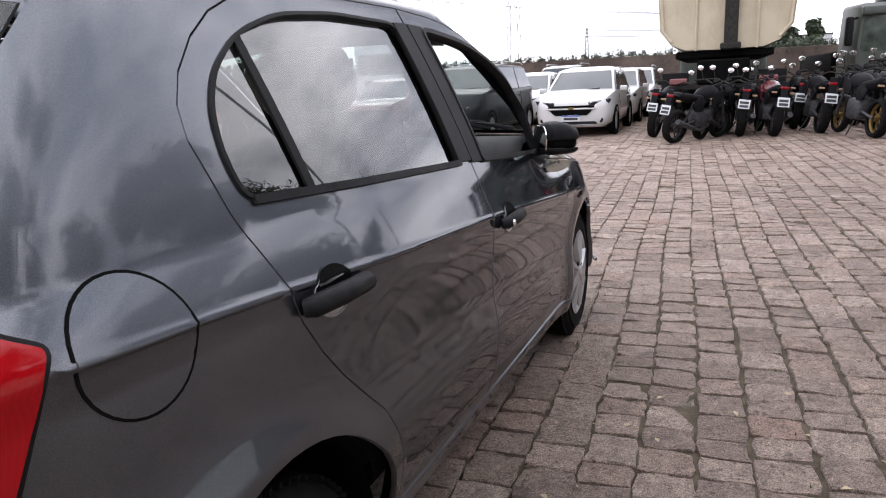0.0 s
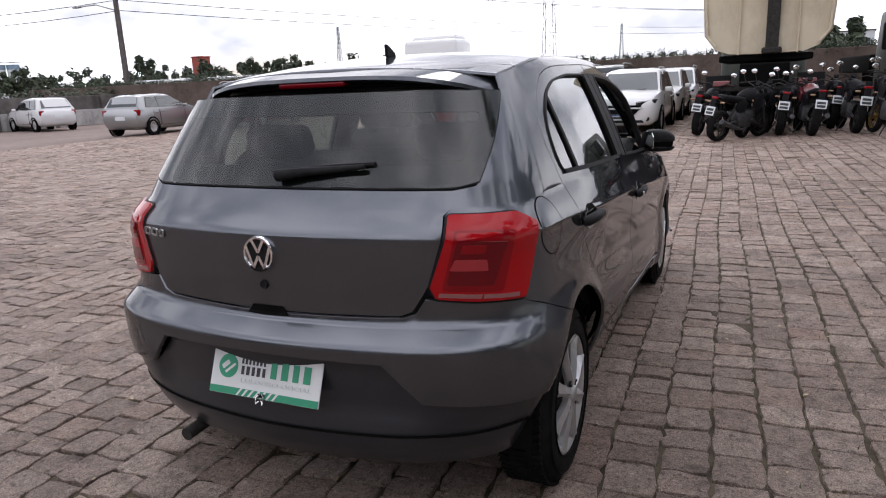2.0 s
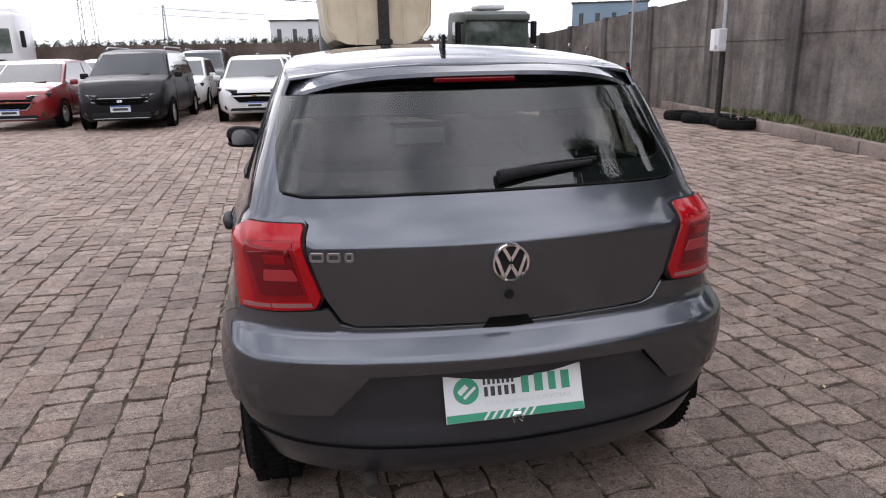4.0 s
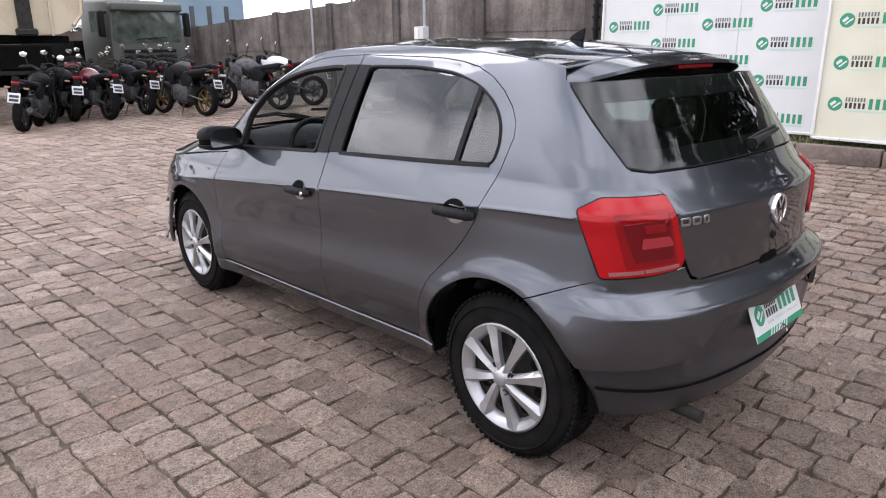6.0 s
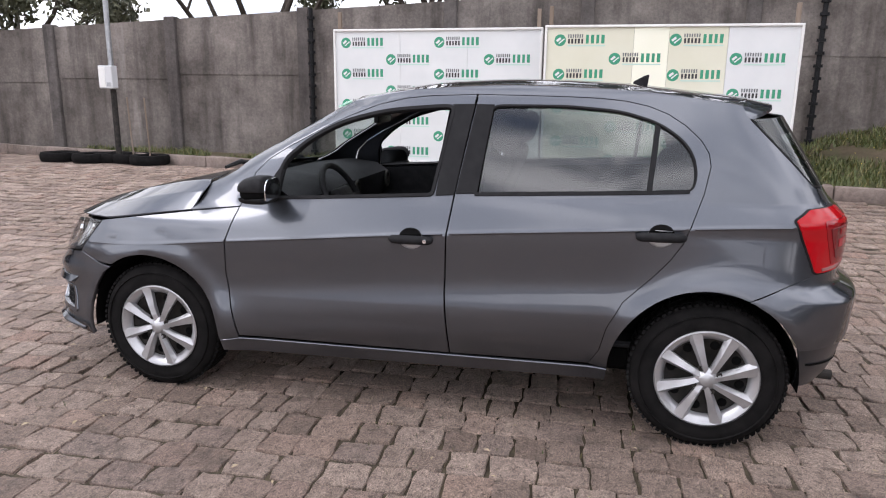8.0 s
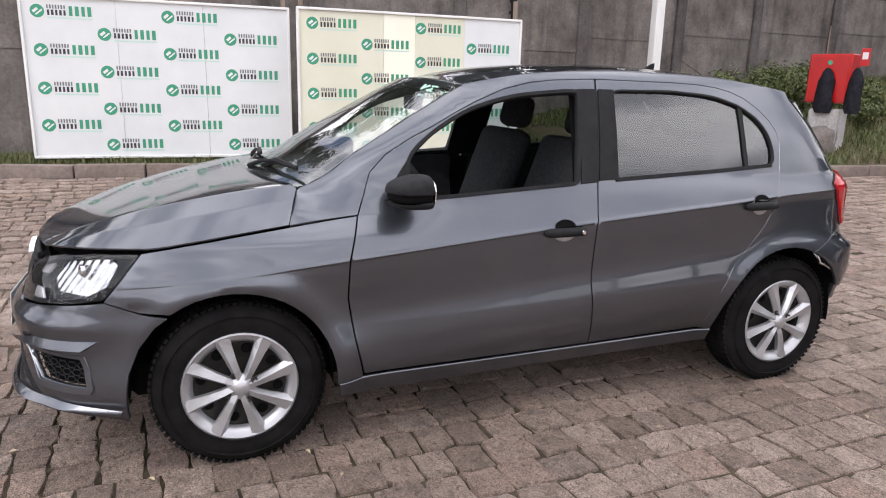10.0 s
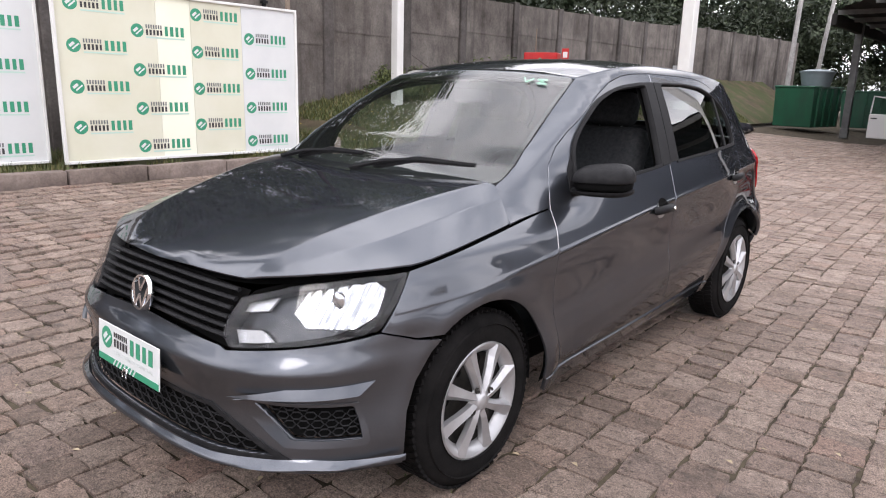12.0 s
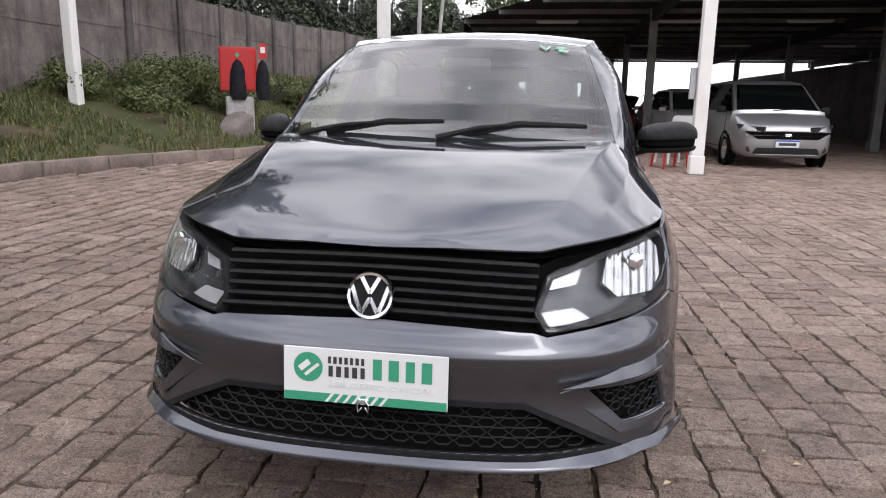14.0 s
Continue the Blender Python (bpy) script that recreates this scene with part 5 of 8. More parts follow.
        mi = part("mirror", shell(0.114, 0.088, 0.042, -0.006, 0.062, 0.72, 0.4), M["trim"], car, "black plastic door mirror", 60)
        part("mirror_band", shell(0.107, 0.080, 0.038, -0.042, 0.01, 0.5, 0.4), M["inner"], mi, "", 60)
        tray = shell(0.112, 0.086, 0.042, -0.024, 0.004, 0.4, 0.7)
        bmesh.ops.translate(tray, vec=(0, 0, -0.034), verts=tray.verts)
        part("mirror_tray", tray, M["trim"], mi, "", 60)
        part("mirror_arm", tube([(s * 0.732, 0.632, 0.938), (s * 0.78, 0.63, 0.946), (s * 0.83, 0.628, 0.952)], [0.034, 0.026, 0.022], 8, flat=0.6), M["trim"], mi, "", 60)
        part("mirror_glass", prism(rounded([(-0.086, -0.040), (0.086, -0.040), (0.092, 0.020), (0.066, 0.046), (-0.062, 0.046), (-0.090, 0.018)], 0.018), 0.004, place @ Matrix.Translation((0, -0.0425, 0.002)) @ Matrix.Rotation(math.pi / 2, 4, "X")), M["chrome"], mi)
    build_wheels(car)
    build_cabin(car)
    return car



def logo_disc(host, m, r, glow=None):
    """The round green mark: a disc with a pale gavel-like bar across it."""
    d = part("mark", lathe([(0, 0.0008), (r, 0.0008), (r, 0)], 28, m), M["green"], host)
    c = Matrix.Rotation(radians(40), 4, "Z")
    part("mark_bar", prism(rounded([(-0.50 * r, -0.20 * r), (0.35 * r, -0.20 * r), (0.35 * r, 0.20 * r), (-0.50 * r, 0.20 * r)], 0.06 * r), 0.0006, m @ c @ Matrix.Translation((-0.05 * r, 0.25 * r, 0.001))), M["white"], d)
    part("mark_bar", prism(rounded([(-0.62 * r, -0.11 * r), (0.62 * r, -0.11 * r), (0.62 * r, 0.11 * r), (-0.62 * r, 0.11 * r)], 0.05 * r), 0.0006, m @ c @ Matrix.Translation((0.1 * r, -0.28 * r, 0.001))), M["white"], d)


def build_wheels(car):
    """Steel wheels with eight-spoke silver covers and worn tyres."""
    R, W = 0.302, 0.178
    tyre_prof = [(0.178, -0.080), (0.195, -0.088), (0.235, -0.093), (0.270, -0.086), (0.290, -0.074), (0.300, -0.055), (R, -0.03), (R, 0.03), (0.300, 0.055), (0.290, 0.074), (0.270, 0.086), (0.235, 0.093), (0.195, 0.088), (0.178, 0.080)]
    first = None
    for s in (1, -1):
        for yc in (1.2335, -1.2335):
            base = Matrix.Translation((s * 0.685, yc, R - 0.002)) @ Matrix.Rotation(s * math.pi / 2, 4, "Y")
            bm = bmesh.new()
            add_lathe(bm, tyre_prof, 64)
            tread = bmesh.new()
            for k in range(72):
                a = 2 * math.pi * k / 72
                for q in (-1, 1):
                    c = Matrix.Rotation(a + q * 0.02, 4, "Z")
                    add_box(tread, (R - 0.001, 0, q * 0.058), (0.010, 0.016, 0.032), 0, c @ Matrix.Rotation(q * 0.35, 4, "X"))
                add_box(tread, (R + 0.001, 0, 0), (0.006, 0.017, 0.05), 0, Matrix.Rotation(a, 4, "Z"))
            for rr in (0.262, 0.205):
                add_lathe(bm, [(rr - 0.003, 0.088), (rr, 0.0955), (rr + 0.003, 0.088)], 48)
            wheel = part("wheel", bm, M["rubber"], car, "worn black tyre with a silver wheel cover", 35)
            wheel.name = "wheel"
            wheel.matrix_basis = base
            part("tread", tread, M["rubber"], wheel)["kind"] = "stuff"
            part("rim", lathe([(0.0, 0.02), (0.12, 0.02), (0.150, 0.045), (0.172, 0.050), (0.178, 0.080), (0.186, 0.086)], 40), M["steel"], wheel, "black steel rim", 40)
            # cover: outer ring, eight paired spokes, hub
            bm = bmesh.new()
            add_lathe(bm, [(0.160, 0.058), (0.166, 0.072), (0.180, 0.086), (0.196, 0.0925), (0.203, 0.089), (0.204, 0.080)], 56)
            part("cover_ring", bm, M["silver"], wheel, "", 40)
            for k in range(8):
                a = 2 * math.pi * (k + 0.25) / 8
                bm = bmesh.new()
                # a narrow waist that widens to the ring, ridged along one side
                prof = [(0.026, 0.014, 0.096), (0.062, 0.0155, 0.100), (0.105, 0.0185, 0.098), (0.148, 0.0235, 0.093), (0.192, 0.030, 0.0925)]
                L, Rr, Cc, Lb, Rb = [], [], [], [], []
                for r, w, h in prof:
                    tw = 0.14 * (r - 0.03)
                    L.append(bm.verts.new((r, -w + tw, h - 0.004)))
                    Cc.append(bm.verts.new((r, 0.35 * w + tw, h + 0.004)))
                    Rr.append(bm.verts.new((r, w + tw, h - 0.014)))
                    Lb.append(bm.verts.new((r, -w + tw, h - 0.024)))
                    Rb.append(bm.verts.new((r, w + tw, h - 0.024)))
                for i in range(4):
                    for p, q in ((Lb, L), (L, Cc), (Cc, Rr), (Rr, Rb)):
                        bm.faces.new((p[i], p[i + 1], q[i + 1], q[i]))
                bmesh.ops.transform(bm, matrix=Matrix.Rotation(a, 4, "Z"), verts=bm.verts)
                part("cover_spoke", bm, M["silver"], wheel)
            bm = bmesh.new()
            add_lathe(bm, [(0.0, 0.108), (0.022, 0.107), (0.028, 0.102), (0.031, 0.098), (0.044, 0.094), (0.050, 0.080)], 32)
            hub = part("hub_cap", bm, M["silver"], wheel, "", 50)
            for k in range(4):
                a = 2 * math.pi * (k + 0.3) / 4
                part("wheel_bolt", lathe([(0.0, 0.088), (0.006, 0.088), (0.007, 0.094), (0.011, 0.0945), (0.012, 0.086)], 12, Matrix.Translation((0.052 * math.cos(a), 0.052 * math.sin(a), 0.006))), M["steel"], wheel)
            for k in range(8):
                a = 2 * math.pi * (k + 0.75) / 8
                part("rim_hole", lathe([(0.0, 0.0475), (0.015, 0.0475), (0.019, 0.044)], 10, Matrix.Translation((0.132 * math.cos(a), 0.135 * math.sin(a), 0.004))), M["inner"], wheel)


def cushion(c, s, bevel, m=None, seg=3):
    bm = bmesh.new()
    add_box(bm, c, s, bevel, m, seg)
    return bm


def build_cabin(car):
    """Seats, dashboard, steering wheel and floor, seen through the windows."""
    cab = part("cabin_floor", box((0, -0.25, 0.37), (1.32, 2.3, 0.03), 0.01), M["dash"], car, "dark cabin with grey fabric seats")
    part("rear_deck", box((0, -1.38, 0.60), (1.1, 0.42, 0.04), 0.01), M["dash"], cab)
    for x in (-0.36, 0.36):
        part("seat", cushion((x, 0.13, 0.56), (0.48, 0.50, 0.16), 0.05), M["fabric"], cab, "", 40)
        part("backrest", cushion((0, 0, 0.30), (0.46, 0.13, 0.58), 0.055, Matrix.Translation((x, -0.11, 0.58)) @ Matrix.Rotation(radians(20), 4, "X")), M["fabric"], cab, "", 40)
        part("headrest", cushion((0, 0, 0), (0.26, 0.10, 0.17), 0.045, Matrix.Translation((x, -0.36, 1.225)) @ Matrix.Rotation(radians(14), 4, "X")), M["fabric"], cab, "", 40)
        for q in (-0.06, 0.06):
            part("headrest_post", tube([(x + q, -0.32, 1.08), (x + q, -0.35, 1.17)], 0.007, 6), M["chrome"], cab)
    part("rear_bench", cushion((0, -0.74, 0.58), (1.22, 0.46, 0.16), 0.05), M["fabric"], cab, "", 40)
    part("rear_backrest", cushion((0, 0, 0.27), (1.20, 0.13, 0.54), 0.05, Matrix.Translation((0, -0.98, 0.60)) @ Matrix.Rotation(radians(20), 4, "X")), M["fabric"], cab, "", 40)
    for x in (-0.36, 0.36):
        part("rear_headrest", cushion((0, 0, 0), (0.28, 0.09, 0.13), 0.04, Matrix.Translation((x, -1.19, 1.15)) @ Matrix.Rotation(radians(15), 4, "X")), M["fabric"], cab, "", 40)
    # dashboard
    bm = bmesh.new()
    prof = [(0.98, 0.90), (0.99, 0.965), (0.80, 0.985), (0.62, 0.965), (0.55, 0.92), (0.56, 0.84), (0.62, 0.70), (0.66, 0.55), (0.98, 0.5)]
    secs = []
    for x in np.linspace(-0.68, 0.68, 15):
        b = 0.03 * math.exp(-(((x + 0.36) / 0.17) ** 2))
        secs.append([bm.verts.new((x * (0.88 if y > 0.9 else 1), y - (b if y < 0.9 else 0), z + (b if 0.6 <= y < 0.9 else 0))) for y, z in prof])
    for a, b in zip(secs, secs[1:]):
        for k in range(len(prof) - 1):
            bm.faces.new((a[k], a[k + 1], b[k + 1], b[k]))
    part("dashboard", bm, M["dash"], cab, "", 40)
    for x in (-0.64, -0.1, 0.1, 0.64):
        part("vent", lathe([(0.0, 0.0), (0.028, 0.0), (0.030, 0.012), (0.040, 0.012), (0.044, 0.0)], 20, Matrix.Translation((x, 0.545, 0.87)) @ Matrix.Rotation(math.pi / 2, 4, "X") @ Matrix.Diagonal((1, 1.25, 1, 1))), M["steel"], cab)
    part("centre_console", cushion((0, 0.30, 0.50), (0.20, 0.62, 0.22), 0.04), M["dash"], cab, "", 40)
    part("gear_lever", tube([(0, 0.25, 0.6), (0, 0.23, 0.76)], [0.02, 0.026], 8), M["dash"], cab)
    mm = Matrix.Translation((-0.36, 0.44, 0.885)) @ Matrix.Rotation(radians(62), 4, "X")
    bm = bmesh.new()
    add_tube(bm, [mm @ Vector((0.185 * math.cos(t), 0.185 * math.sin(t), 0)) for t in np.linspace(0, 2 * math.pi, 28, endpoint=False)], 0.016, 8, True)
    sw = part("steering_wheel", bm, M["trim"], cab, "black steering wheel", 60)
    part("wheel_hub", cushion((0, 0, 0.0), (0.17, 0.13, 0.05), 0.02, mm), M["trim"], sw, "", 40)
    for a in (0, math.pi, -math.pi / 2):
        part("wheel_arm", tube([mm @ Vector((0.05 * math.cos(a), 0.05 * math.sin(a), 0)), mm @ Vector((0.18 * math.cos(a), 0.18 * math.sin(a), 0))], 0.016, 6), M["trim"], sw)
    part("rear_mirror", cushion((0, 0.36, 1.275), (0.22, 0.03, 0.065), 0.012, None, 2), M["trim"], cab, "", 40)
    for x in (-0.33, 0.33):
        part("sun_visor", cushion((0, 0, 0), (0.40, 0.16, 0.014), 0.006, Matrix.Translation((x * 0.9, 0.17, 1.362)) @ Matrix.Rotation(radians(-10), 4, "X"), 2), M["headliner"], cab, "", 40)
    # chalk marks on the windscreen
    for k, pts in enumerate(([(-0.62, 0.93), (-0.66, 0.885), (-0.70, 0.93)], [(-0.82, 0.93), (-0.74, 0.925), (-0.80, 0.905), (-0.76, 0.885), (-0.84, 0.885)])):
        part("chalk_mark", tube([Vector(windscreen_at(u, v)) + Vector((0, 0.006, 0.006)) for u, v in pts], 0.004, 5), M["chalk"], cab, "pale green chalk mark")


build_car()


# ---- ground and the yard ----
def ground_z(x, y):
    """Level under the car, rising gently to the kerb."""
    u = min(1, max(0, (x - 1.2) / 4.2))
    return 0.23 * u**1.3


def build_ground():
    xs = [-900, -200, -60, -30] + [v * 0.7 for v in range(-28, 22)] + [18, 30, 60, 200, 900]
    ys = [-900, -200, -60, -42] + list(range(-40, 32, 2)) + [36, 42, 60, 200, 900]
    V = [(x, y, ground_z(x, y) - 0.011) for y in ys for x in xs]
    n = len(xs)
    Fc = [(j * n + i, j * n + i + 1, (j + 1) * n + i + 1, (j + 1) * n + i) for j in range(len(ys) - 1) for i in range(n - 1)]
    g = mesh_object("ground", V, Fc, M["joint"], None, "brown dirt ground under granite paving")
    return tagged(g, category="ground", kind="structure")


GROUND = build_ground()
KERB = [(7.3, 13.0), (6.95, 9.6), (6.35, 6.6), (5.85, 4.0), (5.56, 2.0), (5.45, 0.0), (5.42, -2.0), (5.34, -3.3), (5.06, -5.0), (4.5, -7.5), (4.32, -10.0), (4.6, -14.0), (5.5, -22.0)]


def along(line, d):
    """The point at distance d along a line, and its direction."""
    for a, b in zip(line, line[1:]):
        a, b = Vector(a), Vector(b)
        l = (b - a).length
        if d <= l or b == Vector(line[-1]):
            return a + (b - a) * (d / l), (b - a).normalized()
        d -= l


def wall_x(y):
    if y < -20:
        return 8.72 - 0.11 * (-20 - y)
    return 7.02 if y > 0 else 7.02 + 0.085 * -y


def wall_top(y):
    return 2.72 - 0.045 * (y - 1.5) if y > -8 else 3.15 + 0.035 * min(16, -8 - y)


def bank_z(x, y):
    """The grassy bank between kerb and wall, higher towards the carport."""
    k = [p for p in KERB]
    kx = np.interp(-y, [-p[1] for p in k], [p[0] for p in k])
    t = min(1, max(0, (x - kx - 0.1) / max(0.3, wall_x(y) - kx)))
    rise = float(np.interp(-y, [-14, -4, 0, 2.5, 4, 6, 9, 14, 30], [0.02, 0.03, 0.06, 0.12, 0.55, 0.95, 1.25, 1.5, 1.6]))
    return ground_z(x, y) + 0.11 + rise * (t**0.85) + 0.03 * noise.noise((x * 1.7, y * 1.7, 0))


def build_kerb():
    kerb = thing("kerb", "row of worn grey kerb stones along the grass", "kerb", kind="structure")
    total = sum((Vector(b) - Vector(a)).length for a, b in zip(KERB, KERB[1:]))
    d, r = 0.0, random.Random(4)
    while d < total - 0.9:
        l = r.uniform(0.75, 1.0)
        p, q = along(KERB, d + l / 2)
        z = ground_z(p.x, p.y)
        m = Matrix.Translation((p.x + 0.06, p.y, z + 0.05)) @ Matrix.Rotation(math.atan2(q.y, q.x) + r.uniform(-0.02, 0.02), 4, "Z") @ Matrix.Rotation(r.uniform(-0.015, 0.015), 4, "Y")
        bm = box((0, 0, 0), (l - 0.015, 0.14, 0.20 + r.uniform(-0.012, 0.012)), 0.018, None, 2)
        for v in bm.verts:
            v.co += Vector((0, 1, 1)) * 0.006 * noise.noise(v.co * 9 + Vector((d, 0, 0)))
        part("kerb_stone", bm, M["kerb"], kerb, "", 40).matrix_basis = m
        d += l


def build_bank():
    V, Fc, n = [], [], 12
    ys = np.arange(14, -30, -0.4)
    for y in ys:
        kx = float(np.interp(-y, [-p[1] for p in KERB], [p[0] for p in KERB])) + 0.1
        for i in range(n):
            x = kx + (wall_x(y) + 0.05 - kx) * i / (n - 1)
            V.append((x, y, bank_z(x, y)))
    for j in range(len(ys) - 1):
        for i in range(n - 1):
            Fc.append((j * n + i, j * n + i + 1, (j + 1) * n + i + 1, (j + 1) * n + i))
    tagged(mesh_object("bank", V, Fc, M["earth"], None, "earth bank with patchy grass behind the kerb", True), category="bank", kind="structure")
    # grass, thick on the bank, thin behind the boards
    r = random.Random(7)
    V, Fc = [], []
    for _ in range(90000):
        y = r.uniform(-22, 8)
        if y > 3.5 and r.random() < 0.75:
            continue
        kx = float(np.interp(-y, [-p[1] for p in KERB], [p[0] for p in KERB])) + 0.12
        x = kx + (wall_x(y) - kx) * r.random() ** 0.9
        if noise.noise((x * 0.9, y * 0.9, 3)) < (-0.22 if y < -3 else -0.05):
            continue
        h, w, a = r.uniform(0.03, 0.12), r.uniform(0.005, 0.013), r.uniform(0, 6.28)
        z = bank_z(x, y) - 0.01
        dx, dy = math.cos(a), math.sin(a)
        o = len(V)
        V += [(x - dy * w, y + dx * w, z), (x + dy * w, y - dx * w, z), (x + dx * h * 0.5, y + dy * h * 0.5, z + h)]
        Fc.append((o, o + 1, o + 2))
    tagged(mesh_object("grass", V, Fc, M["grass"], None, "patchy short green grass on the bank"), category="grass", kind="stuff")
    V, Fc = [], []
    for _ in range(130):
        y = r.uniform(-9, -2)
        kx = float(np.interp(-y, [-p[1] for p in KERB], [p[0] for p in KERB])) + 0.2
        x = kx + (wall_x(y) - 0.4 - kx) * r.random()
        z = bank_z(x, y) + r.uniform(0.05, 0.1)
        o = len(V)
        V += [(x - 0.012, y, z), (x, y - 0.012, z + 0.006), (x + 0.012, y, z), (x, y + 0.012, z + 0.006)]
        Fc.append((o, o + 1, o + 2, o + 3))
    tagged(mesh_object("flowers", V, Fc, M["yellow"], None, "scattered small yellow flowers in the grass"), category="flowers", kind="stuff")


def leaves(name, blobs, count, size, material, parent=None, seed=1, label="", flat=0.5):
    """Small two-faced leaves scattered through and over ball-like clumps (centre, radius)."""
    r = random.Random(seed)
    V, Fc = [], []
    tot = sum(b[1] ** 2 for b in blobs)
    for c, rad in blobs:
        c = Vector(c)
        for _ in range(int(count * rad * rad / tot)):
            d = Vector((r.gauss(0, 1), r.gauss(0, 1), r.gauss(0, 1))).normalized()
            p = c + d * rad * (r.random() ** 0.45) * (0.75 + 0.5 * noise.noise(d * 2.3 + c))
            n = (d + Vector((r.uniform(-1, 1), r.uniform(-1, 1), r.uniform(-0.4, 1)))).normalized()
            a = n.orthogonal().normalized()
            a = (Matrix.Rotation(r.uniform(0, 6.28), 3, n) @ a) * size * r.uniform(0.6, 1.3)
            b = n.cross(a).normalized() * a.length * flat
            o = len(V)
            V += [p - a, p - b * 0.9 + n * a.length * 0.15, p + a, p + b * 0.9 + n * a.length * 0.15]
            Fc += [(o, o + 1, o + 2), (o, o + 2, o + 3)]
    return mesh_object(name, V, Fc, material, parent, label)


def tree(at, height, spread, seed, leafm, label, trunk_r=0.16, count=9000, bare=0.0, size=0.10):
    """A tapered trunk with forking limbs and a ragged crown."""
    r = random.Random(seed)
    t = thing("tree", label, "tree", Matrix.Translation(at))
    bm = bmesh.new()
    fork = height * r.uniform(0.22, 0.34)
    add_tube(bm, [(0, 0, -0.3), (r.uniform(-0.1, 0.1), r.uniform(-0.1, 0.1), fork * 0.5), (r.uniform(-0.2, 0.2), 0, fork)], [trunk_r * 1.25, trunk_r, trunk_r * 0.8], 9)
    blobs = []
    for k in range(7):
        a = 2 * math.pi * k / 7 + r.uniform(-0.4, 0.4)
        reach, top = spread * r.uniform(0.45, 1.0), height * r.uniform(0.42, 1.0)
        p0, p2 = Vector((0, 0, fork * r.uniform(0.75, 1))), Vector((math.cos(a) * reach, math.sin(a) * reach, top))
        p1 = p0.lerp(p2, 0.5) + Vector((0, 0, -0.08 * height))
        add_tube(bm, [p0, p1, p2], [trunk_r * 0.55, trunk_r * 0.34, trunk_r * 0.08], 6)
        for j in range(3):
            q = p1.lerp(p2, r.uniform(0.1, 0.8))
            e = q + Vector((r.uniform(-1, 1), r.uniform(-1, 1), r.uniform(-0.1, 0.8))) * spread * 0.4
            add_tube(bm, [q, q.lerp(e, 0.5) + Vector((0, 0, 0.1)), e], [trunk_r * 0.2, trunk_r * 0.12, trunk_r * 0.03], 5)
            if r.random() > bare:
                blobs.append((e, spread * r.uniform(0.18, 0.34)))
        if r.random() > bare:
            blobs.append((p2, spread * r.uniform(0.22, 0.36)))
    part("trunk", bm, M["bark"], t, "", 60)
    leaves("crown", blobs, count, size, leafm, t, seed)
    return t


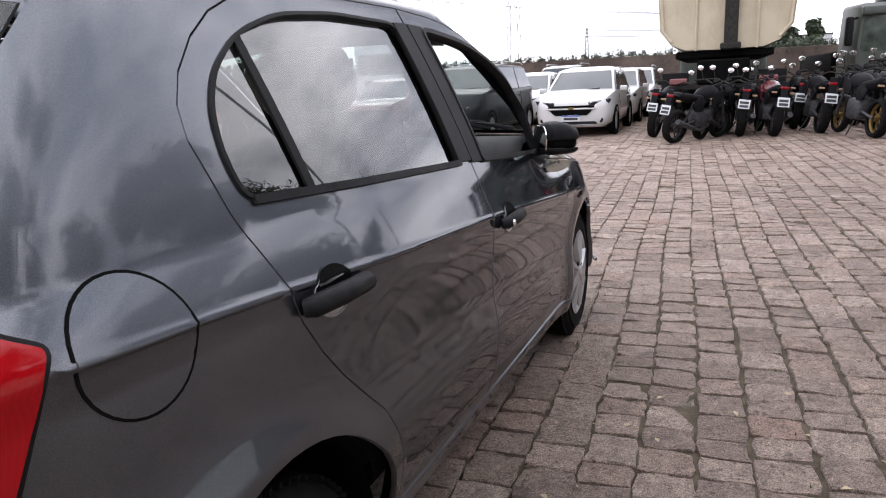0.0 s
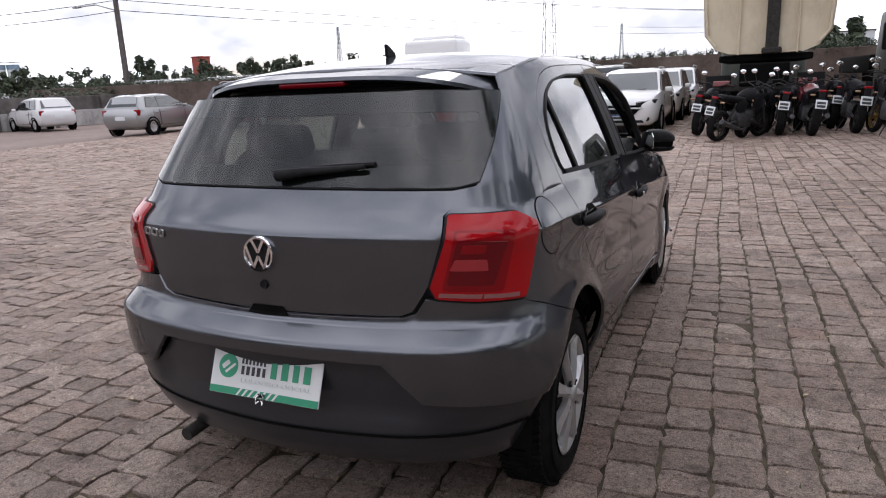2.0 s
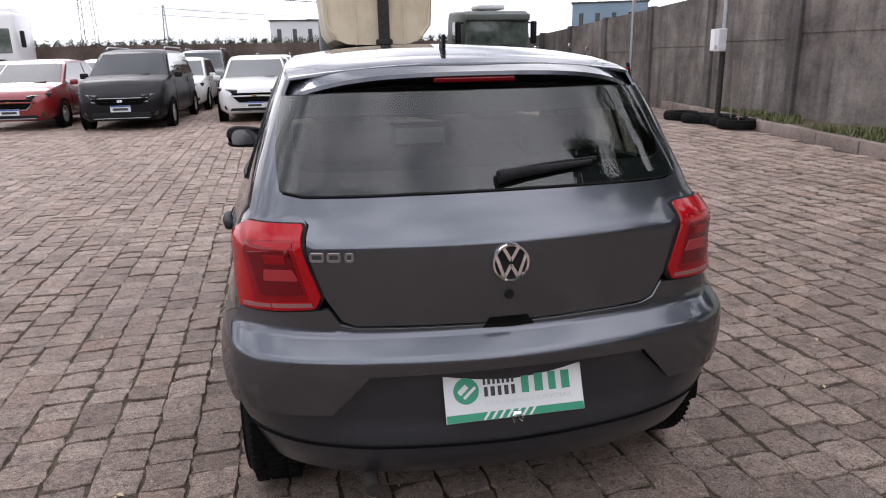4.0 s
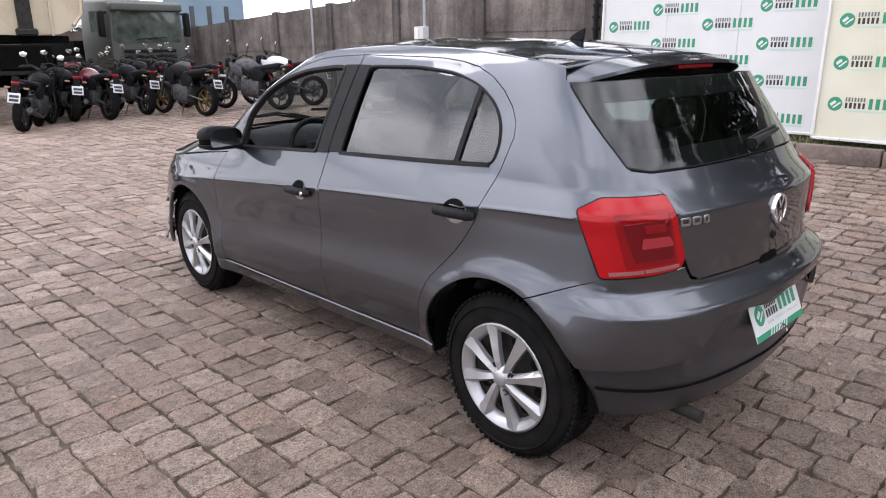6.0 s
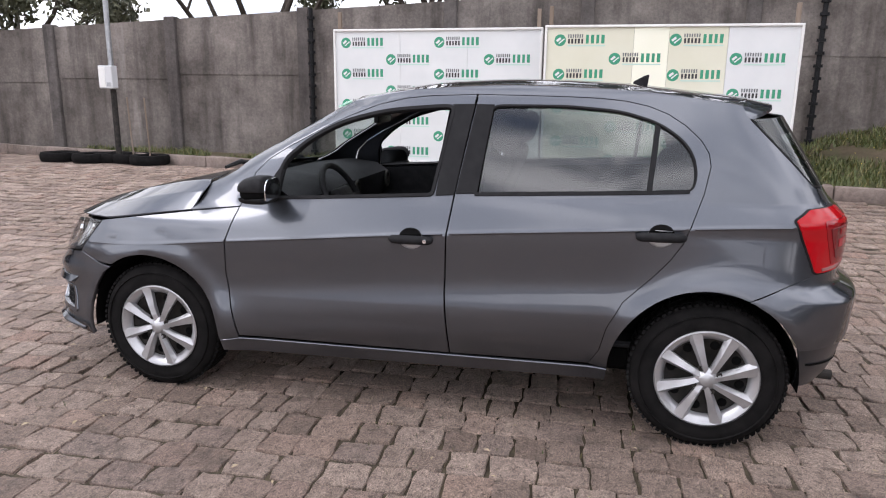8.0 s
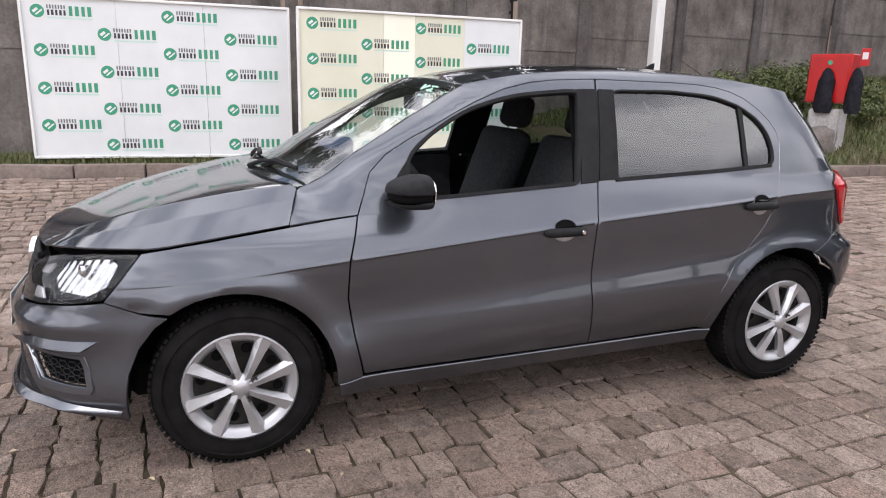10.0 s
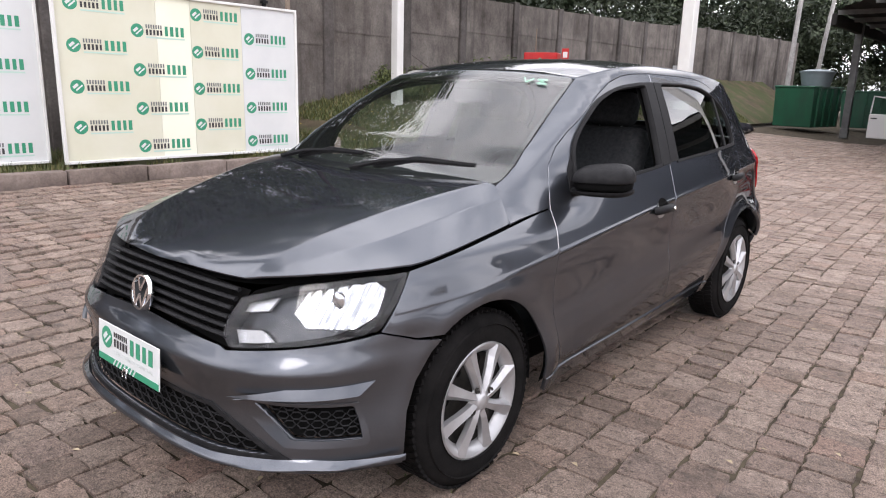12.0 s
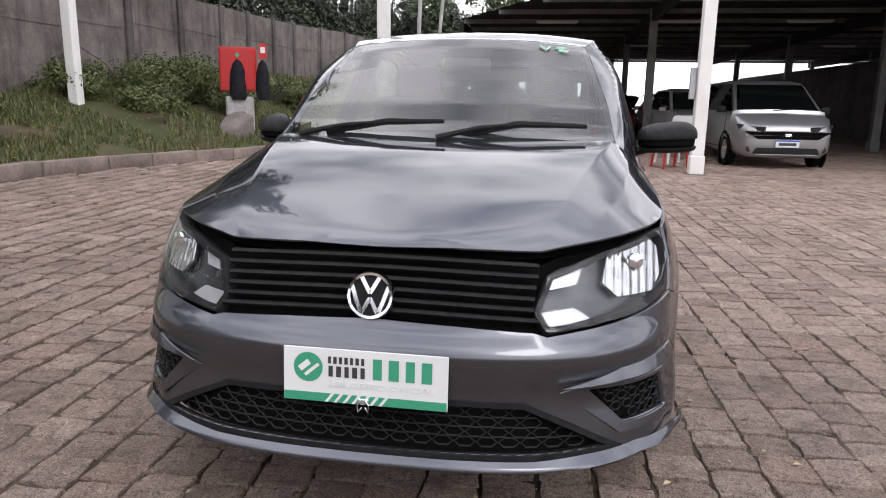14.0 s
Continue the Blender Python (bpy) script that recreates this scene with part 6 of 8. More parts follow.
def build_wall():
    wall = thing("wall_east", "tall stained grey concrete panel wall", "wall", kind="structure")
    r = random.Random(11)
    stops = [27.4 - 2.35 * k for k in range(12)] + [-0.45, -2.7, -5.0, -7.1, -9.0, -11.2, -13.5, -15.4] + [-17.6 - 2.2 * k for k in range(8)]
    for y, y2 in zip(stops, stops[1:]):
        x1, x2 = wall_x(y), wall_x(y2)
        z0 = min(bank_z(x1 - 0.1, y), bank_z(x2 - 0.1, y2)) - 0.3 if y < 14 else -0.1
        t1, t2 = wall_top(y), wall_top(y2)
        mid = z0 + (t1 - z0) * 0.64 + r.uniform(-0.02, 0.02)
        for a, b, off in ((None, mid, 0.0), (mid, None, 0.012)):
            lo1, hi1 = (z0 if a is None else a - 0.004), (t1 if b is None else b)
            lo2, hi2 = (z0 if a is None else a - 0.004), (t2 if b is None else b)
            V = [(x1 - off, y, lo1), (x2 - off, y2, lo2), (x2 - off, y2, hi2), (x1 - off, y, hi1), (x1 + 0.1, y, lo1), (x2 + 0.1, y2, lo2), (x2 + 0.1, y2, hi2), (x1 + 0.1, y, hi1)]
            mesh_object("slab", V, [(3, 2, 1, 0), (4, 5, 6, 7), (0, 1, 5, 4), (2, 3, 7, 6), (0, 4, 7, 3), (1, 2, 6, 5)], M["wall"], wall)
        part("post", box((x1 + 0.01, y, (z0 + t1 + 0.04) / 2), (0.17, 0.20, t1 + 0.04 - z0), 0.015), M["wall_post"], wall)
    # black corrugated conduit with clips
    for yy in (3.75, -3.6):
        c = thing("conduit", "black ribbed conduit fixed to the concrete wall", "conduit")
        x = wall_x(yy) - 0.10
        part("pipe", tube([(x, yy, 0.3), (x, yy, wall_top(yy) + 0.02)], 0.035, 8), M["trim"], c, "", 60)
        for k in range(14):
            z = 0.45 + k * 0.17
            if z < wall_top(yy):
                part("clip", lathe([(0.034, -0.02), (0.062, -0.02), (0.062, 0.02), (0.034, 0.02)], 8, Matrix.Translation((x, yy, z))), M["trim"], c)
    # far wall closing the yard, of earth-stained blocks, with a clipped hedge on top
    tagged(part("wall_north", box((-16, 26.2, 0.95), (47, 0.4, 2.1), 0.02), M["earth_wall"], None, "low brown stained retaining wall"), category="wall", kind="structure")
    blobs = [((x, 26.2, 2.02 + 0.12 * noise.noise((x * 0.6, 0, 0))), 0.34) for x in np.arange(-36, 7, 0.45)]
    tagged(leaves("hedge_top", blobs, 30000, 0.045, M["leaf_dark"], None, 3, "dark clipped hedge along the wall top"), category="hedge", kind="stuff")
    # west side: low grey wall with posts and a hedge behind it
    w = thing("wall_west", "low grey block wall with hedge behind", "wall", kind="structure")
    part("base", box((-31.0, 20.0, 0.40), (0.25, 60, 0.82), 0.02), M["grey_concrete"], w)
    part("upper", box((-31.2, 20.0, 1.15), (0.15, 60, 0.75), 0.02), M["wall_post"], w)
    for k in range(20):
        part("post", box((-30.95, -9 + 3.0 * k, 0.8), (0.2, 0.2, 1.6), 0.02), M["wall_post"], w)
    blobs = [((-32.6 + 0.3 * noise.noise((0, y * 0.3, 1)), y, 1.35), 0.8) for y in np.arange(14, 60, 0.8)]
    tagged(leaves("hedge", blobs, 14000, 0.10, M["leaf_dark"], None, 5, "long dark green hedge"), category="hedge", kind="stuff")


build_wall()
build_kerb()
build_bank()


# ---- printed advertising boards ----
def logo_meshes():
    """One printed mark with its words, as meshes shared by all copies (0.62 m wide, centred)."""
    out = []
    c = thing("mould", "mould", "mould")
    logo_disc(c, Matrix.Translation((-0.235, 0, 0)), 0.072)
    word_bars("lettering", 7, 0.20, 0.042, Matrix.Translation((-0.145, 0.030, 0.001)), M["grey_dark"], c)
    word_bars("lettering", 5, 0.205, 0.058, Matrix.Translation((-0.145, -0.040, 0.001)), M["dark_print"], c)
    word_bars("lettering", 4, 0.255, 0.105, Matrix.Translation((0.070, -0.040, 0.001)), M["green"], c)
    part("small_line", box((0.09, -0.066, 0.0012), (0.46, 0.016, 0.001)), M["pale_green"], c)
    return c


def build_boards():
    mould = logo_meshes()
    boards = (((6.02, 2.99), (5.93, 0.10), M["white"], 0), ((5.68, 0.0), (5.68, -2.97), M["cream"], 1))
    for (ax, ay), (bx, by), sheet, two in boards:
        a, b = Vector((ax, ay, 0)), Vector((bx, by, 0))
        L, H, zb = (b - a).length, 1.77, 0.44
        d = (b - a).normalized()
        # local x along the board, local y up, local z towards the yard
        m = Matrix(((d.x, 0, d.y, ax), (d.y, 0, -d.x, ay), (0, 1, 0, zb), (0, 0, 0, 1)))
        t = thing("billboard", "white board printed with rows of green and black marks" if not two else "board with sun-faded cream and white printed sheets", "billboard", m, "billboards by the wall")
        cuts = [(0, 0.33 * L), (0.33 * L, 0.66 * L), (0.66 * L, L)] if not two else [(0, 0.36 * L), (0.36 * L, 0.50 * L), (0.50 * L, 0.73 * L), (0.73 * L, L)]
        mats = [M["white"]] * 3 if not two else [M["cream"], M["cream_pale"], M["cream"], M["white"]]
        for (u0, u1), mt in zip(cuts, mats):
            part("sheet", box(((u0 + u1) / 2, H / 2, -0.012), (u1 - u0 - 0.003, H, 0.024), 0.002), mt, t)
        for u0, v0, su, sv in ((L / 2, H + 0.012, L + 0.05, 0.03), (L / 2, -0.012, L + 0.05, 0.03), (-0.012, H / 2, 0.03, H), (L + 0.012, H / 2, 0.03, H)):
            part("frame_bar", box((u0, v0, 0.0), (su, sv, 0.05), 0.004), M["white_post"], t)
        for u in (0.04, L - 0.04):
            part("post", box((u, 0.55, -0.075), (0.05, H + 1.2, 0.05), 0.004), M["wood"], t)
        for c, u in enumerate((0.135, 0.365, 0.605, 0.845)):
            for k in range(4):
                v = H - 0.155 - 0.42 * k - (0.225 if c % 2 else 0)
                if v < 0.1:
                    continue
                for o in mould.children_recursive:
                    q = o.copy()
                    scene.collection.objects.link(q)
                    q.parent = t
                    q.matrix_basis = Matrix.Translation((u * L, v, 0.001))
    for o in list(mould.children_recursive) + [mould]:
        bpy.data.objects.remove(o)


M["grey_dark"] = nodes_of("grey_lettering", 0.5, 0, (0.14, 0.15, 0.15))[0]
M["cream_pale"] = speckled("pale_cream_sheet", (0.76, 0.76, 0.62), (0.82, 0.82, 0.70), 1.2, 0.5)
build_boards()


# ---- poles, tyres, cabinet and planting along the wall ----
def build_edge():
    # galvanised pole with a meter box, old tyres used as pole feet
    z = ground_z(5.95, 6.75)
    p = thing("utility_pole", "slim galvanised pole with a pale grey meter box", "pole", Matrix.Translation((6.05, 6.70, z)))
    part("shaft", tube([(0, 0, 0), (0, 0, 1.15)], 0.045, 12), M["steel"], p, "rusty dark lower shaft", 60)
    part("upper_shaft", tube([(0, 0, 1.15), (0.0, 0.0, 6.5)], 0.038, 12), M["galv"], p, "", 60)
    bx = part("meter_box", box((-0.09, 0.0, 1.33), (0.14, 0.24, 0.34), 0.01), M["far_white"], p, "pale grey meter box")
    part("box_door", box((-0.163, 0.05, 1.33), (0.006, 0.11, 0.30), 0.002), M["white_post"], bx)
    part("vent", box((-0.163, -0.06, 1.22), (0.006, 0.07, 0.06), 0.002), M["galv"], bx)
    prof = [(0.17, -0.055), (0.22, -0.075), (0.28, -0.07), (0.30, -0.03), (0.30, 0.03), (0.28, 0.07), (0.22, 0.075), (0.17, 0.055)]
    for x, y, stick in ((6.05, 7.80, 0), (6.05, 7.20, 0), (6.22, 6.93, 0), (6.18, 6.55, 1), (6.05, 6.15, 1)):
        t = thing("old_tyre", "old flat black tyre lying on the paving" if not stick else "old black tyre with a rusty rod standing in it", "tyre", Matrix.Translation((x, y, ground_z(x, y) + 0.078)), "old tyres by the kerb")
        part("casing", lathe(prof, 28), M["rubber"], t, "", 40)
        if stick:
            part("rod", tube([(0.02, 0, -0.07), (0.0, 0.02, 0.95)], 0.012, 6), M["wood"], t, "thin rusty rod")
    # camera pole
    p = thing("camera_pole", "slim steel pole with two small surveillance cameras", "pole", Matrix.Translation((6.75, 11.3, 0.25)))
    part("shaft", tube([(0, 0, -0.2), (0, 0, 4.2)], 0.035, 8), M["galv"], p, "", 60)
    for zc, q in ((3.05, 0.14), (2.80, 0.10)):
        part("camera", box((0, -0.16, zc), (0.06, 0.20, 0.07), 0.015), M["white_post"], p, "small white surveillance camera")
        part("arm", tube([(0, 0, zc), (0, -0.1, zc)], 0.012, 6), M["galv"], p)
    # white post on the bank
    x, y = 6.70, -5.95
    p = thing("white_post", "square white-painted post standing in the grass bank", "post", Matrix.Translation((x, y, bank_z(x, y) - 0.1)))
    part("shaft", box((0, 0, 2.6), (0.16, 0.16, 5.2), 0.012), M["white_post"], p)
    # cabinet on a short stand, jackets hung on it
    x, y = 5.18, -8.2
    zb = bank_z(x, y) - 0.08
    c = thing("hose_cabinet", "red enamel cabinet on a stand, dark jackets hung on it", "cabinet", Matrix.Translation((x, y, zb)) @ Matrix.Rotation(radians(20), 4, "Z"))
    part("stand", box((0, 0, 0.15), (0.45, 0.40, 0.9), 0.03), M["grey_concrete"], c)
    body = part("body", box((0, 0, 1.06), (0.62, 0.34, 0.74), 0.015), M["red_box"], c)
    part("door", box((0, 0.175, 1.06), (0.56, 0.012, 0.68), 0.006), M["red_box"], body)
    part("emblem", lathe([(0, 0.002), (0.035, 0.002), (0.035, 0)], 16, Matrix.Translation((0, 0.183, 1.30)) @ Matrix.Rotation(-math.pi / 2, 4, "X")), M["green"], body)
    part("sign", box((-0.42, 0.0, 1.38), (0.13, 0.01, 0.26), 0.004), M["red_box"], c, "small red and white sign")
    part("sign_panel", box((-0.42, 0.008, 1.40), (0.08, 0.008, 0.10), 0.002), M["white"], c)
    part("rod", tube([(0.12, 0.05, 1.4), (0.12, 0.05, 1.85)], 0.010, 6), M["wood"], c)
    for px, sc, a in ((0.0, 1.0, 0.0), (-0.42, 0.85, 0.3)):
        bm = bmesh.new()
        secs = []
        for zz, w, dd in ((1.22, 0.02, 0.02), (1.16, 0.07, 0.05), (1.02, 0.115, 0.07), (0.80, 0.125, 0.075), (0.62, 0.13, 0.07), (0.54, 0.10, 0.05)):
            secs.append([bm.verts.new((px + w * sc * math.cos(t) * (1 + 0.18 * math.sin(5 * t + zz * 9)), 0.23 + dd * math.sin(t) * (1 + 0.15 * math.cos(4 * t)), zz)) for t in np.linspace(0, 2 * math.pi, 16, endpoint=False)])
        for q, s in zip(secs, secs[1:]):
            for k in range(16):
                bm.faces.new((q[k], q[(k + 1) % 16], s[(k + 1) % 16], s[k]))
        part("jacket", bm, M["jacket"], c, "dark hanging jacket", 70)
    r = random.Random(2)
    bm = bmesh.new()
    bmesh.ops.create_icosphere(bm, subdivisions=3, radius=1)
    for v in bm.verts:
        v.co = Vector([math.copysign(abs(q) ** 0.55, q) * e for q, e in zip(v.co, (0.20, 0.42, 0.26))]) * (1 + 0.16 * noise.noise(v.co * 1.7))
    t = part("boulder", bm, M["boulder"], None, "", 60)
    t.matrix_basis = Matrix.Translation((5.10, -7.85, bank_z(5.10, -7.85) + 0.0)) @ Matrix.Rotation(radians(-18), 4, "X")
    tagged(t, "rough grey stone block set in the bank", "boulder")
    for (x, y), rad, n, sd in (((6.9, -7.6), 0.95, 5200, 31), ((6.6, -8.6), 0.85, 4600, 32), ((6.1, -7.0), 0.62, 3000, 33), ((6.9, -9.7), 0.85, 4200, 34), ((6.2, -10.0), 0.7, 3200, 35), ((7.1, -6.5), 0.62, 2800, 36), ((5.9, -11.6), 0.8, 3400, 37), ((6.3, -12.8), 0.9, 3600, 38), ((6.0, -8.9), 0.6, 2600, 39)):
        z = bank_z(x, y)
        b = thing("shrub", "low tangled green shrub on the grass bank", "shrub", Matrix.Translation((x, y, z)), "shrubs on the bank")
        rr = random.Random(sd)
        blobs = [((rr.uniform(-rad, rad) * 0.8, rr.uniform(-rad, rad), rr.uniform(0.0, rad * 0.45)), rad * rr.uniform(0.28, 0.5)) for _ in range(10)]
        leaves("foliage", blobs, int(n * 2.2), 0.032, M["shrub_leaf"], b, sd)
        bm = bmesh.new()
        for _ in range(6):
            e = Vector((rr.uniform(-rad, rad) * 0.7, rr.uniform(-rad, rad) * 0.7, rad * rr.uniform(0.4, 0.75)))
            add_tube(bm, [(0, 0, -0.05), e * 0.5 + Vector((0, 0, 0.1)), e], [0.016, 0.01, 0.004], 5)
        part("stems", bm, M["bark"], b)
    # trees behind the wall
    for k, (x, y, h, s, m, n, bare, lab) in enumerate((
            (13.5, 15.5, 8.2, 3.6, M["leaf_dry"], 9000, 0.15, "spreading olive-green tree behind the concrete wall"),
            (12.2, 7.3, 7.8, 3.6, M["leaf_dry"], 34000, 0.15, "spreading olive-green tree behind the concrete wall"),
            (12.0, 3.0, 7.2, 3.2, M["leaf_dry"], 9000, 0.25, "half-bare tree with long branches behind the wall"),
            (9.4, -6.0, 10.3, 4.4, M["leaf"], 36000, 0.15, "tall green tree arching over the concrete wall"),
            (10.6, -2.6, 11.3, 4.4, M["leaf"], 36000, 0.12, "tall green tree behind the concrete wall"),
            (10.2, -9.6, 9.6, 4.4, M["leaf_dark"], 12000, 0.6, "half-bare tree with long dead branches behind the wall"),
            (13.2, -19.0, 9.5, 4.2, M["leaf_dark"], 11000, 0.0, "tall dark green tree behind the wall"),
            (13.0, -29.0, 10.5, 4.4, M["leaf_dark"], 11000, 0.0, "tall dark green tree behind the wall"),
            (10.0, -43.0, 10.0, 4.4, M["leaf"], 11000, 0.0, "tall green tree beyond the carport"),
            (4.4, -42.0, 8.0, 3.8, M["leaf"], 9000, 0.0, "green tree beyond the carport"))):
        tree((x, y, 0.6 if y < 0 else 0.2), h, s, 50 + k, m, lab, 0.17, n, bare, 0.075 if n > 20000 else 0.12)


build_edge()
# thick growth behind the wall and round the carport
_r = random.Random(12)
_b = [((wall_x(y) + _r.uniform(1.7, 4.6), y, _r.uniform(2.0, 7.4)), _r.uniform(0.7, 1.5)) for y in np.arange(-7, -40, -0.42) for _ in (0, 1)]
_b += [((_r.uniform(8.4, 11.0), y, _r.uniform(2.4, 7.0)), _r.uniform(0.7, 1.4)) for y in np.arange(0.5, -7, -0.5) for _ in (0, 1)]
_b += [((_r.uniform(2.5, 9.5), _r.uniform(-36.5, -44), _r.uniform(0.8, 6.0)), _r.uniform(0.8, 1.6)) for _ in range(90)]
tagged(leaves("thicket", _b, 130000, 0.12, M["leaf_dark"], None, 15, "dense dark green growth behind the wall"), category="thicket", kind="stuff")


# ---- parked cars ----
def parked_car(label, m, paintm, L=4.0, W=1.70, H=1.48, nose=0.95, hood=0.95, belt=0.92, kind="hatch", bonnet_up=False, door_open=False, plate=True, rear_seen=False, name="parked_car"):
    """A simpler car: nose towards +y, wheels on z = 0."""
    car = thing(name, label, "car", m)
    hw = W / 2
    f, b = L / 2, -L / 2
    roofb = b + (0.35 if kind == "hatch" else 0.16)
    wf, wr = f - nose - 0.10, f - nose - 0.95  # foot and head of the windscreen
    if kind == "van":
        wf, wr = f - 0.62, f - 1.45
    body_st = [(f, 0.30, 0.66, 0.66), (f - 0.03, 0.24, 0.73, 0.78), (f - 0.10, 0.21, 0.79, 0.87), (f - 0.25, 0.20, hood - 0.09, 0.94), (f - 0.6, 0.20, hood - 0.03, 0.985), (wf, 0.20, hood + 0.03, 1.0), (0, 0.19, belt, 1.0), (b + 0.9, 0.20, belt + 0.02, 1.0), (b + 0.4, 0.21, belt + 0.03, 0.985), (b + 0.10, 0.26, belt + 0.02, 0.93), (b, 0.36, belt - 0.10, 0.86)]
    bm = bmesh.new()
    rings = []
    for y, z0, z1, k in body_st:
        w = hw * k
        half = [(0.0, z0), (w * 0.80, z0), (w * 0.965, z0 + 0.10), (w, z0 + (z1 - z0) * 0.45), (w * 0.985, z0 + (z1 - z0) * 0.75), (w * 0.93, z1 - 0.02), (w * 0.80, z1 + 0.005), (0.0, z1 + 0.025)]
        rings.append([bm.verts.new((x, y, z)) for x, z in half] + [bm.verts.new((-x, y, z)) for x, z in half[-2:0:-1]])
    n = len(rings[0])
    for p, q in zip(rings, rings[1:]):
        for k in range(n):
            bm.faces.new((p[k], p[(k + 1) % n], q[(k + 1) % n], q[k]))
    bm.faces.new(rings[0]), bm.faces.new(rings[-1][::-1])
    body = part("body", bm, paintm, car, "", 50)
    # cabin
    bm = bmesh.new()
    cab = [(wf, belt + 0.0, 0.90), (wr + 0.10, H - 0.10, 0.76), (wr - 0.05, H - 0.035, 0.73), (wr - 0.5, H, 0.73), (roofb + 0.3, H - 0.02, 0.72), (roofb, H - 0.07, 0.70), (b + 0.10, belt + 0.03, 0.84)]
    low, top = [], []
    for y, z, k in cab:
        w = hw * k
        top.append([bm.verts.new((-w, y, z - (0.035 if z > belt + 0.2 else 0))), bm.verts.new((-w * 0.7, y, z)), bm.verts.new((w * 0.7, y, z)), bm.verts.new((w, y, z - (0.035 if z > belt + 0.2 else 0)))])
    for p, q in zip(top, top[1:]):
        for k in range(3):
            bm.faces.new((p[k], q[k], q[k + 1], p[k + 1]))
    for side_i, sg in ((0, -1), (3, 1)):
        lows = [bm.verts.new((sg * hw * 0.93, y, belt - 0.02)) for y, z, k in cab]
        for i in range(len(cab) - 1):
            vs = [top[i][side_i], top[i + 1][side_i], lows[i + 1], lows[i]]
            try:
                bm.faces.new(vs)
            except ValueError:
                pass
    part("cabin", bm, paintm, body, "", 40)

    def pane(nm, pts, out=(0, 0, 0)):
        o = Vector(out)
        V = [Vector(p) + o * 0.008 for p in pts] + [Vector(p) - o * 0.012 for p in pts]
        k = len(pts)
        mesh_object(nm, V, [tuple(range(k)), tuple(range(2 * k - 1, k - 1, -1))] + [(i, k + i, k + (i + 1) % k, (i + 1) % k) for i in range(k)], M["car_glass"], body)

    wz = lambda y0, y1, z0, z1, y: z0 + (z1 - z0) * (y - y0) / (y1 - y0)
    zt, zb2 = H - 0.10, belt + 0.035
    yb, yt = wf - 0.05, wr + 0.06
    pane("windscreen", [(-hw * 0.84, yb, belt + 0.03), (hw * 0.84, yb, belt + 0.03), (hw * 0.69, yt + 0.06, H - 0.115), (-hw * 0.69, yt + 0.06, H - 0.115)], (0, 0.6, 0.8))
    pane("rear_window", [(-hw * 0.66, roofb - 0.01, H - 0.12), (hw * 0.66, roofb - 0.01, H - 0.12), (hw * 0.76, b + 0.14, belt + 0.09), (-hw * 0.76, b + 0.14, belt + 0.09)], (0, -0.9, 0.4))
    mid = (wr + roofb) / 2 - 0.05
    for sg in (-1, 1):
        xa, xb = sg * hw * 0.918, sg * hw * 0.775
        pane("side_window", [(xa, wf - 0.16, zb2), (xa, mid + 0.03, zb2), (xb, mid + 0.03, zt), (xb, wr + 0.0, zt)], (sg, 0, 0.4))
        pane("side_window", [(xa, mid - 0.03, zb2), (xa, roofb + 0.10, zb2 + 0.02), (xb, roofb + 0.28, zt), (xb, mid - 0.03, zt)], (sg, 0, 0.4))
        part("mirror", cushion((sg * (hw + 0.07), wf - 0.35, belt + 0.06), (0.17, 0.10, 0.12), 0.03), M["trim"] if kind != "hatch" else paintm, car, "", 40)
        hm = Matrix.Translation((sg * hw * 0.66, f - 0.115, 0.715)) @ Matrix.Rotation(sg * -0.62, 4, "Z") @ Matrix.Rotation(radians(-12), 4, "X")
        hl = part("headlight", prism(rounded([(-0.22, -0.055), (0.20, -0.035), (0.27, 0.085), (0.10, 0.075), (-0.22, 0.02)] if sg > 0 else [(0.22, -0.055), (0.22, 0.02), (-0.10, 0.075), (-0.27, 0.085), (-0.20, -0.035)], 0.015), 0.10, hm @ Matrix.Rotation(math.pi / 2, 4, "X") @ Matrix.Translation((0, 0, -0.06))), M["lamp_dark"], body, "dark-rimmed clear headlight", 30)
        part("reflector", cushion((sg * 0.05, 0.060, 0.010), (0.24, 0.02, 0.08), 0.010, hm), M["lamp_clear"], hl, "", 30)
        part("fog_lamp", lathe([(0, 0.012), (0.045, 0.01), (0.06, 0.0)], 16, Matrix.Translation((sg * hw * 0.72, f - 0.035, 0.36)) @ Matrix.Rotation(-math.pi / 2, 4, "X")), M["lamp_dark"], body, "", 30)
        part("tail_light", cushion((sg * hw * 0.80, b + 0.10, belt - 0.12), (0.20, 0.14, 0.22), 0.03), M["red"], body, "red tail light", 40)
        for y in (f - 0.80, b + 0.66):
            wm = Matrix.Translation((sg * (hw - 0.10), y, 0.30)) @ Matrix.Rotation(sg * math.pi / 2, 4, "Y")
            wh = part("wheel", lathe([(0.16, 0.09), (0.24, 0.098), (0.28, 0.08), (0.302, 0.05), (0.302, -0.06), (0.2, -0.08)], 28, wm), M["rubber"], car, "", 40)
            part("rim", lathe([(0.0, 0.085), (0.05, 0.09), (0.06, 0.075), (0.145, 0.078), (0.165, 0.092), (0.185, 0.094)], 28, wm), M["silver"], wh, "", 40)
            part("arch", lathe([(0.305, 0.06), (0.345, 0.075), (0.345, 0.112), (0.30, 0.112)], 28, wm), M["inner"], body, "", 40)
    gw = hw * (0.62 if kind != "van" else 0.85)
    trap = lambda w0, w1, z0, z1: rounded([(-w0, z0), (w0, z0), (w1, z1), (-w1, z1)], 0.025)
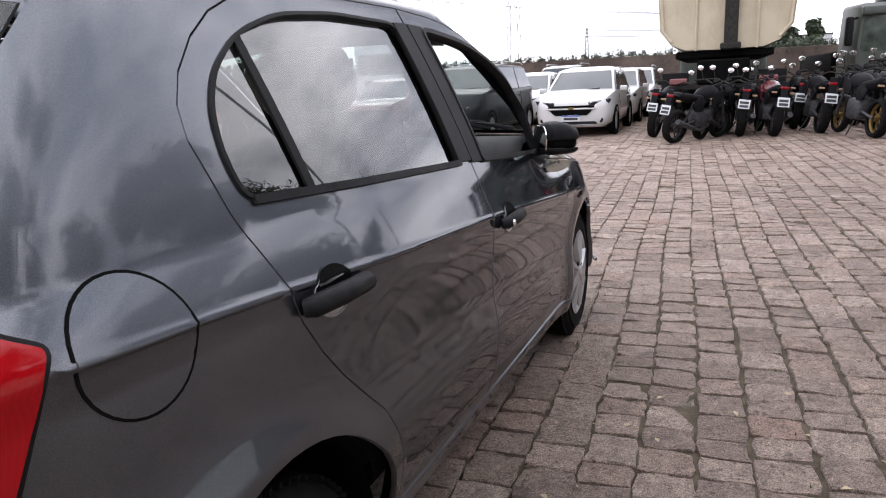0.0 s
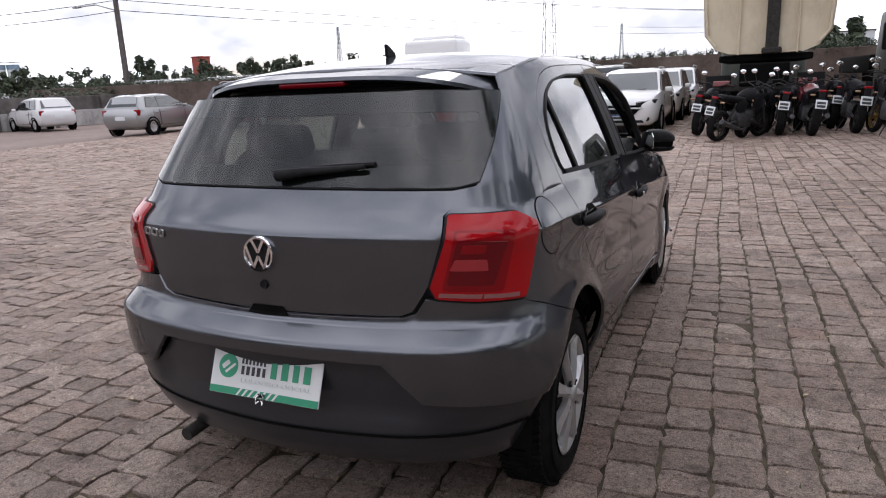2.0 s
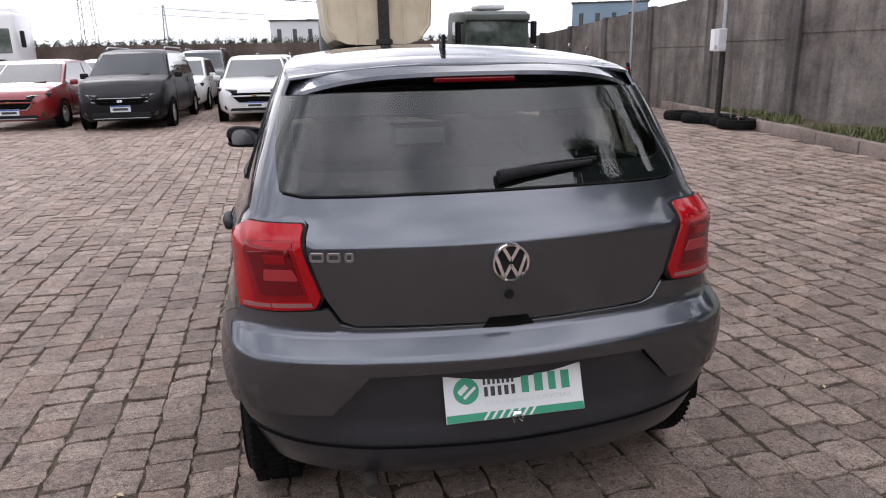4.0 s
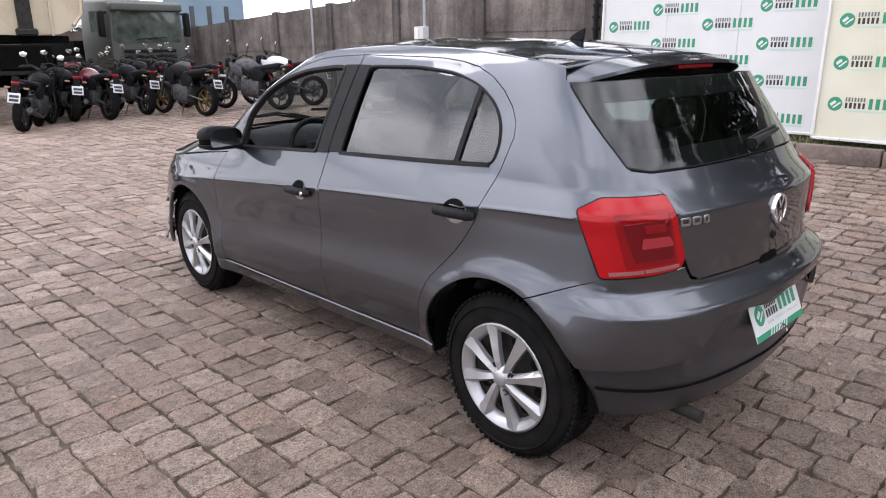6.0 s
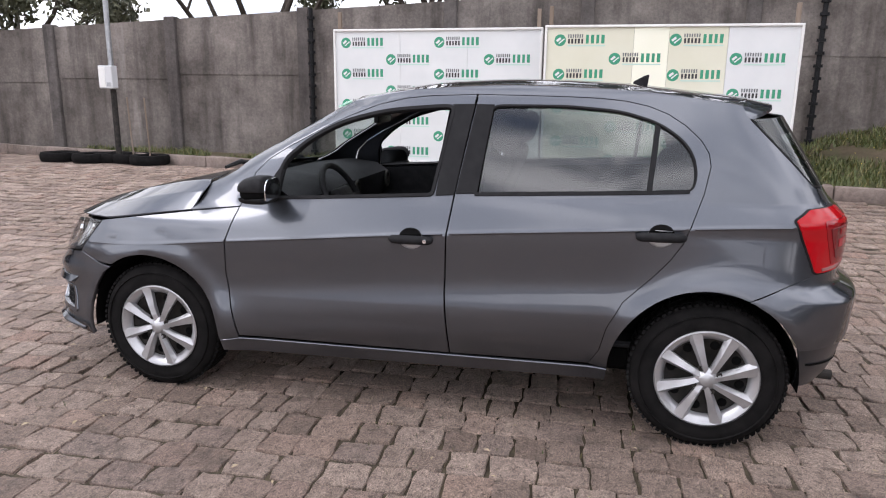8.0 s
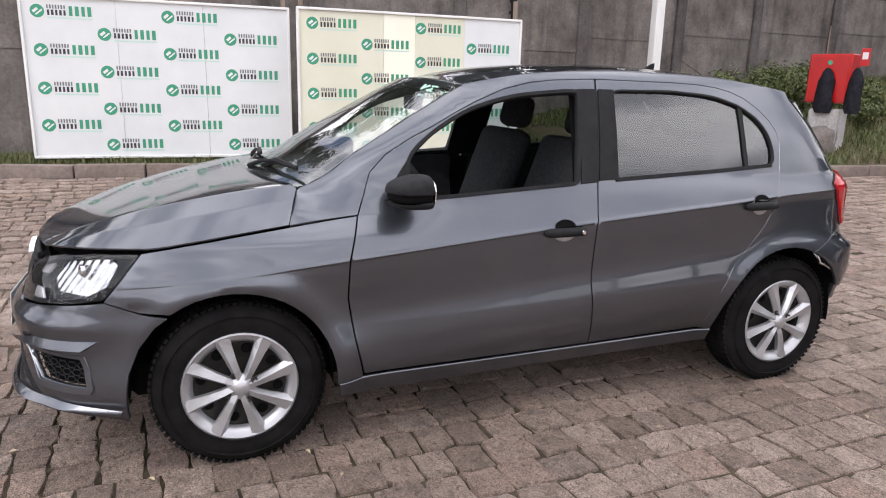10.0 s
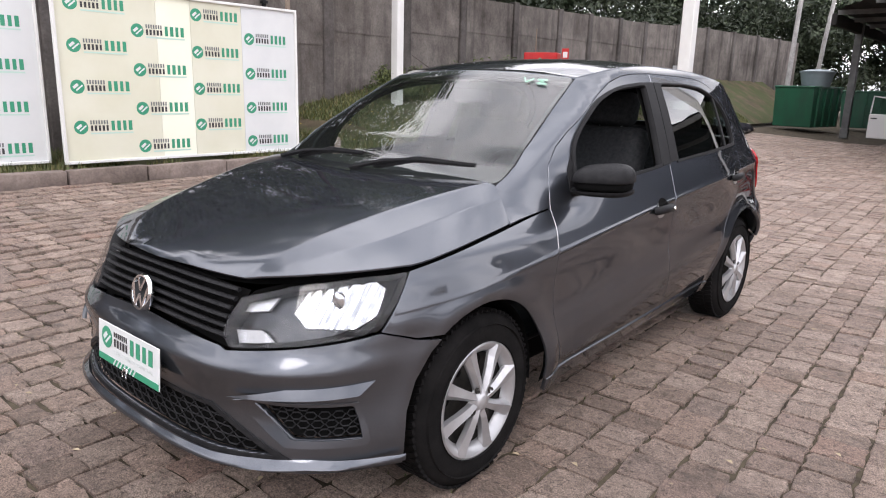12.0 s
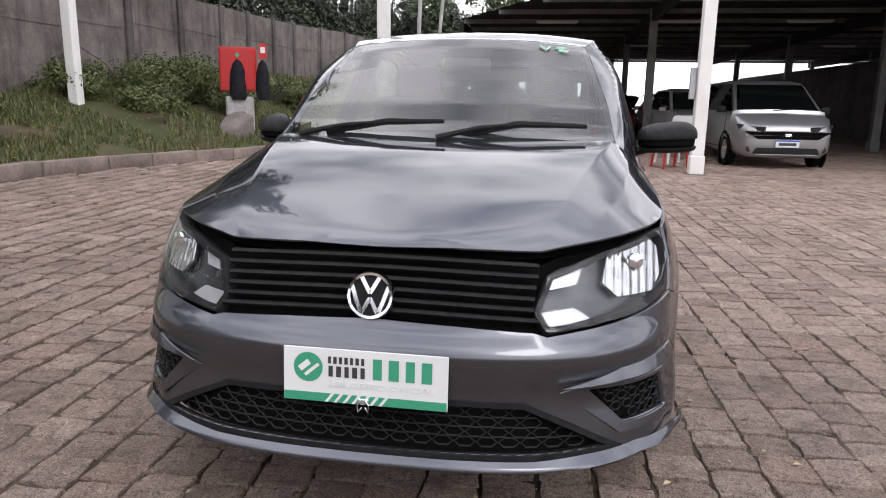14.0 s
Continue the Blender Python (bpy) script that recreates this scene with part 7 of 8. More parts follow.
    front = Matrix.Translation((0, f - 0.05, 0)) @ Matrix.Rotation(math.pi / 2, 4, "X") @ Matrix.Diagonal((1, 1, -1, 1))
    if kind == "hatch":
        gr = part("grille", prism(trap(gw * 0.62, gw * 0.92, 0.455, 0.585), 0.066, front, 0.006), M["inner"], body, "black mesh grille", 30)
        part("upper_grille", prism(trap(gw * 0.98, gw * 0.86, 0.620, 0.672), 0.066, front, 0.006), M["inner"], gr, "", 30)
        part("grille_bar", cushion((0, f + 0.010, 0.603), (gw * 2.0, 0.03, 0.034), 0.012), paintm, gr, "", 30)
        part("chrome_rim", tube([(x, f + 0.012, z) for x, z in ((-gw * 0.92, 0.60), (-gw * 0.66, 0.452), (gw * 0.66, 0.452), (gw * 0.92, 0.60))], 0.009, 6), M["silver"], gr, "", 60)
    else:
        gr = part("grille", prism(trap(gw * 0.70, gw, 0.535, 0.672), 0.070, front, 0.006), M["inner"], body, "black mesh grille", 30)
        for zz in (0.60, 0.672):
            part("grille_bar", box((0, f + 0.012, zz), (gw * 1.95, 0.016, 0.016), 0.005), M["chrome"] if kind == "van" else M["silver"], gr)
    part("emblem", cushion((0, f + 0.026, 0.612), (0.11, 0.012, 0.045), 0.012), M["gold"] if kind == "hatch" else M["chrome"], gr, "", 30)
    for sg in (-1, 1):
        for y0, y1 in ((wf - 0.28, mid + 0.01), (mid - 0.01, roofb + 0.42)):
            part("door_seam", tube([(sg * hw * 0.972, y0, belt - 0.05), (sg * hw * 1.004, y0, 0.62), (sg * hw * 0.992, y0 - 0.02, 0.34), (sg * hw * 0.992, y1 + 0.02, 0.34), (sg * hw * 1.004, y1, 0.62), (sg * hw * 0.972, y1, belt - 0.05)], 0.005, 4), M["inner"], body)
            part("door_handle", cushion((sg * hw * 1.004, y1 + 0.16, belt - 0.13), (0.03, 0.17, 0.03), 0.01), paintm, body, "", 40)
    part("lower_grille", prism(trap(hw * 0.66, hw * 0.60, 0.275, 0.335 if kind == "hatch" else 0.385), 0.058, front, 0.006), M["trim"], body, "", 30)
    part("bumper_line", box((0, f + 0.004, 0.262), (hw * 1.2, 0.03, 0.016), 0.006), M["silver"], body)
    for yy in (wf - 0.02,):
        part("wiper", tube([(0.1, yy + 0.03, belt + 0.055), (-0.45, yy + 0.005, belt + 0.085)], 0.010, 5), M["trim"], car)
    if plate:
        pl = part("plate", box((0, f + 0.03, 0.405 if kind == "hatch" else 0.46), (0.40, 0.012, 0.13), 0.004), M["plate"], body, "white number plate with blue strip")
        part("strip", box((0, f + 0.037, 0.455 if kind == "hatch" else 0.51), (0.40, 0.004, 0.026)), M["plate_blue"], pl)
        part("mark", box((0, f + 0.037, 0.395 if kind == "hatch" else 0.45), (0.30, 0.004, 0.05)), M["dark_print"], pl)
    part("rear_plate", box((0, b - 0.012, 0.62), (0.40, 0.012, 0.13), 0.004), M["plate"], body)
    part("interior", box((0, (wf + roofb) / 2 - 0.2, 0.55), (W * 0.75, wf - roofb - 0.5, 0.5), 0.05), M["fabric"], car, "dark seats")
    if bonnet_up:
        bm = bmesh.new()
        hm = Matrix.Translation((0, wf + 0.02, hood + 0.04)) @ Matrix.Rotation(radians(62), 4, "X")
        add_prism(bm, rounded([(-hw * 0.80, 0), (hw * 0.80, 0), (hw * 0.74, 0.80), (0.35, 0.93), (-0.35, 0.93), (-hw * 0.74, 0.80)], 0.06), 0.03, hm)
        h = part("hood", bm, paintm, car, "raised hood showing its ribbed underside")
        for q in (-0.4, 0.0, 0.4):
            part("rib", box((q, 0.42, -0.012), (0.05, 0.7, 0.03), 0.008, hm @ Matrix.Rotation(q * 0.5, 4, "Z")), M["hood_inner"], h)
        part("liner", prism(rounded([(-hw * 0.74, 0.05), (hw * 0.74, 0.05), (hw * 0.68, 0.76), (0.32, 0.87), (-0.32, 0.87), (-hw * 0.68, 0.76)], 0.06), 0.008, hm @ Matrix.Translation((0, 0, -0.010))), M["hood_inner"], h, "pale grey underside")
        part("engine_bay", box((0, f - 0.55, hood - 0.02), (hw * 1.5, 0.85, 0.08), 0.02), M["inner"], car)
    if door_open:
        dm = Matrix.Translation((hw, wf - 0.25, 0)) @ Matrix.Rotation(radians(62), 4, "Z")
        d = part("door", box((-0.0, -0.52, 0.60), (0.06, 1.04, 0.62), 0.02, dm), paintm, car, "open front door")
        part("window_frame", tube([dm @ Vector(p) for p in ((0, -0.05, 0.9), (0, -0.42, 1.30), (0, -0.98, 1.36), (0, -1.02, 0.92))], 0.02, 6), paintm, d)
        part("handle", box((0.04, -0.88, 0.80), (0.03, 0.16, 0.03), 0.008, dm), M["trim"], d)
    if kind == "suv":
        for sg in (-1, 1):
            part("roof_rail", tube([(sg * hw * 0.68, wr - 0.2, H + 0.0), (sg * hw * 0.68, wr - 0.4, H + 0.05), (sg * hw * 0.68, roofb + 0.3, H + 0.045), (sg * hw * 0.68, roofb + 0.1, H - 0.01)], 0.018, 6), M["galv"], car)
    return car


M["hood_inner"] = speckled("pale_grey_primer", (0.42, 0.42, 0.40), (0.55, 0.55, 0.53), 9, 0.6)
M["car_glass"] = glass("parked_car_glass", (0.40, 0.47, 0.48), 0.45, 0.0, 0.0, 0.07, 2.6)
M["lamp_dark"] = nodes_of("dark_lamp", 0.1, 0.3, (0.035, 0.036, 0.04))[0]
M["lamp_clear"] = nodes_of("clear_lamp", 0.12, 0.7, (0.34, 0.35, 0.37))[0]


def at(x, y, yaw):
    return Matrix.Translation((x, y, ground_z(x, y))) @ Matrix.Rotation(radians(yaw), 4, "Z")


def build_parked():
    g = "cars parked at the far end"
    parked_car("white hatchback with black grille facing the yard", at(-1.58, 15.05, 180), M["white_car"], 3.95, 1.72, 1.50)
    parked_car("white hatchback parked behind another white one", at(-1.50, 19.4, 180), M["white_car"], 3.9, 1.70, 1.50)
    parked_car("white crossover at the far end of a row", at(-1.45, 23.7, 180), M["white_car"], 4.1, 1.75, 1.55, kind="suv")
    parked_car("black pickup-like crossover with large dark grille", at(-4.25, 14.6, 180), M["black_car"], 4.8, 1.86, 1.68, hood=1.08, belt=1.05, kind="suv")
    parked_car("white hatchback between darker cars", at(-4.0, 19.2, 180), M["white_car"], 4.0, 1.7, 1.5)
    parked_car("dark green off-roader with roof rails", at(-3.9, 23.6, 180), M["green_car"], 4.4, 1.8, 1.75, hood=1.08, belt=1.06, kind="suv")
    parked_car("red hatchback beside the black crossover", at(-6.6, 15.0, 178), M["red_car"], 4.0, 1.7, 1.5)
    parked_car("silver hatchback in a row of parked cars", at(-6.3, 19.6, 178), M["silver_car"], 4.0, 1.7, 1.5)
    parked_car("white hatchback in a row of parked cars", at(-9.0, 20.2, 178), M["white_car"], 4.0, 1.7, 1.5)
    parked_car("silver five-door hatchback standing alone in the yard", at(-19.1, 16.2, 8), M["silver_car"], 3.85, 1.65, 1.43)
    parked_car("white hatchback by the low wall", at(-29.0, 18.8, 75), M["white_car"], 3.9, 1.68, 1.48)
    parked_car("dark red off-roader seen from behind", at(-17.3, 20.0, 10), M["red_car"], 4.3, 1.78, 1.72, kind="suv", hood=1.05, belt=1.05)
    # under the carport
    parked_car("white hatchback with raised hood and open door", at(-0.25, -18.4, 0), M["white_car"], 3.9, 1.66, 1.46, bonnet_up=True, door_open=True)
    parked_car("silver compact van with wide chrome grille", at(-4.35, -11.75, 2), M["silver_car"], 4.1, 1.73, 1.62, 0.95, 1.0, 0.98, "van")
    parked_car("dark red hatchback under the carport", at(-1.9, -20.0, 0), M["red_car"], 3.9, 1.66, 1.46)
    parked_car("dark red hatchback in the row under the carport", at(-3.9, -21.0, 4), M["red_car"], 3.9, 1.66, 1.46)
    parked_car("white hatchback in the row under the carport", at(-4.0, -17.0, 6), M["white_car"], 4.0, 1.70, 1.55)
    parked_car("silver hatchback deep under the carport", at(-3.0, -27.0, 0), M["silver_car"], 3.9, 1.66, 1.46)
    parked_car("black car beside the dumpsters", at(0.9, -24.6, 8), M["black_car"], 4.0, 1.70, 1.48)


build_parked()


# ---- motorbikes ----
def motorbike(label, x, y, yaw, tank, rim=None, seed=0, lean=7):
    """Rear wheel over the given place, nose towards +y before the turn."""
    r = random.Random(seed)
    b = thing("motorbike", label, "motorbike", Matrix.Translation((x, y, ground_z(x, y))) @ Matrix.Rotation(radians(yaw), 4, "Z") @ Matrix.Rotation(radians(lean), 4, "Y"), "motorbikes parked in a row")
    rim = rim or M["steel"]
    for yc, w in ((0.0, 0.078), (1.33, 0.058)):
        wm = Matrix.Translation((0, yc, 0.305)) @ Matrix.Rotation(math.pi / 2, 4, "Y")
        wh = part("wheel", lathe([(0.225, -w * 0.7), (0.25, -w), (0.285, -w * 0.8), (0.305, 0), (0.285, w * 0.8), (0.25, w), (0.225, w * 0.7)], 28, wm), M["rubber"], b, "", 40)
        part("rim", lathe([(0.225, -0.03), (0.205, 0), (0.225, 0.03)], 24, wm), rim, wh)
        bm = bmesh.new()
        for k in range(6):
            a = 2 * math.pi * k / 6
            add_tube(bm, [wm @ Vector((0.03 * math.cos(a), 0.03 * math.sin(a), 0)), wm @ Vector((0.21 * math.cos(a + 0.15), 0.21 * math.sin(a + 0.15), 0))], 0.011, 5)
        add_lathe(bm, [(0.0, 0.05), (0.045, 0.05), (0.045, -0.05), (0.0, -0.05)], 12, wm)
        part("spokes", bm, rim, wh)
        part("brake_disc", lathe([(0.06, 0.045), (0.12, 0.045), (0.12, 0.05), (0.06, 0.05)], 20, wm), M["bike_grey"], wh)
    part("swingarm", tube([(0.08, 0.0, 0.30), (0.09, 0.45, 0.40)], 0.022, 6), M["bike_grey"], b)
    part("swingarm", tube([(-0.08, 0.0, 0.30), (-0.09, 0.45, 0.40)], 0.022, 6), M["bike_grey"], b)
    part("shock", tube([(0.09, 0.12, 0.38), (0.10, 0.32, 0.70)], 0.022, 8), M["bike_red"] if r.random() < 0.4 else M["steel"], b)
    part("engine", cushion((0, 0.62, 0.43), (0.32, 0.46, 0.34), 0.07, None, 2), M["bike_grey"], b, "", 40)
    part("cylinder", cushion((0, 0.78, 0.58), (0.20, 0.18, 0.22), 0.03, Matrix.Translation((0, 0.1, -0.1)), 2), M["steel"], b, "", 40)
    part("frame", tube([(0.10, 0.40, 0.45), (0.11, 0.55, 0.68), (0.06, 1.0, 0.86), (0.04, 0.98, 0.60), (0.10, 0.72, 0.28), (0.10, 0.45, 0.30)], 0.018, 6), M["steel"], b)
    bm = bmesh.new()
    bmesh.ops.create_uvsphere(bm, u_segments=18, v_segments=10, radius=1)
    for v in bm.verts:
        v.co = Vector((v.co.x * 0.165 * (1.0 + 0.30 * v.co.y), v.co.y * 0.30, v.co.z * 0.155 + 0.05 * v.co.y))
    bmesh.ops.translate(bm, vec=(0, 0.74, 0.84), verts=bm.verts)
    part("tank", bm, tank, b, "", 60)
    part("seat", cushion((0, 0, 0), (0.26, 0.64, 0.12), 0.05, Matrix.Translation((0, 0.26, 0.82)) @ Matrix.Rotation(radians(-7), 4, "X")), M["bike_black"], b, "black seat", 40)
    part("tail", tube([(0, 0.30, 0.76), (0, 0.0, 0.82), (0, -0.22, 0.87)], [0.12, 0.10, 0.05], 8, flat=0.5), tank if r.random() < 0.5 else M["bike_black"], b, "", 60)
    part("tail_light", cushion((0, -0.24, 0.86), (0.14, 0.05, 0.06), 0.02), M["red"], b, "red tail light", 40)
    part("mudguard", box((0, -0.27, 0.66), (0.12, 0.02, 0.34), 0.008, Matrix.Translation((0, -0.16, 0.10)) @ Matrix.Rotation(radians(-14), 4, "X")), M["bike_black"], b)
    pm = Matrix.Translation((0, -0.335, 0.62)) @ Matrix.Rotation(radians(-16), 4, "X")
    pl = part("plate", box((0, 0, 0), (0.20, 0.008, 0.17), 0.003, pm), M["plate"], b, "white number plate")
    part("mark", box((0, -0.006, 0.025), (0.15, 0.004, 0.045), 0, pm), M["dark_print"], pl)
    part("mark", box((0, -0.006, -0.04), (0.15, 0.004, 0.045), 0, pm), M["dark_print"], pl)
    for sg in (-1, 1):
        part("fork", tube([(sg * 0.09, 1.33, 0.305), (sg * 0.09, 1.08, 0.98)], [0.024, 0.02], 8), M["bike_grey"], b)
        part("indicator", cushion((sg * 0.15, -0.20, 0.78), (0.09, 0.04, 0.035), 0.012), M["amber"], b)
        part("handlebar", tube([(sg * 0.05, 1.02, 1.02), (sg * 0.20, 1.0, 1.09), (sg * 0.38, 0.90, 1.06)], 0.015, 6), M["steel"], b)
        part("mirror_stalk", tube([(sg * 0.24, 0.98, 1.08), (sg * 0.30, 0.97, 1.26)], 0.007, 5), M["steel"], b)
        part("mirror", lathe([(0.0, 0.008), (0.030, 0.008), (0.046, 0.003), (0.046, -0.006), (0.0, -0.016)], 16, Matrix.Translation((sg * 0.32, 0.965, 1.29)) @ Matrix.Rotation(math.pi / 2, 4, "X") @ Matrix.Diagonal((1.35, 1, 1, 1))), M["chrome"], b, "oval mirror", 50)
        part("side_cover", prism(rounded([(0.24, 0.70), (0.34, 0.56), (0.56, 0.54), (0.60, 0.76), (0.40, 0.80)], 0.04), 0.03, Matrix.Translation((sg * 0.135 - 0.015, 0, 0)) @ Matrix(((0, 0, 1, 0), (1, 0, 0, 0), (0, 1, 0, 0), (0, 0, 0, 1))), 0.006), M["bike_black"], b, "", 40)
        part("tank_shroud", prism(rounded([(0.78, 0.62), (1.02, 0.70), (1.10, 0.92), (0.92, 0.90), (0.76, 0.80)], 0.04), 0.025, Matrix.Translation((sg * 0.165 - 0.0125, 0, 0)) @ Matrix(((0, 0, 1, 0), (1, 0, 0, 0), (0, 1, 0, 0), (0, 0, 0, 1))), 0.006), tank, b, "", 40)
    part("front_mudguard", tube([Vector((0, 1.33 + 0.33 * math.cos(a), 0.305 + 0.33 * math.sin(a))) for a in np.linspace(0.5, 2.5, 7)], 0.055, 6, flat=0.35), tank, b, "", 60)
    part("headlight", cushion((0, 1.17, 0.92), (0.22, 0.16, 0.20), 0.05), M["bike_black"], b, "", 40)
    part("dial", lathe([(0, 0.03), (0.05, 0.03), (0.055, 0)], 14, Matrix.Translation((0, 1.06, 1.07)) @ Matrix.Rotation(radians(50), 4, "X")), M["bike_black"], b)
    part("exhaust", tube([(0.11, 0.82, 0.28), (0.13, 0.55, 0.22), (0.16, 0.20, 0.30), (0.18, -0.18, 0.42)], [0.02, 0.024, 0.045, 0.05], 8), M["bike_grey"] if r.random() < 0.5 else M["steel"], b, "", 50)
    part("side_stand", tube([(-0.12, 0.52, 0.24), (-0.24, 0.42, 0.0)], 0.011, 6), M["steel"], b)
    return b


def build_bikes():
    dk, rd, wh, gy = M["bike_black"], M["bike_red"], M["white_car"], M["bike_grey"]
    for k, (x, y, yaw, tank, rim, lab) in enumerate((
            (0.62, 11.35, -34, dk, None, "black and dark red motorbike with silver engine"),
            (0.15, 12.75, -12, dk, None, "black motorbike with white plate"),
            (2.30, 11.95, 8, M["bike_wine"], None, "small red motorbike with white plate"),
            (1.35, 13.1, -8, dk, None, "black motorbike behind the front row"),
            (3.05, 12.0, 6, dk, None, "black motorbike with wide rear tyre"),
            (3.62, 10.45, 14, dk, M["gold"], "black motorbike with gold wheels and grey tank"),
            (4.35, 11.7, 20, gy, None, "grey motorbike in the second row"),
            (4.85, 9.75, 26, gy, None, "black motorbike with silver tank"),
            (5.65, 9.75, 34, wh, None, "white motorbike with black seat"),
            (1.75, 12.35, -4, dk, None, "black motorbike with white plate"),
            (4.05, 12.35, 14, dk, None, "black motorbike with raised tail"),
            (1.05, 12.1, -20, dk, None, "dark motorbike with round mirrors"),
            (2.75, 13.4, 0, dk, None, "black motorbike in the second row"),
            (3.75, 13.2, 5, dk, None, "black motorbike in the second row"))):
        motorbike(lab, x, y, yaw, tank, rim, k)


build_bikes()


# ---- lorries ----
def truck_wheel(host, x, y, r=0.5):
    wm = Matrix.Translation((x, y, r)) @ Matrix.Rotation(math.copysign(math.pi / 2, x), 4, "Y")
    w = part("wheel", lathe([(0.28, 0.12), (0.42, 0.15), (r, 0.10), (r, -0.12), (0.3, -0.15)], 28, wm), M["rubber"], host, "", 40)
    part("rim", lathe([(0.0, 0.02), (0.12, 0.05), (0.14, 0.10), (0.26, 0.06), (0.29, 0.12)], 24, wm), M["beam"], w, "", 40)


def build_lorries():
    t = thing("tipper_lorry", "lorry with a dirty cream tipper body seen from behind", "lorry", Matrix.Translation((1.42, 13.9, 0.02)))
    bm = bmesh.new()
    rings = []
    for y, k, top in ((0.0, 1.0, 3.95), (0.3, 1.0, 4.0), (5.6, 1.0, 4.0), (5.9, 0.98, 3.95)):
        half = [(0.0, 1.66), (0.75, 1.68), (1.05, 1.80), (1.20, 2.05), (1.36, top)]
        rings.append([bm.verts.new((x * k, y, z)) for x, z in half] + [bm.verts.new((-x * k, y, z)) for x, z in half[:0:-1]])
    n = len(rings[0])
    for p, q in zip(rings, rings[1:]):
        for k in range(n):
            if k != 4:
                bm.faces.new((p[k], p[(k + 1) % n], q[(k + 1) % n], q[k]))
    bm.faces.new(rings[0]), bm.faces.new(rings[-1][::-1])
    tip = part("tipper_body", bm, M["cream_tip"], t, "dirty cream steel tipper body", 30)
    for x in (-1.06, 1.06):
        part("edge_rib", tube([(x * 0.98, -0.03, 1.86), (x * 1.16, -0.03, 2.1), (x * 1.27, -0.03, 3.9)], 0.045, 6), M["cream_tip"], tip, "", 60)
    part("ladder_bar", box((0.12, -0.07, 2.7), (0.26, 0.12, 2.1), 0.02), M["steel"], tip, "black upright bar")
    for x in (-0.55, 0.62):
        part("tail_rib", box((x, -0.03, 2.75), (0.05, 0.06, 2.2), 0.015), M["cream_tip"], tip)
    part("hinge", box((0.12, -0.08, 1.72), (0.4, 0.14, 0.14), 0.03), M["steel"], tip)
    part("hose", tube([(-0.18, -0.08, 3.3), (-0.05, -0.10, 3.15), (0.05, -0.10, 3.22)], 0.02, 6), M["trim"], tip)
    part("chassis", box((0, 3.0, 1.22), (1.0, 6.4, 0.5), 0.03), M["inner"], t)
    part("under_run", box((0, -0.1, 0.95), (2.1, 0.12, 0.16), 0.02), M["steel"], t)
    part("rear_axle", box((0, 1.0, 0.75), (1.8, 0.3, 0.3), 0.05), M["inner"], t)
    for x in (-1.05, 1.05):
        part("mud_flap", box((x * 0.9, 0.25, 0.85), (0.55, 0.03, 0.75), 0.01), M["trim"], t)
        part("rear_lamp", box((x * 0.82, -0.17, 1.05), (0.35, 0.06, 0.12), 0.02), M["smoke"], t)
        for y in (0.95, 2.3, 5.9):
            truck_wheel(t, x, y)
    part("cab", cushion((0, 7.6, 1.75), (2.4, 1.6, 2.0), 0.15), M["truck_grey"], t, "", 40)
    part("load_floor", box((0, 2.9, 1.58), (1.9, 5.6, 0.14), 0.02), M["inner"], t, "dark steel floor frame")
    # dull green-grey cab facing the yard
    c = thing("lorry_cab", "dull green-grey lorry cab facing the yard with large windscreen", "lorry", Matrix.Translation((5.35, 17.3, 0.12)) @ Matrix.Rotation(radians(4), 4, "Z"))
    bm = bmesh.new()
    rings = []
    for y, s, lo, hi in ((0.0, 0.95, 0.75, 2.42), (0.12, 1.0, 0.65, 2.52), (1.7, 1.0, 0.65, 2.58), (1.85, 0.97, 0.7, 2.5)):
        w = 1.08 * s
        pr = rounded([(-w, lo), (w, lo), (w, 1.45), (w * 0.94, hi), (-w * 0.94, hi), (-w, 1.45)], 0.12)
        rings.append([bm.verts.new((x, y, z)) for x, z in pr])
    n = len(rings[0])
    for p, q in zip(rings, rings[1:]):
        for k in range(n):
            bm.faces.new((p[k], p[(k + 1) % n], q[(k + 1) % n], q[k]))
    bm.faces.new(rings[0]), bm.faces.new(rings[-1][::-1])
    body = part("body", bm, M["truck_grey"], c, "", 40)
    part("windscreen", prism(rounded([(-0.97, 1.42), (0.97, 1.42), (0.92, 2.22), (-0.92, 2.22)], 0.14), 0.03, Matrix.Translation((0, 0.02, 0)) @ Matrix.Rotation(math.pi / 2, 4, "X")), M["car_glass_dark"], body)
    part("visor", cushion((0, -0.06, 2.34), (1.98, 0.18, 0.20), 0.04), M["truck_grey"], body, "", 40)
    part("roof_unit", cushion((-0.1, 0.6, 2.64), (0.85, 0.7, 0.14), 0.05), M["far_white"], body, "", 40)
    for z in (0.92, 1.06, 1.20):
        part("grille_bar", box((0, -0.02, z), (1.5, 0.05, 0.08), 0.02), M["trim"], body)
    part("bumper", cushion((0, -0.08, 0.58), (2.2, 0.25, 0.36), 0.06), M["truck_grey"], c, "", 40)
    for sg in (-1, 1):
        part("headlight", cushion((sg * 0.86, -0.14, 0.68), (0.36, 0.16, 0.2), 0.04), M["lamp_clear"], c, "", 40)
        part("mirror", cushion((sg * 1.20, 0.10, 1.90), (0.16, 0.20, 0.66), 0.05), M["trim"], c, "", 40)
        part("mirror_arm", tube([(sg * 1.02, 0.12, 2.20), (sg * 1.20, 0.10, 2.16)], 0.03, 6), M["trim"], c)
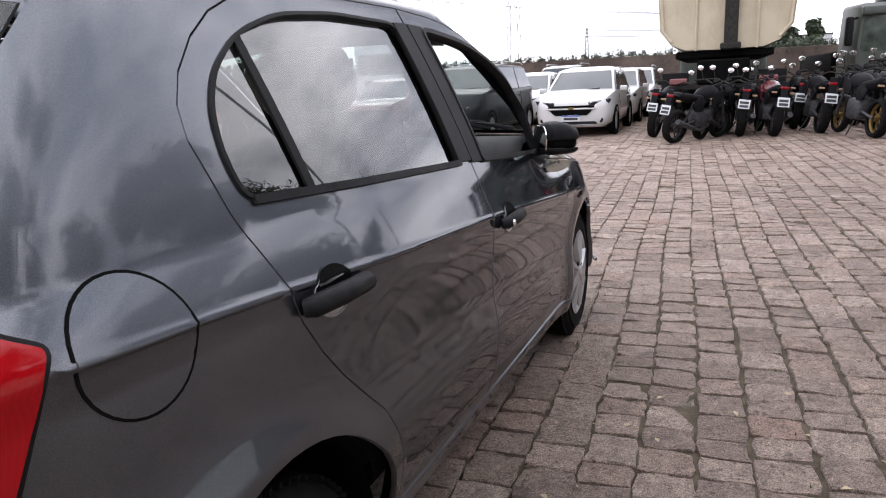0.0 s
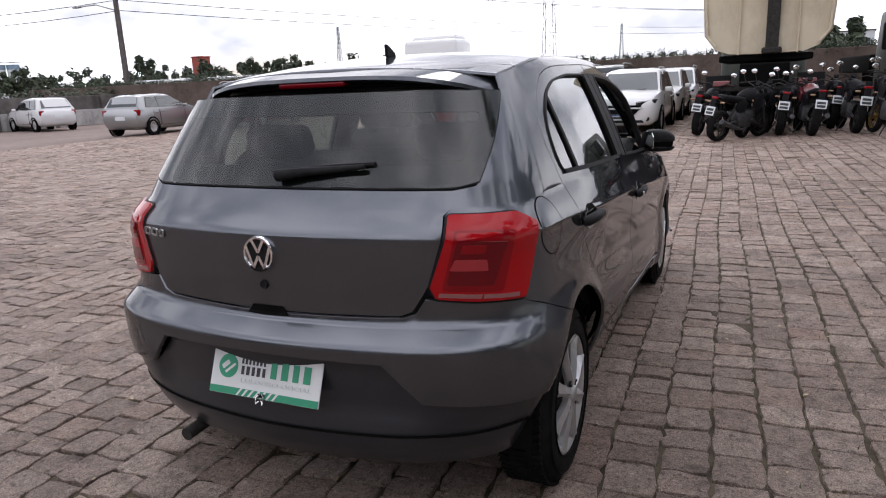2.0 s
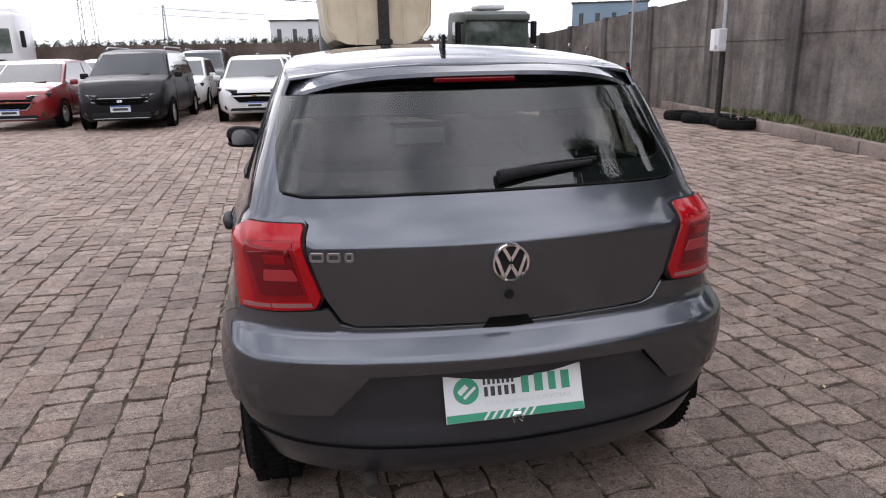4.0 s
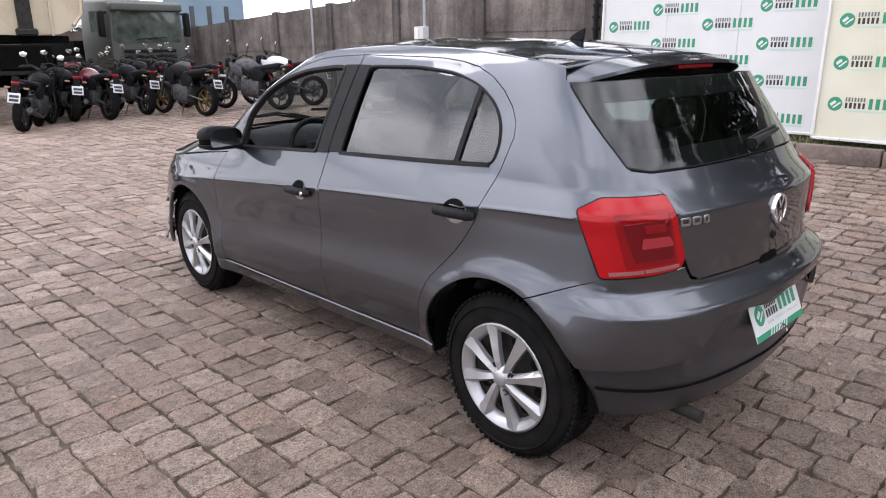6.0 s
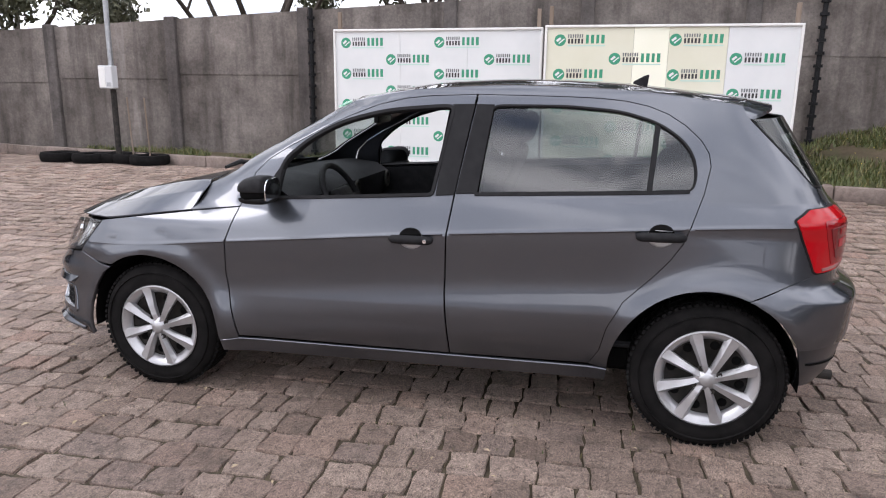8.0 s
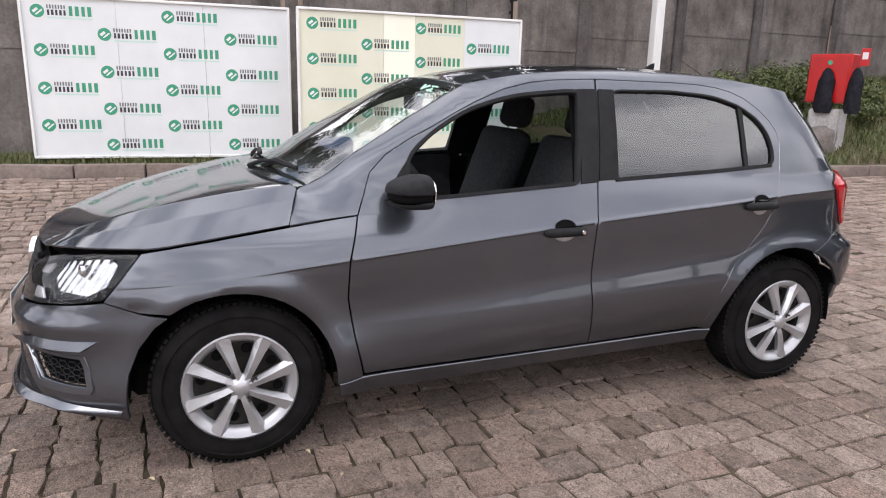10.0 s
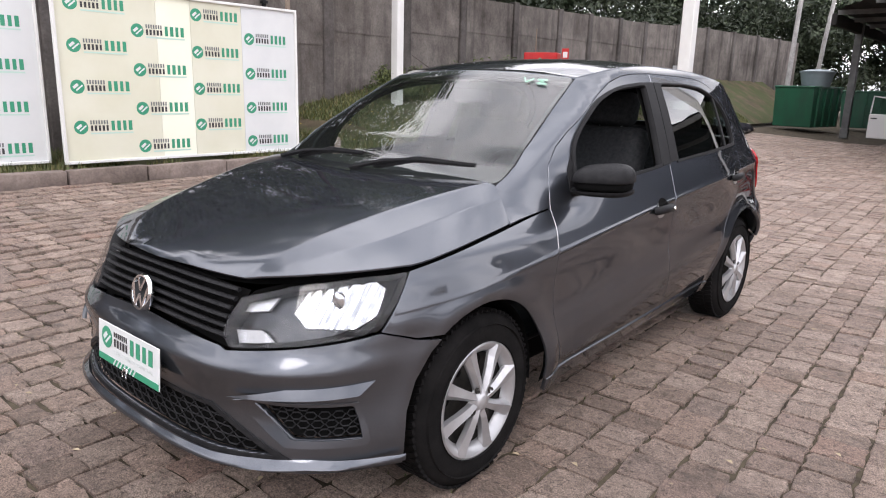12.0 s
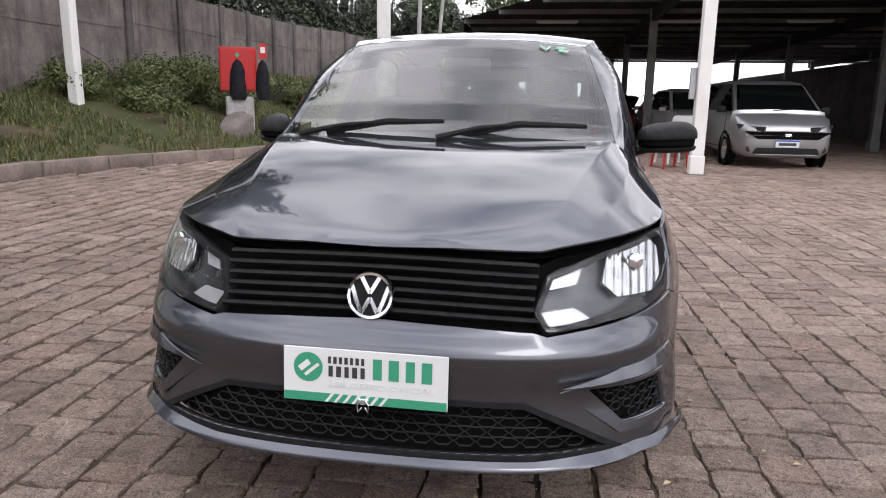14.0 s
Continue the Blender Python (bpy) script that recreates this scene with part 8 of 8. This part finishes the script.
        part("door_window", prism(rounded([(0.25, 1.50), (1.15, 1.50), (1.15, 2.25), (0.45, 2.25)], 0.06), 0.02, Matrix.Translation((sg * 1.055 - 0.01, 0, 0)) @ Matrix(((0, 0, 1, 0), (1, 0, 0, 0), (0, 1, 0, 0), (0, 0, 0, 1)))), M["car_glass_dark"], body)
        truck_wheel(c, sg * 0.92, 0.75)
        part("wiper", tube([(sg * 0.15 - 0.2, -0.05, 1.50), (sg * 0.15 + 0.35, -0.05, 1.56)], 0.012, 5), M["trim"], c)
    part("chassis", box((0, 4.0, 0.85), (0.9, 5.0, 0.3), 0.03), M["inner"], c)
    part("load_box", cushion((0, 4.8, 1.25), (2.1, 4.6, 0.5), 0.05), M["inner"], c, "", 40)
    # white cab and tank trailers far off
    w = thing("white_lorry", "white lorry cab standing behind parked cars", "lorry", Matrix.Translation((-11.0, 24.0, 0)))
    part("body", cushion((0, 0, 1.75), (2.4, 1.7, 2.7), 0.18), M["white_car"], w, "", 40)
    part("roof_fairing", cushion((0, 0.2, 3.12), (2.0, 1.2, 0.3), 0.12), M["white_car"], w, "", 40)
    part("windscreen", box((0, -0.86, 2.15), (2.0, 0.04, 0.8), 0.02), M["car_glass_dark"], w)
    part("grille", box((0, -0.86, 1.25), (1.5, 0.05, 0.6), 0.02), M["trim"], w)
    for sg in (-1, 1):
        part("mirror", cushion((sg * 1.35, -0.75, 2.2), (0.14, 0.12, 0.55), 0.04), M["trim"], w, "", 40)
        truck_wheel(w, sg * 1.0, 0.0)
    for k, (x, y) in enumerate(((-44, 50), (-52, 49), (-38, 53))):
        tk = thing("tank_trailer", "white tank trailer far behind the hedge", "trailer", Matrix.Translation((x, y, 0)), "tank trailers")
        part("tank", tube([(-3.6, 0, 1.9), (-3.4, 0, 1.9), (3.4, 0, 1.9), (3.6, 0, 1.9)], [0.6, 1.0, 1.0, 0.6], 18), M["white_car"], tk, "", 50)
        part("frame", box((0, 0, 0.85), (7.0, 1.0, 0.3), 0.03), M["inner"], tk)
        for q in (-2.4, -1.2, 2.2):
            part("axle", tube([(q, -1.1, 0.5), (q, 1.1, 0.5)], 0.5, 16), M["rubber"], tk)


M["car_glass_dark"] = speckled("dark_reflecting_glass", (0.03, 0.04, 0.035), (0.12, 0.15, 0.125), 2.5, 0.05)
build_lorries()


# ---- the carport ----
def build_carport():
    roof = thing("roof", "wide dark steel carport roof on slender columns", "roof", kind="structure")
    bm = bmesh.new()
    x0, x1, y0, y1, z = -42.0, 2.9, -38.5, -9.2, 3.55
    # the front edge falls back towards the end beside the wall
    front = lambda x: y1 - 9.6 * max(0.0, (x + 2.4) / 5.3)
    V, F = [], []
    xs = np.arange(x0, x1, 0.25)
    for i, x in enumerate(xs):
        V += [(x, y0, z + 0.04 * (i % 2)), (x, front(x), z + 0.04 * (i % 2))]
    F = [(2 * i, 2 * i + 2, 2 * i + 3, 2 * i + 1) for i in range(len(xs) - 1)]
    mesh_object("sheet", V, F, M["roof_under"], roof, "dark corrugated roof sheet")
    for y in np.arange(y0, y1 + 0.1, 2.25):
        xe = min(x1, -2.4 + 5.3 * max(0.0, (y1 - y) / 9.6))
        part("purlin", box(((x0 + xe) / 2, y, z - 0.07), (xe - x0, 0.06, 0.12)), M["beam"], roof)
    for x in (2.7, -2.66, -8.2, -13.8, -19.4, -25.0, -30.6):
        part("truss", box((x, (y0 + front(x)) / 2, z - 0.22), (0.14, front(x) - y0, 0.30), 0.01), M["roof_under"], roof)
    for xi, x in enumerate((2.7, -2.66, -8.2, -13.8, -19.4, -25.0)):
        for yi, y in enumerate((-8.75, -21.8, -30.5, -38.0) if xi == 0 else (-8.4, -15.5, -23.0, -30.5, -38.0)):
            first = yi == 0
            c = thing("column", "square white-painted steel column" if first else "square grey steel column under the roof", "column", Matrix.Translation((x, y, ground_z(x, y))), "carport columns")
            part("shaft", box((0, 0, 2.2 if first else 1.75), (0.20, 0.20, 4.4 if first else 3.5), 0.012), M["white_post"] if first else M["beam"], c)
            part("foot", box((0, 0, 0.15), (0.23, 0.23, 0.30), 0.01), M["white_post"] if first else M["beam"], c)
            if first:
                part("bracket", box((0.16, 0, 1.45), (0.10, 0.05, 0.5), 0.01), M["galv"], c)
    for x in (-0.2, -3.6, -7.0, -10.8):
        for y in (-17.5, -26.0):
            l = thing("ceiling_lamp", "long white strip lamp under the roof", "lamp", Matrix.Translation((x, y, z - 0.16)), "strip lamps")
            part("housing", box((0, 0, 0), (1.2, 0.14, 0.05), 0.01), M["far_white"], l)
            part("tube", tube([(-0.55, 0, -0.04), (0.55, 0, -0.04)], 0.016, 8), M["white"], l)
    tagged(part("wall_south", box((-20, -39.2, 0.75), (44, 0.25, 1.5), 0.02), M["wall_post"], None, "low dark wall at the far side of the carport"), category="wall", kind="structure")
    tagged(part("wall_side", box((-10.6, -25.0, 1.3), (0.3, 29, 2.6), 0.02), M["wall_post"], None, "dark concrete side wall under the roof"), category="wall", kind="structure")
    for k, (x, y, yaw) in enumerate(((4.3, -23.6, 78), (2.9, -27.2, 6))):
        d = thing("dumpster", "green steel dumpster with ribbed sides", "dumpster", at(x, y, yaw), "dumpsters")
        part("bin", prism([(-0.95, 0.15), (0.95, 0.15), (1.05, 1.45), (-1.05, 1.45)], 1.3, Matrix.Translation((0, 0.65, 0)) @ Matrix.Rotation(math.pi / 2, 4, "X"), 0.02), M["dumpster"], d)
        for q in (-0.7, -0.23, 0.23, 0.7):
            part("rib", box((q, 0.68, 0.8), (0.07, 0.07, 1.25), 0.01), M["dumpster"], d)
        part("rim", box((0, 0, 1.46), (2.16, 1.36, 0.07), 0.02), M["dumpster"], d)
    tk = thing("water_tank", "grey-blue plastic water tank with a lid on a dumpster", "tank", Matrix.Translation((4.05, -23.3, 0.64)))
    part("vessel", lathe([(0.0, 0.99), (0.42, 0.99), (0.46, 1.15), (0.47, 1.18), (0.49, 1.30), (0.50, 1.33), (0.52, 1.46), (0.0, 1.46)], 28), M["tank"], tk, "", 40)
    part("lid", lathe([(0.55, 1.44), (0.56, 1.49), (0.3, 1.55), (0.0, 1.57)], 28), M["tank"], tk, "", 40)
    # slim poles on the bank, a bin, pipes and rubbish lying at its foot
    for x, y, h, lean in ((5.6, -25.6, 8.0, 0.25), (5.5, -29.0, 6.5, 0.5)):
        p = thing("slim_pole", "slim pale concrete pole leaning on the grass bank", "pole", Matrix.Translation((x, y, bank_z(x, y) - 0.2)), "slim poles")
        part("shaft", tube([(0, 0, 0), (-lean * 0.4, 0, h * 0.5), (-lean, 0, h)], [0.10, 0.085, 0.07], 10), M["grey_concrete"], p, "", 60)
    gb = thing("litter_bin", "open grey plastic bin standing by the bank", "bin", Matrix.Translation((4.05, -14.8, ground_z(4.05, -14.8))))
    part("tub", lathe([(0.0, 0.0), (0.20, 0.0), (0.24, 0.55), (0.26, 0.58), (0.24, 0.60), (0.22, 0.57), (0.18, 0.04), (0.0, 0.04)], 24), M["tank"], gb, "", 40)
    for k in range(3):
        x, y = 4.25 + 0.09 * k, -15.6 - 0.5 * k
        pp = thing("loose_pipe", "long rusty pipe lying at the foot of the bank", "pipe", Matrix.Translation((x, y, ground_z(x + 0.2, y) + 0.06)), "loose pipes")
        part("tube", tube([(0, 0, 0), (0.26, -1.8, 0.01), (0.50, -3.6, 0.02)], 0.05, 8), M["wood"] if k else M["steel"], pp, "", 60)
    for k in range(5):
        x, y = 4.45 + 0.14 * k, -16.0 - 0.85 * k
        hp = thing("rubbish_bag", "crumpled black rubbish bag on the ground", "rubbish bag", Matrix.Translation((x, y, ground_z(x, y) + 0.10)), "rubbish bags")
        bm = bmesh.new()
        bmesh.ops.create_icosphere(bm, subdivisions=3, radius=1)
        for v in bm.verts:
            q = 1 + 0.35 * noise.noise(v.co * 2.2 + Vector((k * 7.0, 0, 0)))
            v.co = Vector((v.co.x * 0.26 * q, v.co.y * 0.34 * q, max(-0.10, v.co.z * 0.17 * q)))
        part("bag", bm, M["jacket"], hp, "", 60)
    # plastic chair, stacked with a red one
    for dx, mt, lab in ((0.0, M["white"], "white plastic garden chair"), (0.06, M["red_box"], "red plastic garden chair")):
        ch = thing("garden_chair", lab + " beside a column", "chair", at(-2.45 + dx, -9.35 - 0.5 * dx, 200) @ Matrix.Translation((0, 0, 0.09 if dx == 0 else 0)))
        part("seat", cushion((0, 0, 0.42), (0.44, 0.42, 0.03), 0.012), mt, ch, "", 40)
        for sx in (-0.2, 0.2):
            for sy, lean in ((-0.19, -0.04), (0.19, 0.05)):
                part("leg", tube([(sx, sy, 0.42), (sx * 1.15, sy + lean, 0.0)], 0.02, 6), mt, ch)
            part("armrest", tube([(sx * 1.1, 0.2, 0.64), (sx * 1.12, -0.2, 0.66), (sx * 1.1, -0.22, 0.42)], 0.02, 6), mt, ch)
        part("backrest", prism(rounded([(-0.22, 0), (0.22, 0), (0.24, 0.42), (-0.24, 0.42)], 0.08), 0.02, Matrix.Translation((0, -0.20, 0.43)) @ Matrix.Rotation(radians(102), 4, "X")), mt, ch)
    o = thing("orange_board", "tall orange board beyond the carport", "board", Matrix.Translation((0.3, -44, 0)))
    part("panel", box((0, 0, 2.2), (0.7, 0.15, 4.4), 0.02), M["orange"], o)
    for x in (-0.28, 0.28):
        part("post", box((x, 0.12, 2.2), (0.1, 0.1, 4.4), 0.01), M["beam"], o)


build_carport()


# ---- distance ----
def polar(az, d, e=(1.2, -3.5)):
    return e[0] + d * math.sin(radians(az)), e[1] + d * math.cos(radians(az))


def build_distance():
    # lattice masts
    for az, d, h, w in ((-15.3, 150, 42, 2.6), (-9.8, 420, 30, 3.0), (-32, 400, 34, 3.0)):
        x, y = polar(az, d)
        t = thing("lattice_mast", "tall thin steel lattice mast far off", "mast", Matrix.Translation((x, y, 0)))
        bm = bmesh.new()
        n = 14
        for cx, cy in ((-1, -1), (1, -1), (1, 1), (-1, 1)):
            add_tube(bm, [(cx * w / 2, cy * w / 2, 0), (cx * w * 0.14, cy * w * 0.14, h)], 0.09 * d / 150, 4)
        for k in range(n):
            a, b = 1 - 0.72 * k / n, 1 - 0.72 * (k + 1) / n
            for (c1, c2) in (((-1, -1), (1, -1)), ((1, -1), (1, 1)), ((1, 1), (-1, 1)), ((-1, 1), (-1, -1))):
                add_tube(bm, [(c1[0] * w / 2 * a, c1[1] * w / 2 * a, h * k / n), (c2[0] * w / 2 * b, c2[1] * w / 2 * b, h * (k + 1) / n)], 0.06 * d / 150, 4)
        part("lattice", bm, M["galv"], t)
    # utility poles with cross-arms and wires
    tops = []
    for x, y, h in ((-39.5, 33.5, 10.5), (-70, 20, 10.5), (3.5, 110, 10.0)):
        p = thing("power_pole", "tall grey concrete power pole with cross-arm", "pole", Matrix.Translation((x, y, 0)))
        part("shaft", tube([(0, 0, -0.2), (0, 0, h)], [0.24, 0.15], 10), M["wall_post"], p, "", 60)
        part("cross_arm", box((0, 0, h - 0.6), (2.0, 0.12, 0.12), 0.01, Matrix.Rotation(0.5, 4, "Z")), M["wall_post"], p)
        part("lamp_arm", tube([(0, 0, h - 3.3), (-1.0, -0.8, h - 2.9), (-1.9, -1.3, h - 3.0)], 0.05, 6), M["galv"], p)
        part("lamp", cushion((-2.1, -1.4, h - 3.02), (0.7, 0.3, 0.14), 0.05), M["galv"], p, "", 40)
        tops.append(Vector((x, y, h)))
    w = thing("power_lines", "black overhead power lines between poles", "cable")
    for a, b in ((tops[0], tops[1]), (tops[0], tops[2])):
        for off, dz in ((-0.9, -0.55), (0.0, -0.5), (0.9, -0.55), (0.2, -2.6), (0.2, -3.3)):
            pts = []
            for k in range(13):
                t = k / 12
                q = a.lerp(b, t)
                pts.append(q + Vector((off * 0.8, off * 0.5, dz - 4 * 0.9 * t * (1 - t))))
            part("wire", tube(pts, 0.022, 4), M["cable"], w)
    # silos, works and houses
    for k in range(5):
        x, y = polar(-58.3 + 0.85 * k, 165)
        s = thing("silo", "white cylindrical silo with a blue rim", "silo", Matrix.Translation((x, y, 0)), "silos on the skyline")
        part("shell", tube([(0, 0, 0), (0, 0, 7.6)], 1.15, 20), M["far_white"], s, "", 50)
        part("rim", tube([(0, 0, 7.6), (0, 0, 8.6)], 1.2, 20), M["far_blue"], s, "", 50)
        part("rail", box((0, 0, 9.0), (2.2, 2.2, 0.12)), M["far_white"], s)
    x, y = polar(-42.5, 190)
    rt = thing("brick_tower", "square red brick tower on the skyline", "tower", Matrix.Translation((x, y, 0)))
    part("shaft", box((0, 0, 5), (3.2, 3.2, 10.5), 0.1), M["far_red"], rt)
    part("cap", box((0, 0, 10.4), (3.5, 3.5, 0.3), 0.05), M["far_red"], rt)
    for az, d, wd, h, mt, lab in ((0.6, 130, 11, 7.4, M["far_white"], "pale grey warehouse with dark upright strips"), (24.5, 125, 12, 9.0, M["far_blue"], "blue-grey glass office block"), (-52, 170, 26, 3.6, M["far_orange"], "long low orange building"), (-47, 180, 14, 3.2, M["far_white"], "long low pale building"), (6.5, 170, 8, 8, M["far_white"], "pale block far off")):
        x, y = polar(az, d, (-0.8, -3.5) if az > -20 else (1.2, -3.5))
        hs = thing("warehouse", lab, "building", Matrix.Translation((x, y, 0)) @ Matrix.Rotation(radians(-az), 4, "Z"))
        part("wall", box((0, 0, h / 2), (wd, 8, h), 0.05), mt, hs)
        part("roof", box((0, 0, h + 0.1), (wd + 0.4, 8.4, 0.25), 0.05), M["wall_post"], hs)
        for k in range(int(wd / 2.6)):
            part("window", box((-wd / 2 + 1.5 + 2.6 * k, -4.02, h * 0.55), (0.7 if d < 140 else 1.2, 0.08, h * 0.55), 0.02), M["window_dark"], hs)
    # woods on the skyline, one mass of clumps
    r = random.Random(77)
    blobs = []
    for k in range(230):
        az = r.uniform(-75, 32) if k < 130 else r.uniform(-75, -30)
        d = r.uniform(150, 230)
        x, y = polar(az, d)
        h = r.uniform(4.5, 9.0) if az < -24 else r.uniform(2.0, 3.6)
        for j in range(3):
            blobs.append(((x + r.uniform(-3, 3), y + r.uniform(-3, 3), h * (0.25 + 0.3 * j)), r.uniform(1.6, 2.8) * (1.1 - 0.2 * j)))
    tagged(leaves("woods", blobs, 80000, 0.55, M["leaf_dark"], None, 9, "dark woods along the skyline"), category="woods", kind="stuff")
    for az, d, h in ((-45.5, 120, 7.5), (-55, 130, 7.0), (-38.5, 150, 8.0), (-36, 150, 8.5), (3.4, 60, 4.2), (5.0, 62, 4.4)):
        x, y = polar(az, d)
        tree((x, y, 0), h, h * 0.4, int(d * 3 + az), M["leaf_dark"], "lone dark tree on the skyline", 0.2, 2500, 0.1, 0.35)


build_distance()


# ---- granite paving, stone by stone ----
def sett_shape(r, w, l, near):
    """One worn sett about the origin: corners out of true, edges chipped and rounded off."""
    g = r.uniform(0.0005, 0.004)
    if near:
        ring = [(-0.96, -0.97), (-0.35, -1), (0.3, -1), (0.97, -0.96), (1, -0.3), (1, 0.35), (0.96, 0.97), (0.35, 1), (-0.3, 1), (-0.97, 0.96), (-1, 0.3), (-1, -0.35)]
    else:
        ring = [(-1, -1), (1, -1), (1, 1), (-1, 1)]
    cs = [(sx * (w / 2 - g) + r.uniform(-0.009, 0.007) * (1 if sx > 0 else -1), sy * (l / 2 - g) + r.uniform(-0.009, 0.007) * (1 if sy > 0 else -1)) for sx, sy in ring]
    n = len(cs)
    ax, ay = r.uniform(-0.05, 0.05), r.uniform(-0.05, 0.05)
    tz = [ax * x + ay * y + r.uniform(-0.004, 0.003) for x, y in cs]
    i = r.uniform(0.945, 0.98)
    V = [(x, y, -0.035) for x, y in cs] + [(x * 0.992, y * 0.992, -0.005 + t) for (x, y), t in zip(cs, tz)] + [(x * i, y * i, t) for (x, y), t in zip(cs, tz)]
    F = [tuple(range(2 * n, 3 * n))]
    for k in range(n):
        m = (k + 1) % n
        F += [(n + k, n + m, 2 * n + m, 2 * n + k), (k, m, n + m, n + k)]
    return V, F


def build_paving():
    pave = thing("pavement", "worn reddish-brown granite setts laid in courses", "pavement", kind="structure")
    r = random.Random(21)
    ca, sa = math.cos(radians(2.2)), math.sin(radians(2.2))
    shapes = []
    for k in range(16):
        V, F = sett_shape(r, 0.172, 0.158, True)
        me = bpy.data.meshes.new("sett")
        me.from_pydata(V, [], F)
        me.materials.append(M["sett"])
        shapes.append(me)
    V, F, n_parts = [], [], 0
    ks = [-p[1] for p in KERB]
    kx = [p[0] for p in KERB]
    u = -18.0
    while u < 8.0:
        w = r.uniform(0.164, 0.180)
        v = -20.0 + r.uniform(0, 0.1)
        drift = r.uniform(0, 100)
        while v < 26.2:
            l = r.uniform(0.115, 0.20)
            uu = u + w / 2 + 0.03 * noise.noise((v * 0.45, u * 0.6, 0))
            x, y = uu * ca - (v + l / 2) * sa, uu * sa + (v + l / 2) * ca
            v += l
            if x > np.interp(-y, ks, kx) - 0.06 or (x < -9 and y < -4) or y > 25.9:
                continue
            z = ground_z(x, y) + 0.005 * noise.noise((x * 0.8, y * 0.8, 5)) + r.uniform(-0.003, 0.003)
            if n_parts < 300 and -2.55 < x < -1.15 and -2.6 < y < 3.4:
                o = bpy.data.objects.new("sett", r.choice(shapes))
                scene.collection.objects.link(o)
                o.parent = pave
                o.matrix_basis = Matrix.Translation((x, y, z)) @ Matrix.Rotation(radians(2.2) + r.choice((0, math.pi)), 4, "Z") @ Matrix.Diagonal((w / 0.172, l / 0.158, 1, 1))
                n_parts += 1
                continue
            sv, sf = sett_shape(r, w, l, math.hypot(x, y) < 7.5)
            b = len(V)
            V += [(x + p * ca - q * sa, y + p * sa + q * ca, z + s) for p, q, s in sv]
            F += [tuple(b + i for i in f) for f in sf]
        u += w
    ob = mesh_object("setts", V, F, M["setts"], pave, "more setts of the same paving")
    ob["kind"] = "stuff"
    # paving beyond, too far off for single stones
    tagged(mesh_object("yard_far", [(-120, -60, -0.006), (-17.2, -60, -0.006), (-17.9, 60, -0.006), (-120, 60, -0.006)], [(0, 1, 2, 3)], M["far_ground"], None, "far stretch of brown stone paving"), category="pavement", kind="structure")
    tagged(mesh_object("shed_floor", [(-40, -60, -0.004), (6, -60, -0.004), (6, -19.9, -0.004), (-8.5, -19.9, -0.004), (-8.5, -4, -0.004), (-17.3, -4, -0.004), (-40, -4, -0.004)], [(0, 1, 2, 3, 4, 5, 6)], M["far_ground"], None, "brown paving under the carport"), category="floor", kind="structure")
    # dry leaves, pebbles and weeds in the joints
    rr = random.Random(5)
    V, F = [], []
    for _ in range(2600):
        x, y = rr.uniform(-7, 5.2), rr.uniform(-6, 9)
        a, s, z = rr.uniform(0, 6.28), rr.choice((0.003, 0.004, 0.005, 0.006, 0.008, 0.012, 0.018)), ground_z(x, y) + 0.008
        c, d = math.cos(a) * s, math.sin(a) * s
        b = len(V)
        V += [(x - c, y - d, z), (x + d * 0.5, y - c * 0.5, z + s * 0.3), (x + c, y + d, z + s * 0.1), (x - d * 0.5, y + c * 0.5, z + s * 0.35)]
        F += [(b, b + 1, b + 2), (b, b + 2, b + 3)]
    tagged(mesh_object("leaf_litter", V, F, M["leaf_litter"], None, "dry pale leaf scraps scattered on the paving"), category="leaf litter", kind="stuff")
    V, F = [], []
    for _ in range(26000):
        x, y = rr.uniform(-5, 4.5), rr.uniform(-6, 8)
        if noise.noise((x * 0.7, y * 0.7, 9)) < 0.12:
            continue
        a, h, z = rr.uniform(0, 6.28), rr.uniform(0.008, 0.028), ground_z(x, y) - 0.012
        c, d = math.cos(a) * 0.004, math.sin(a) * 0.004
        b = len(V)
        V += [(x - c, y - d, z), (x + c, y + d, z), (x + d * 2, y - c * 2, z + h)]
        F.append((b, b + 1, b + 2))
    tagged(mesh_object("weeds", V, F, M["grass"], None, "tiny weeds growing in the joints"), category="weeds", kind="stuff")


build_paving()
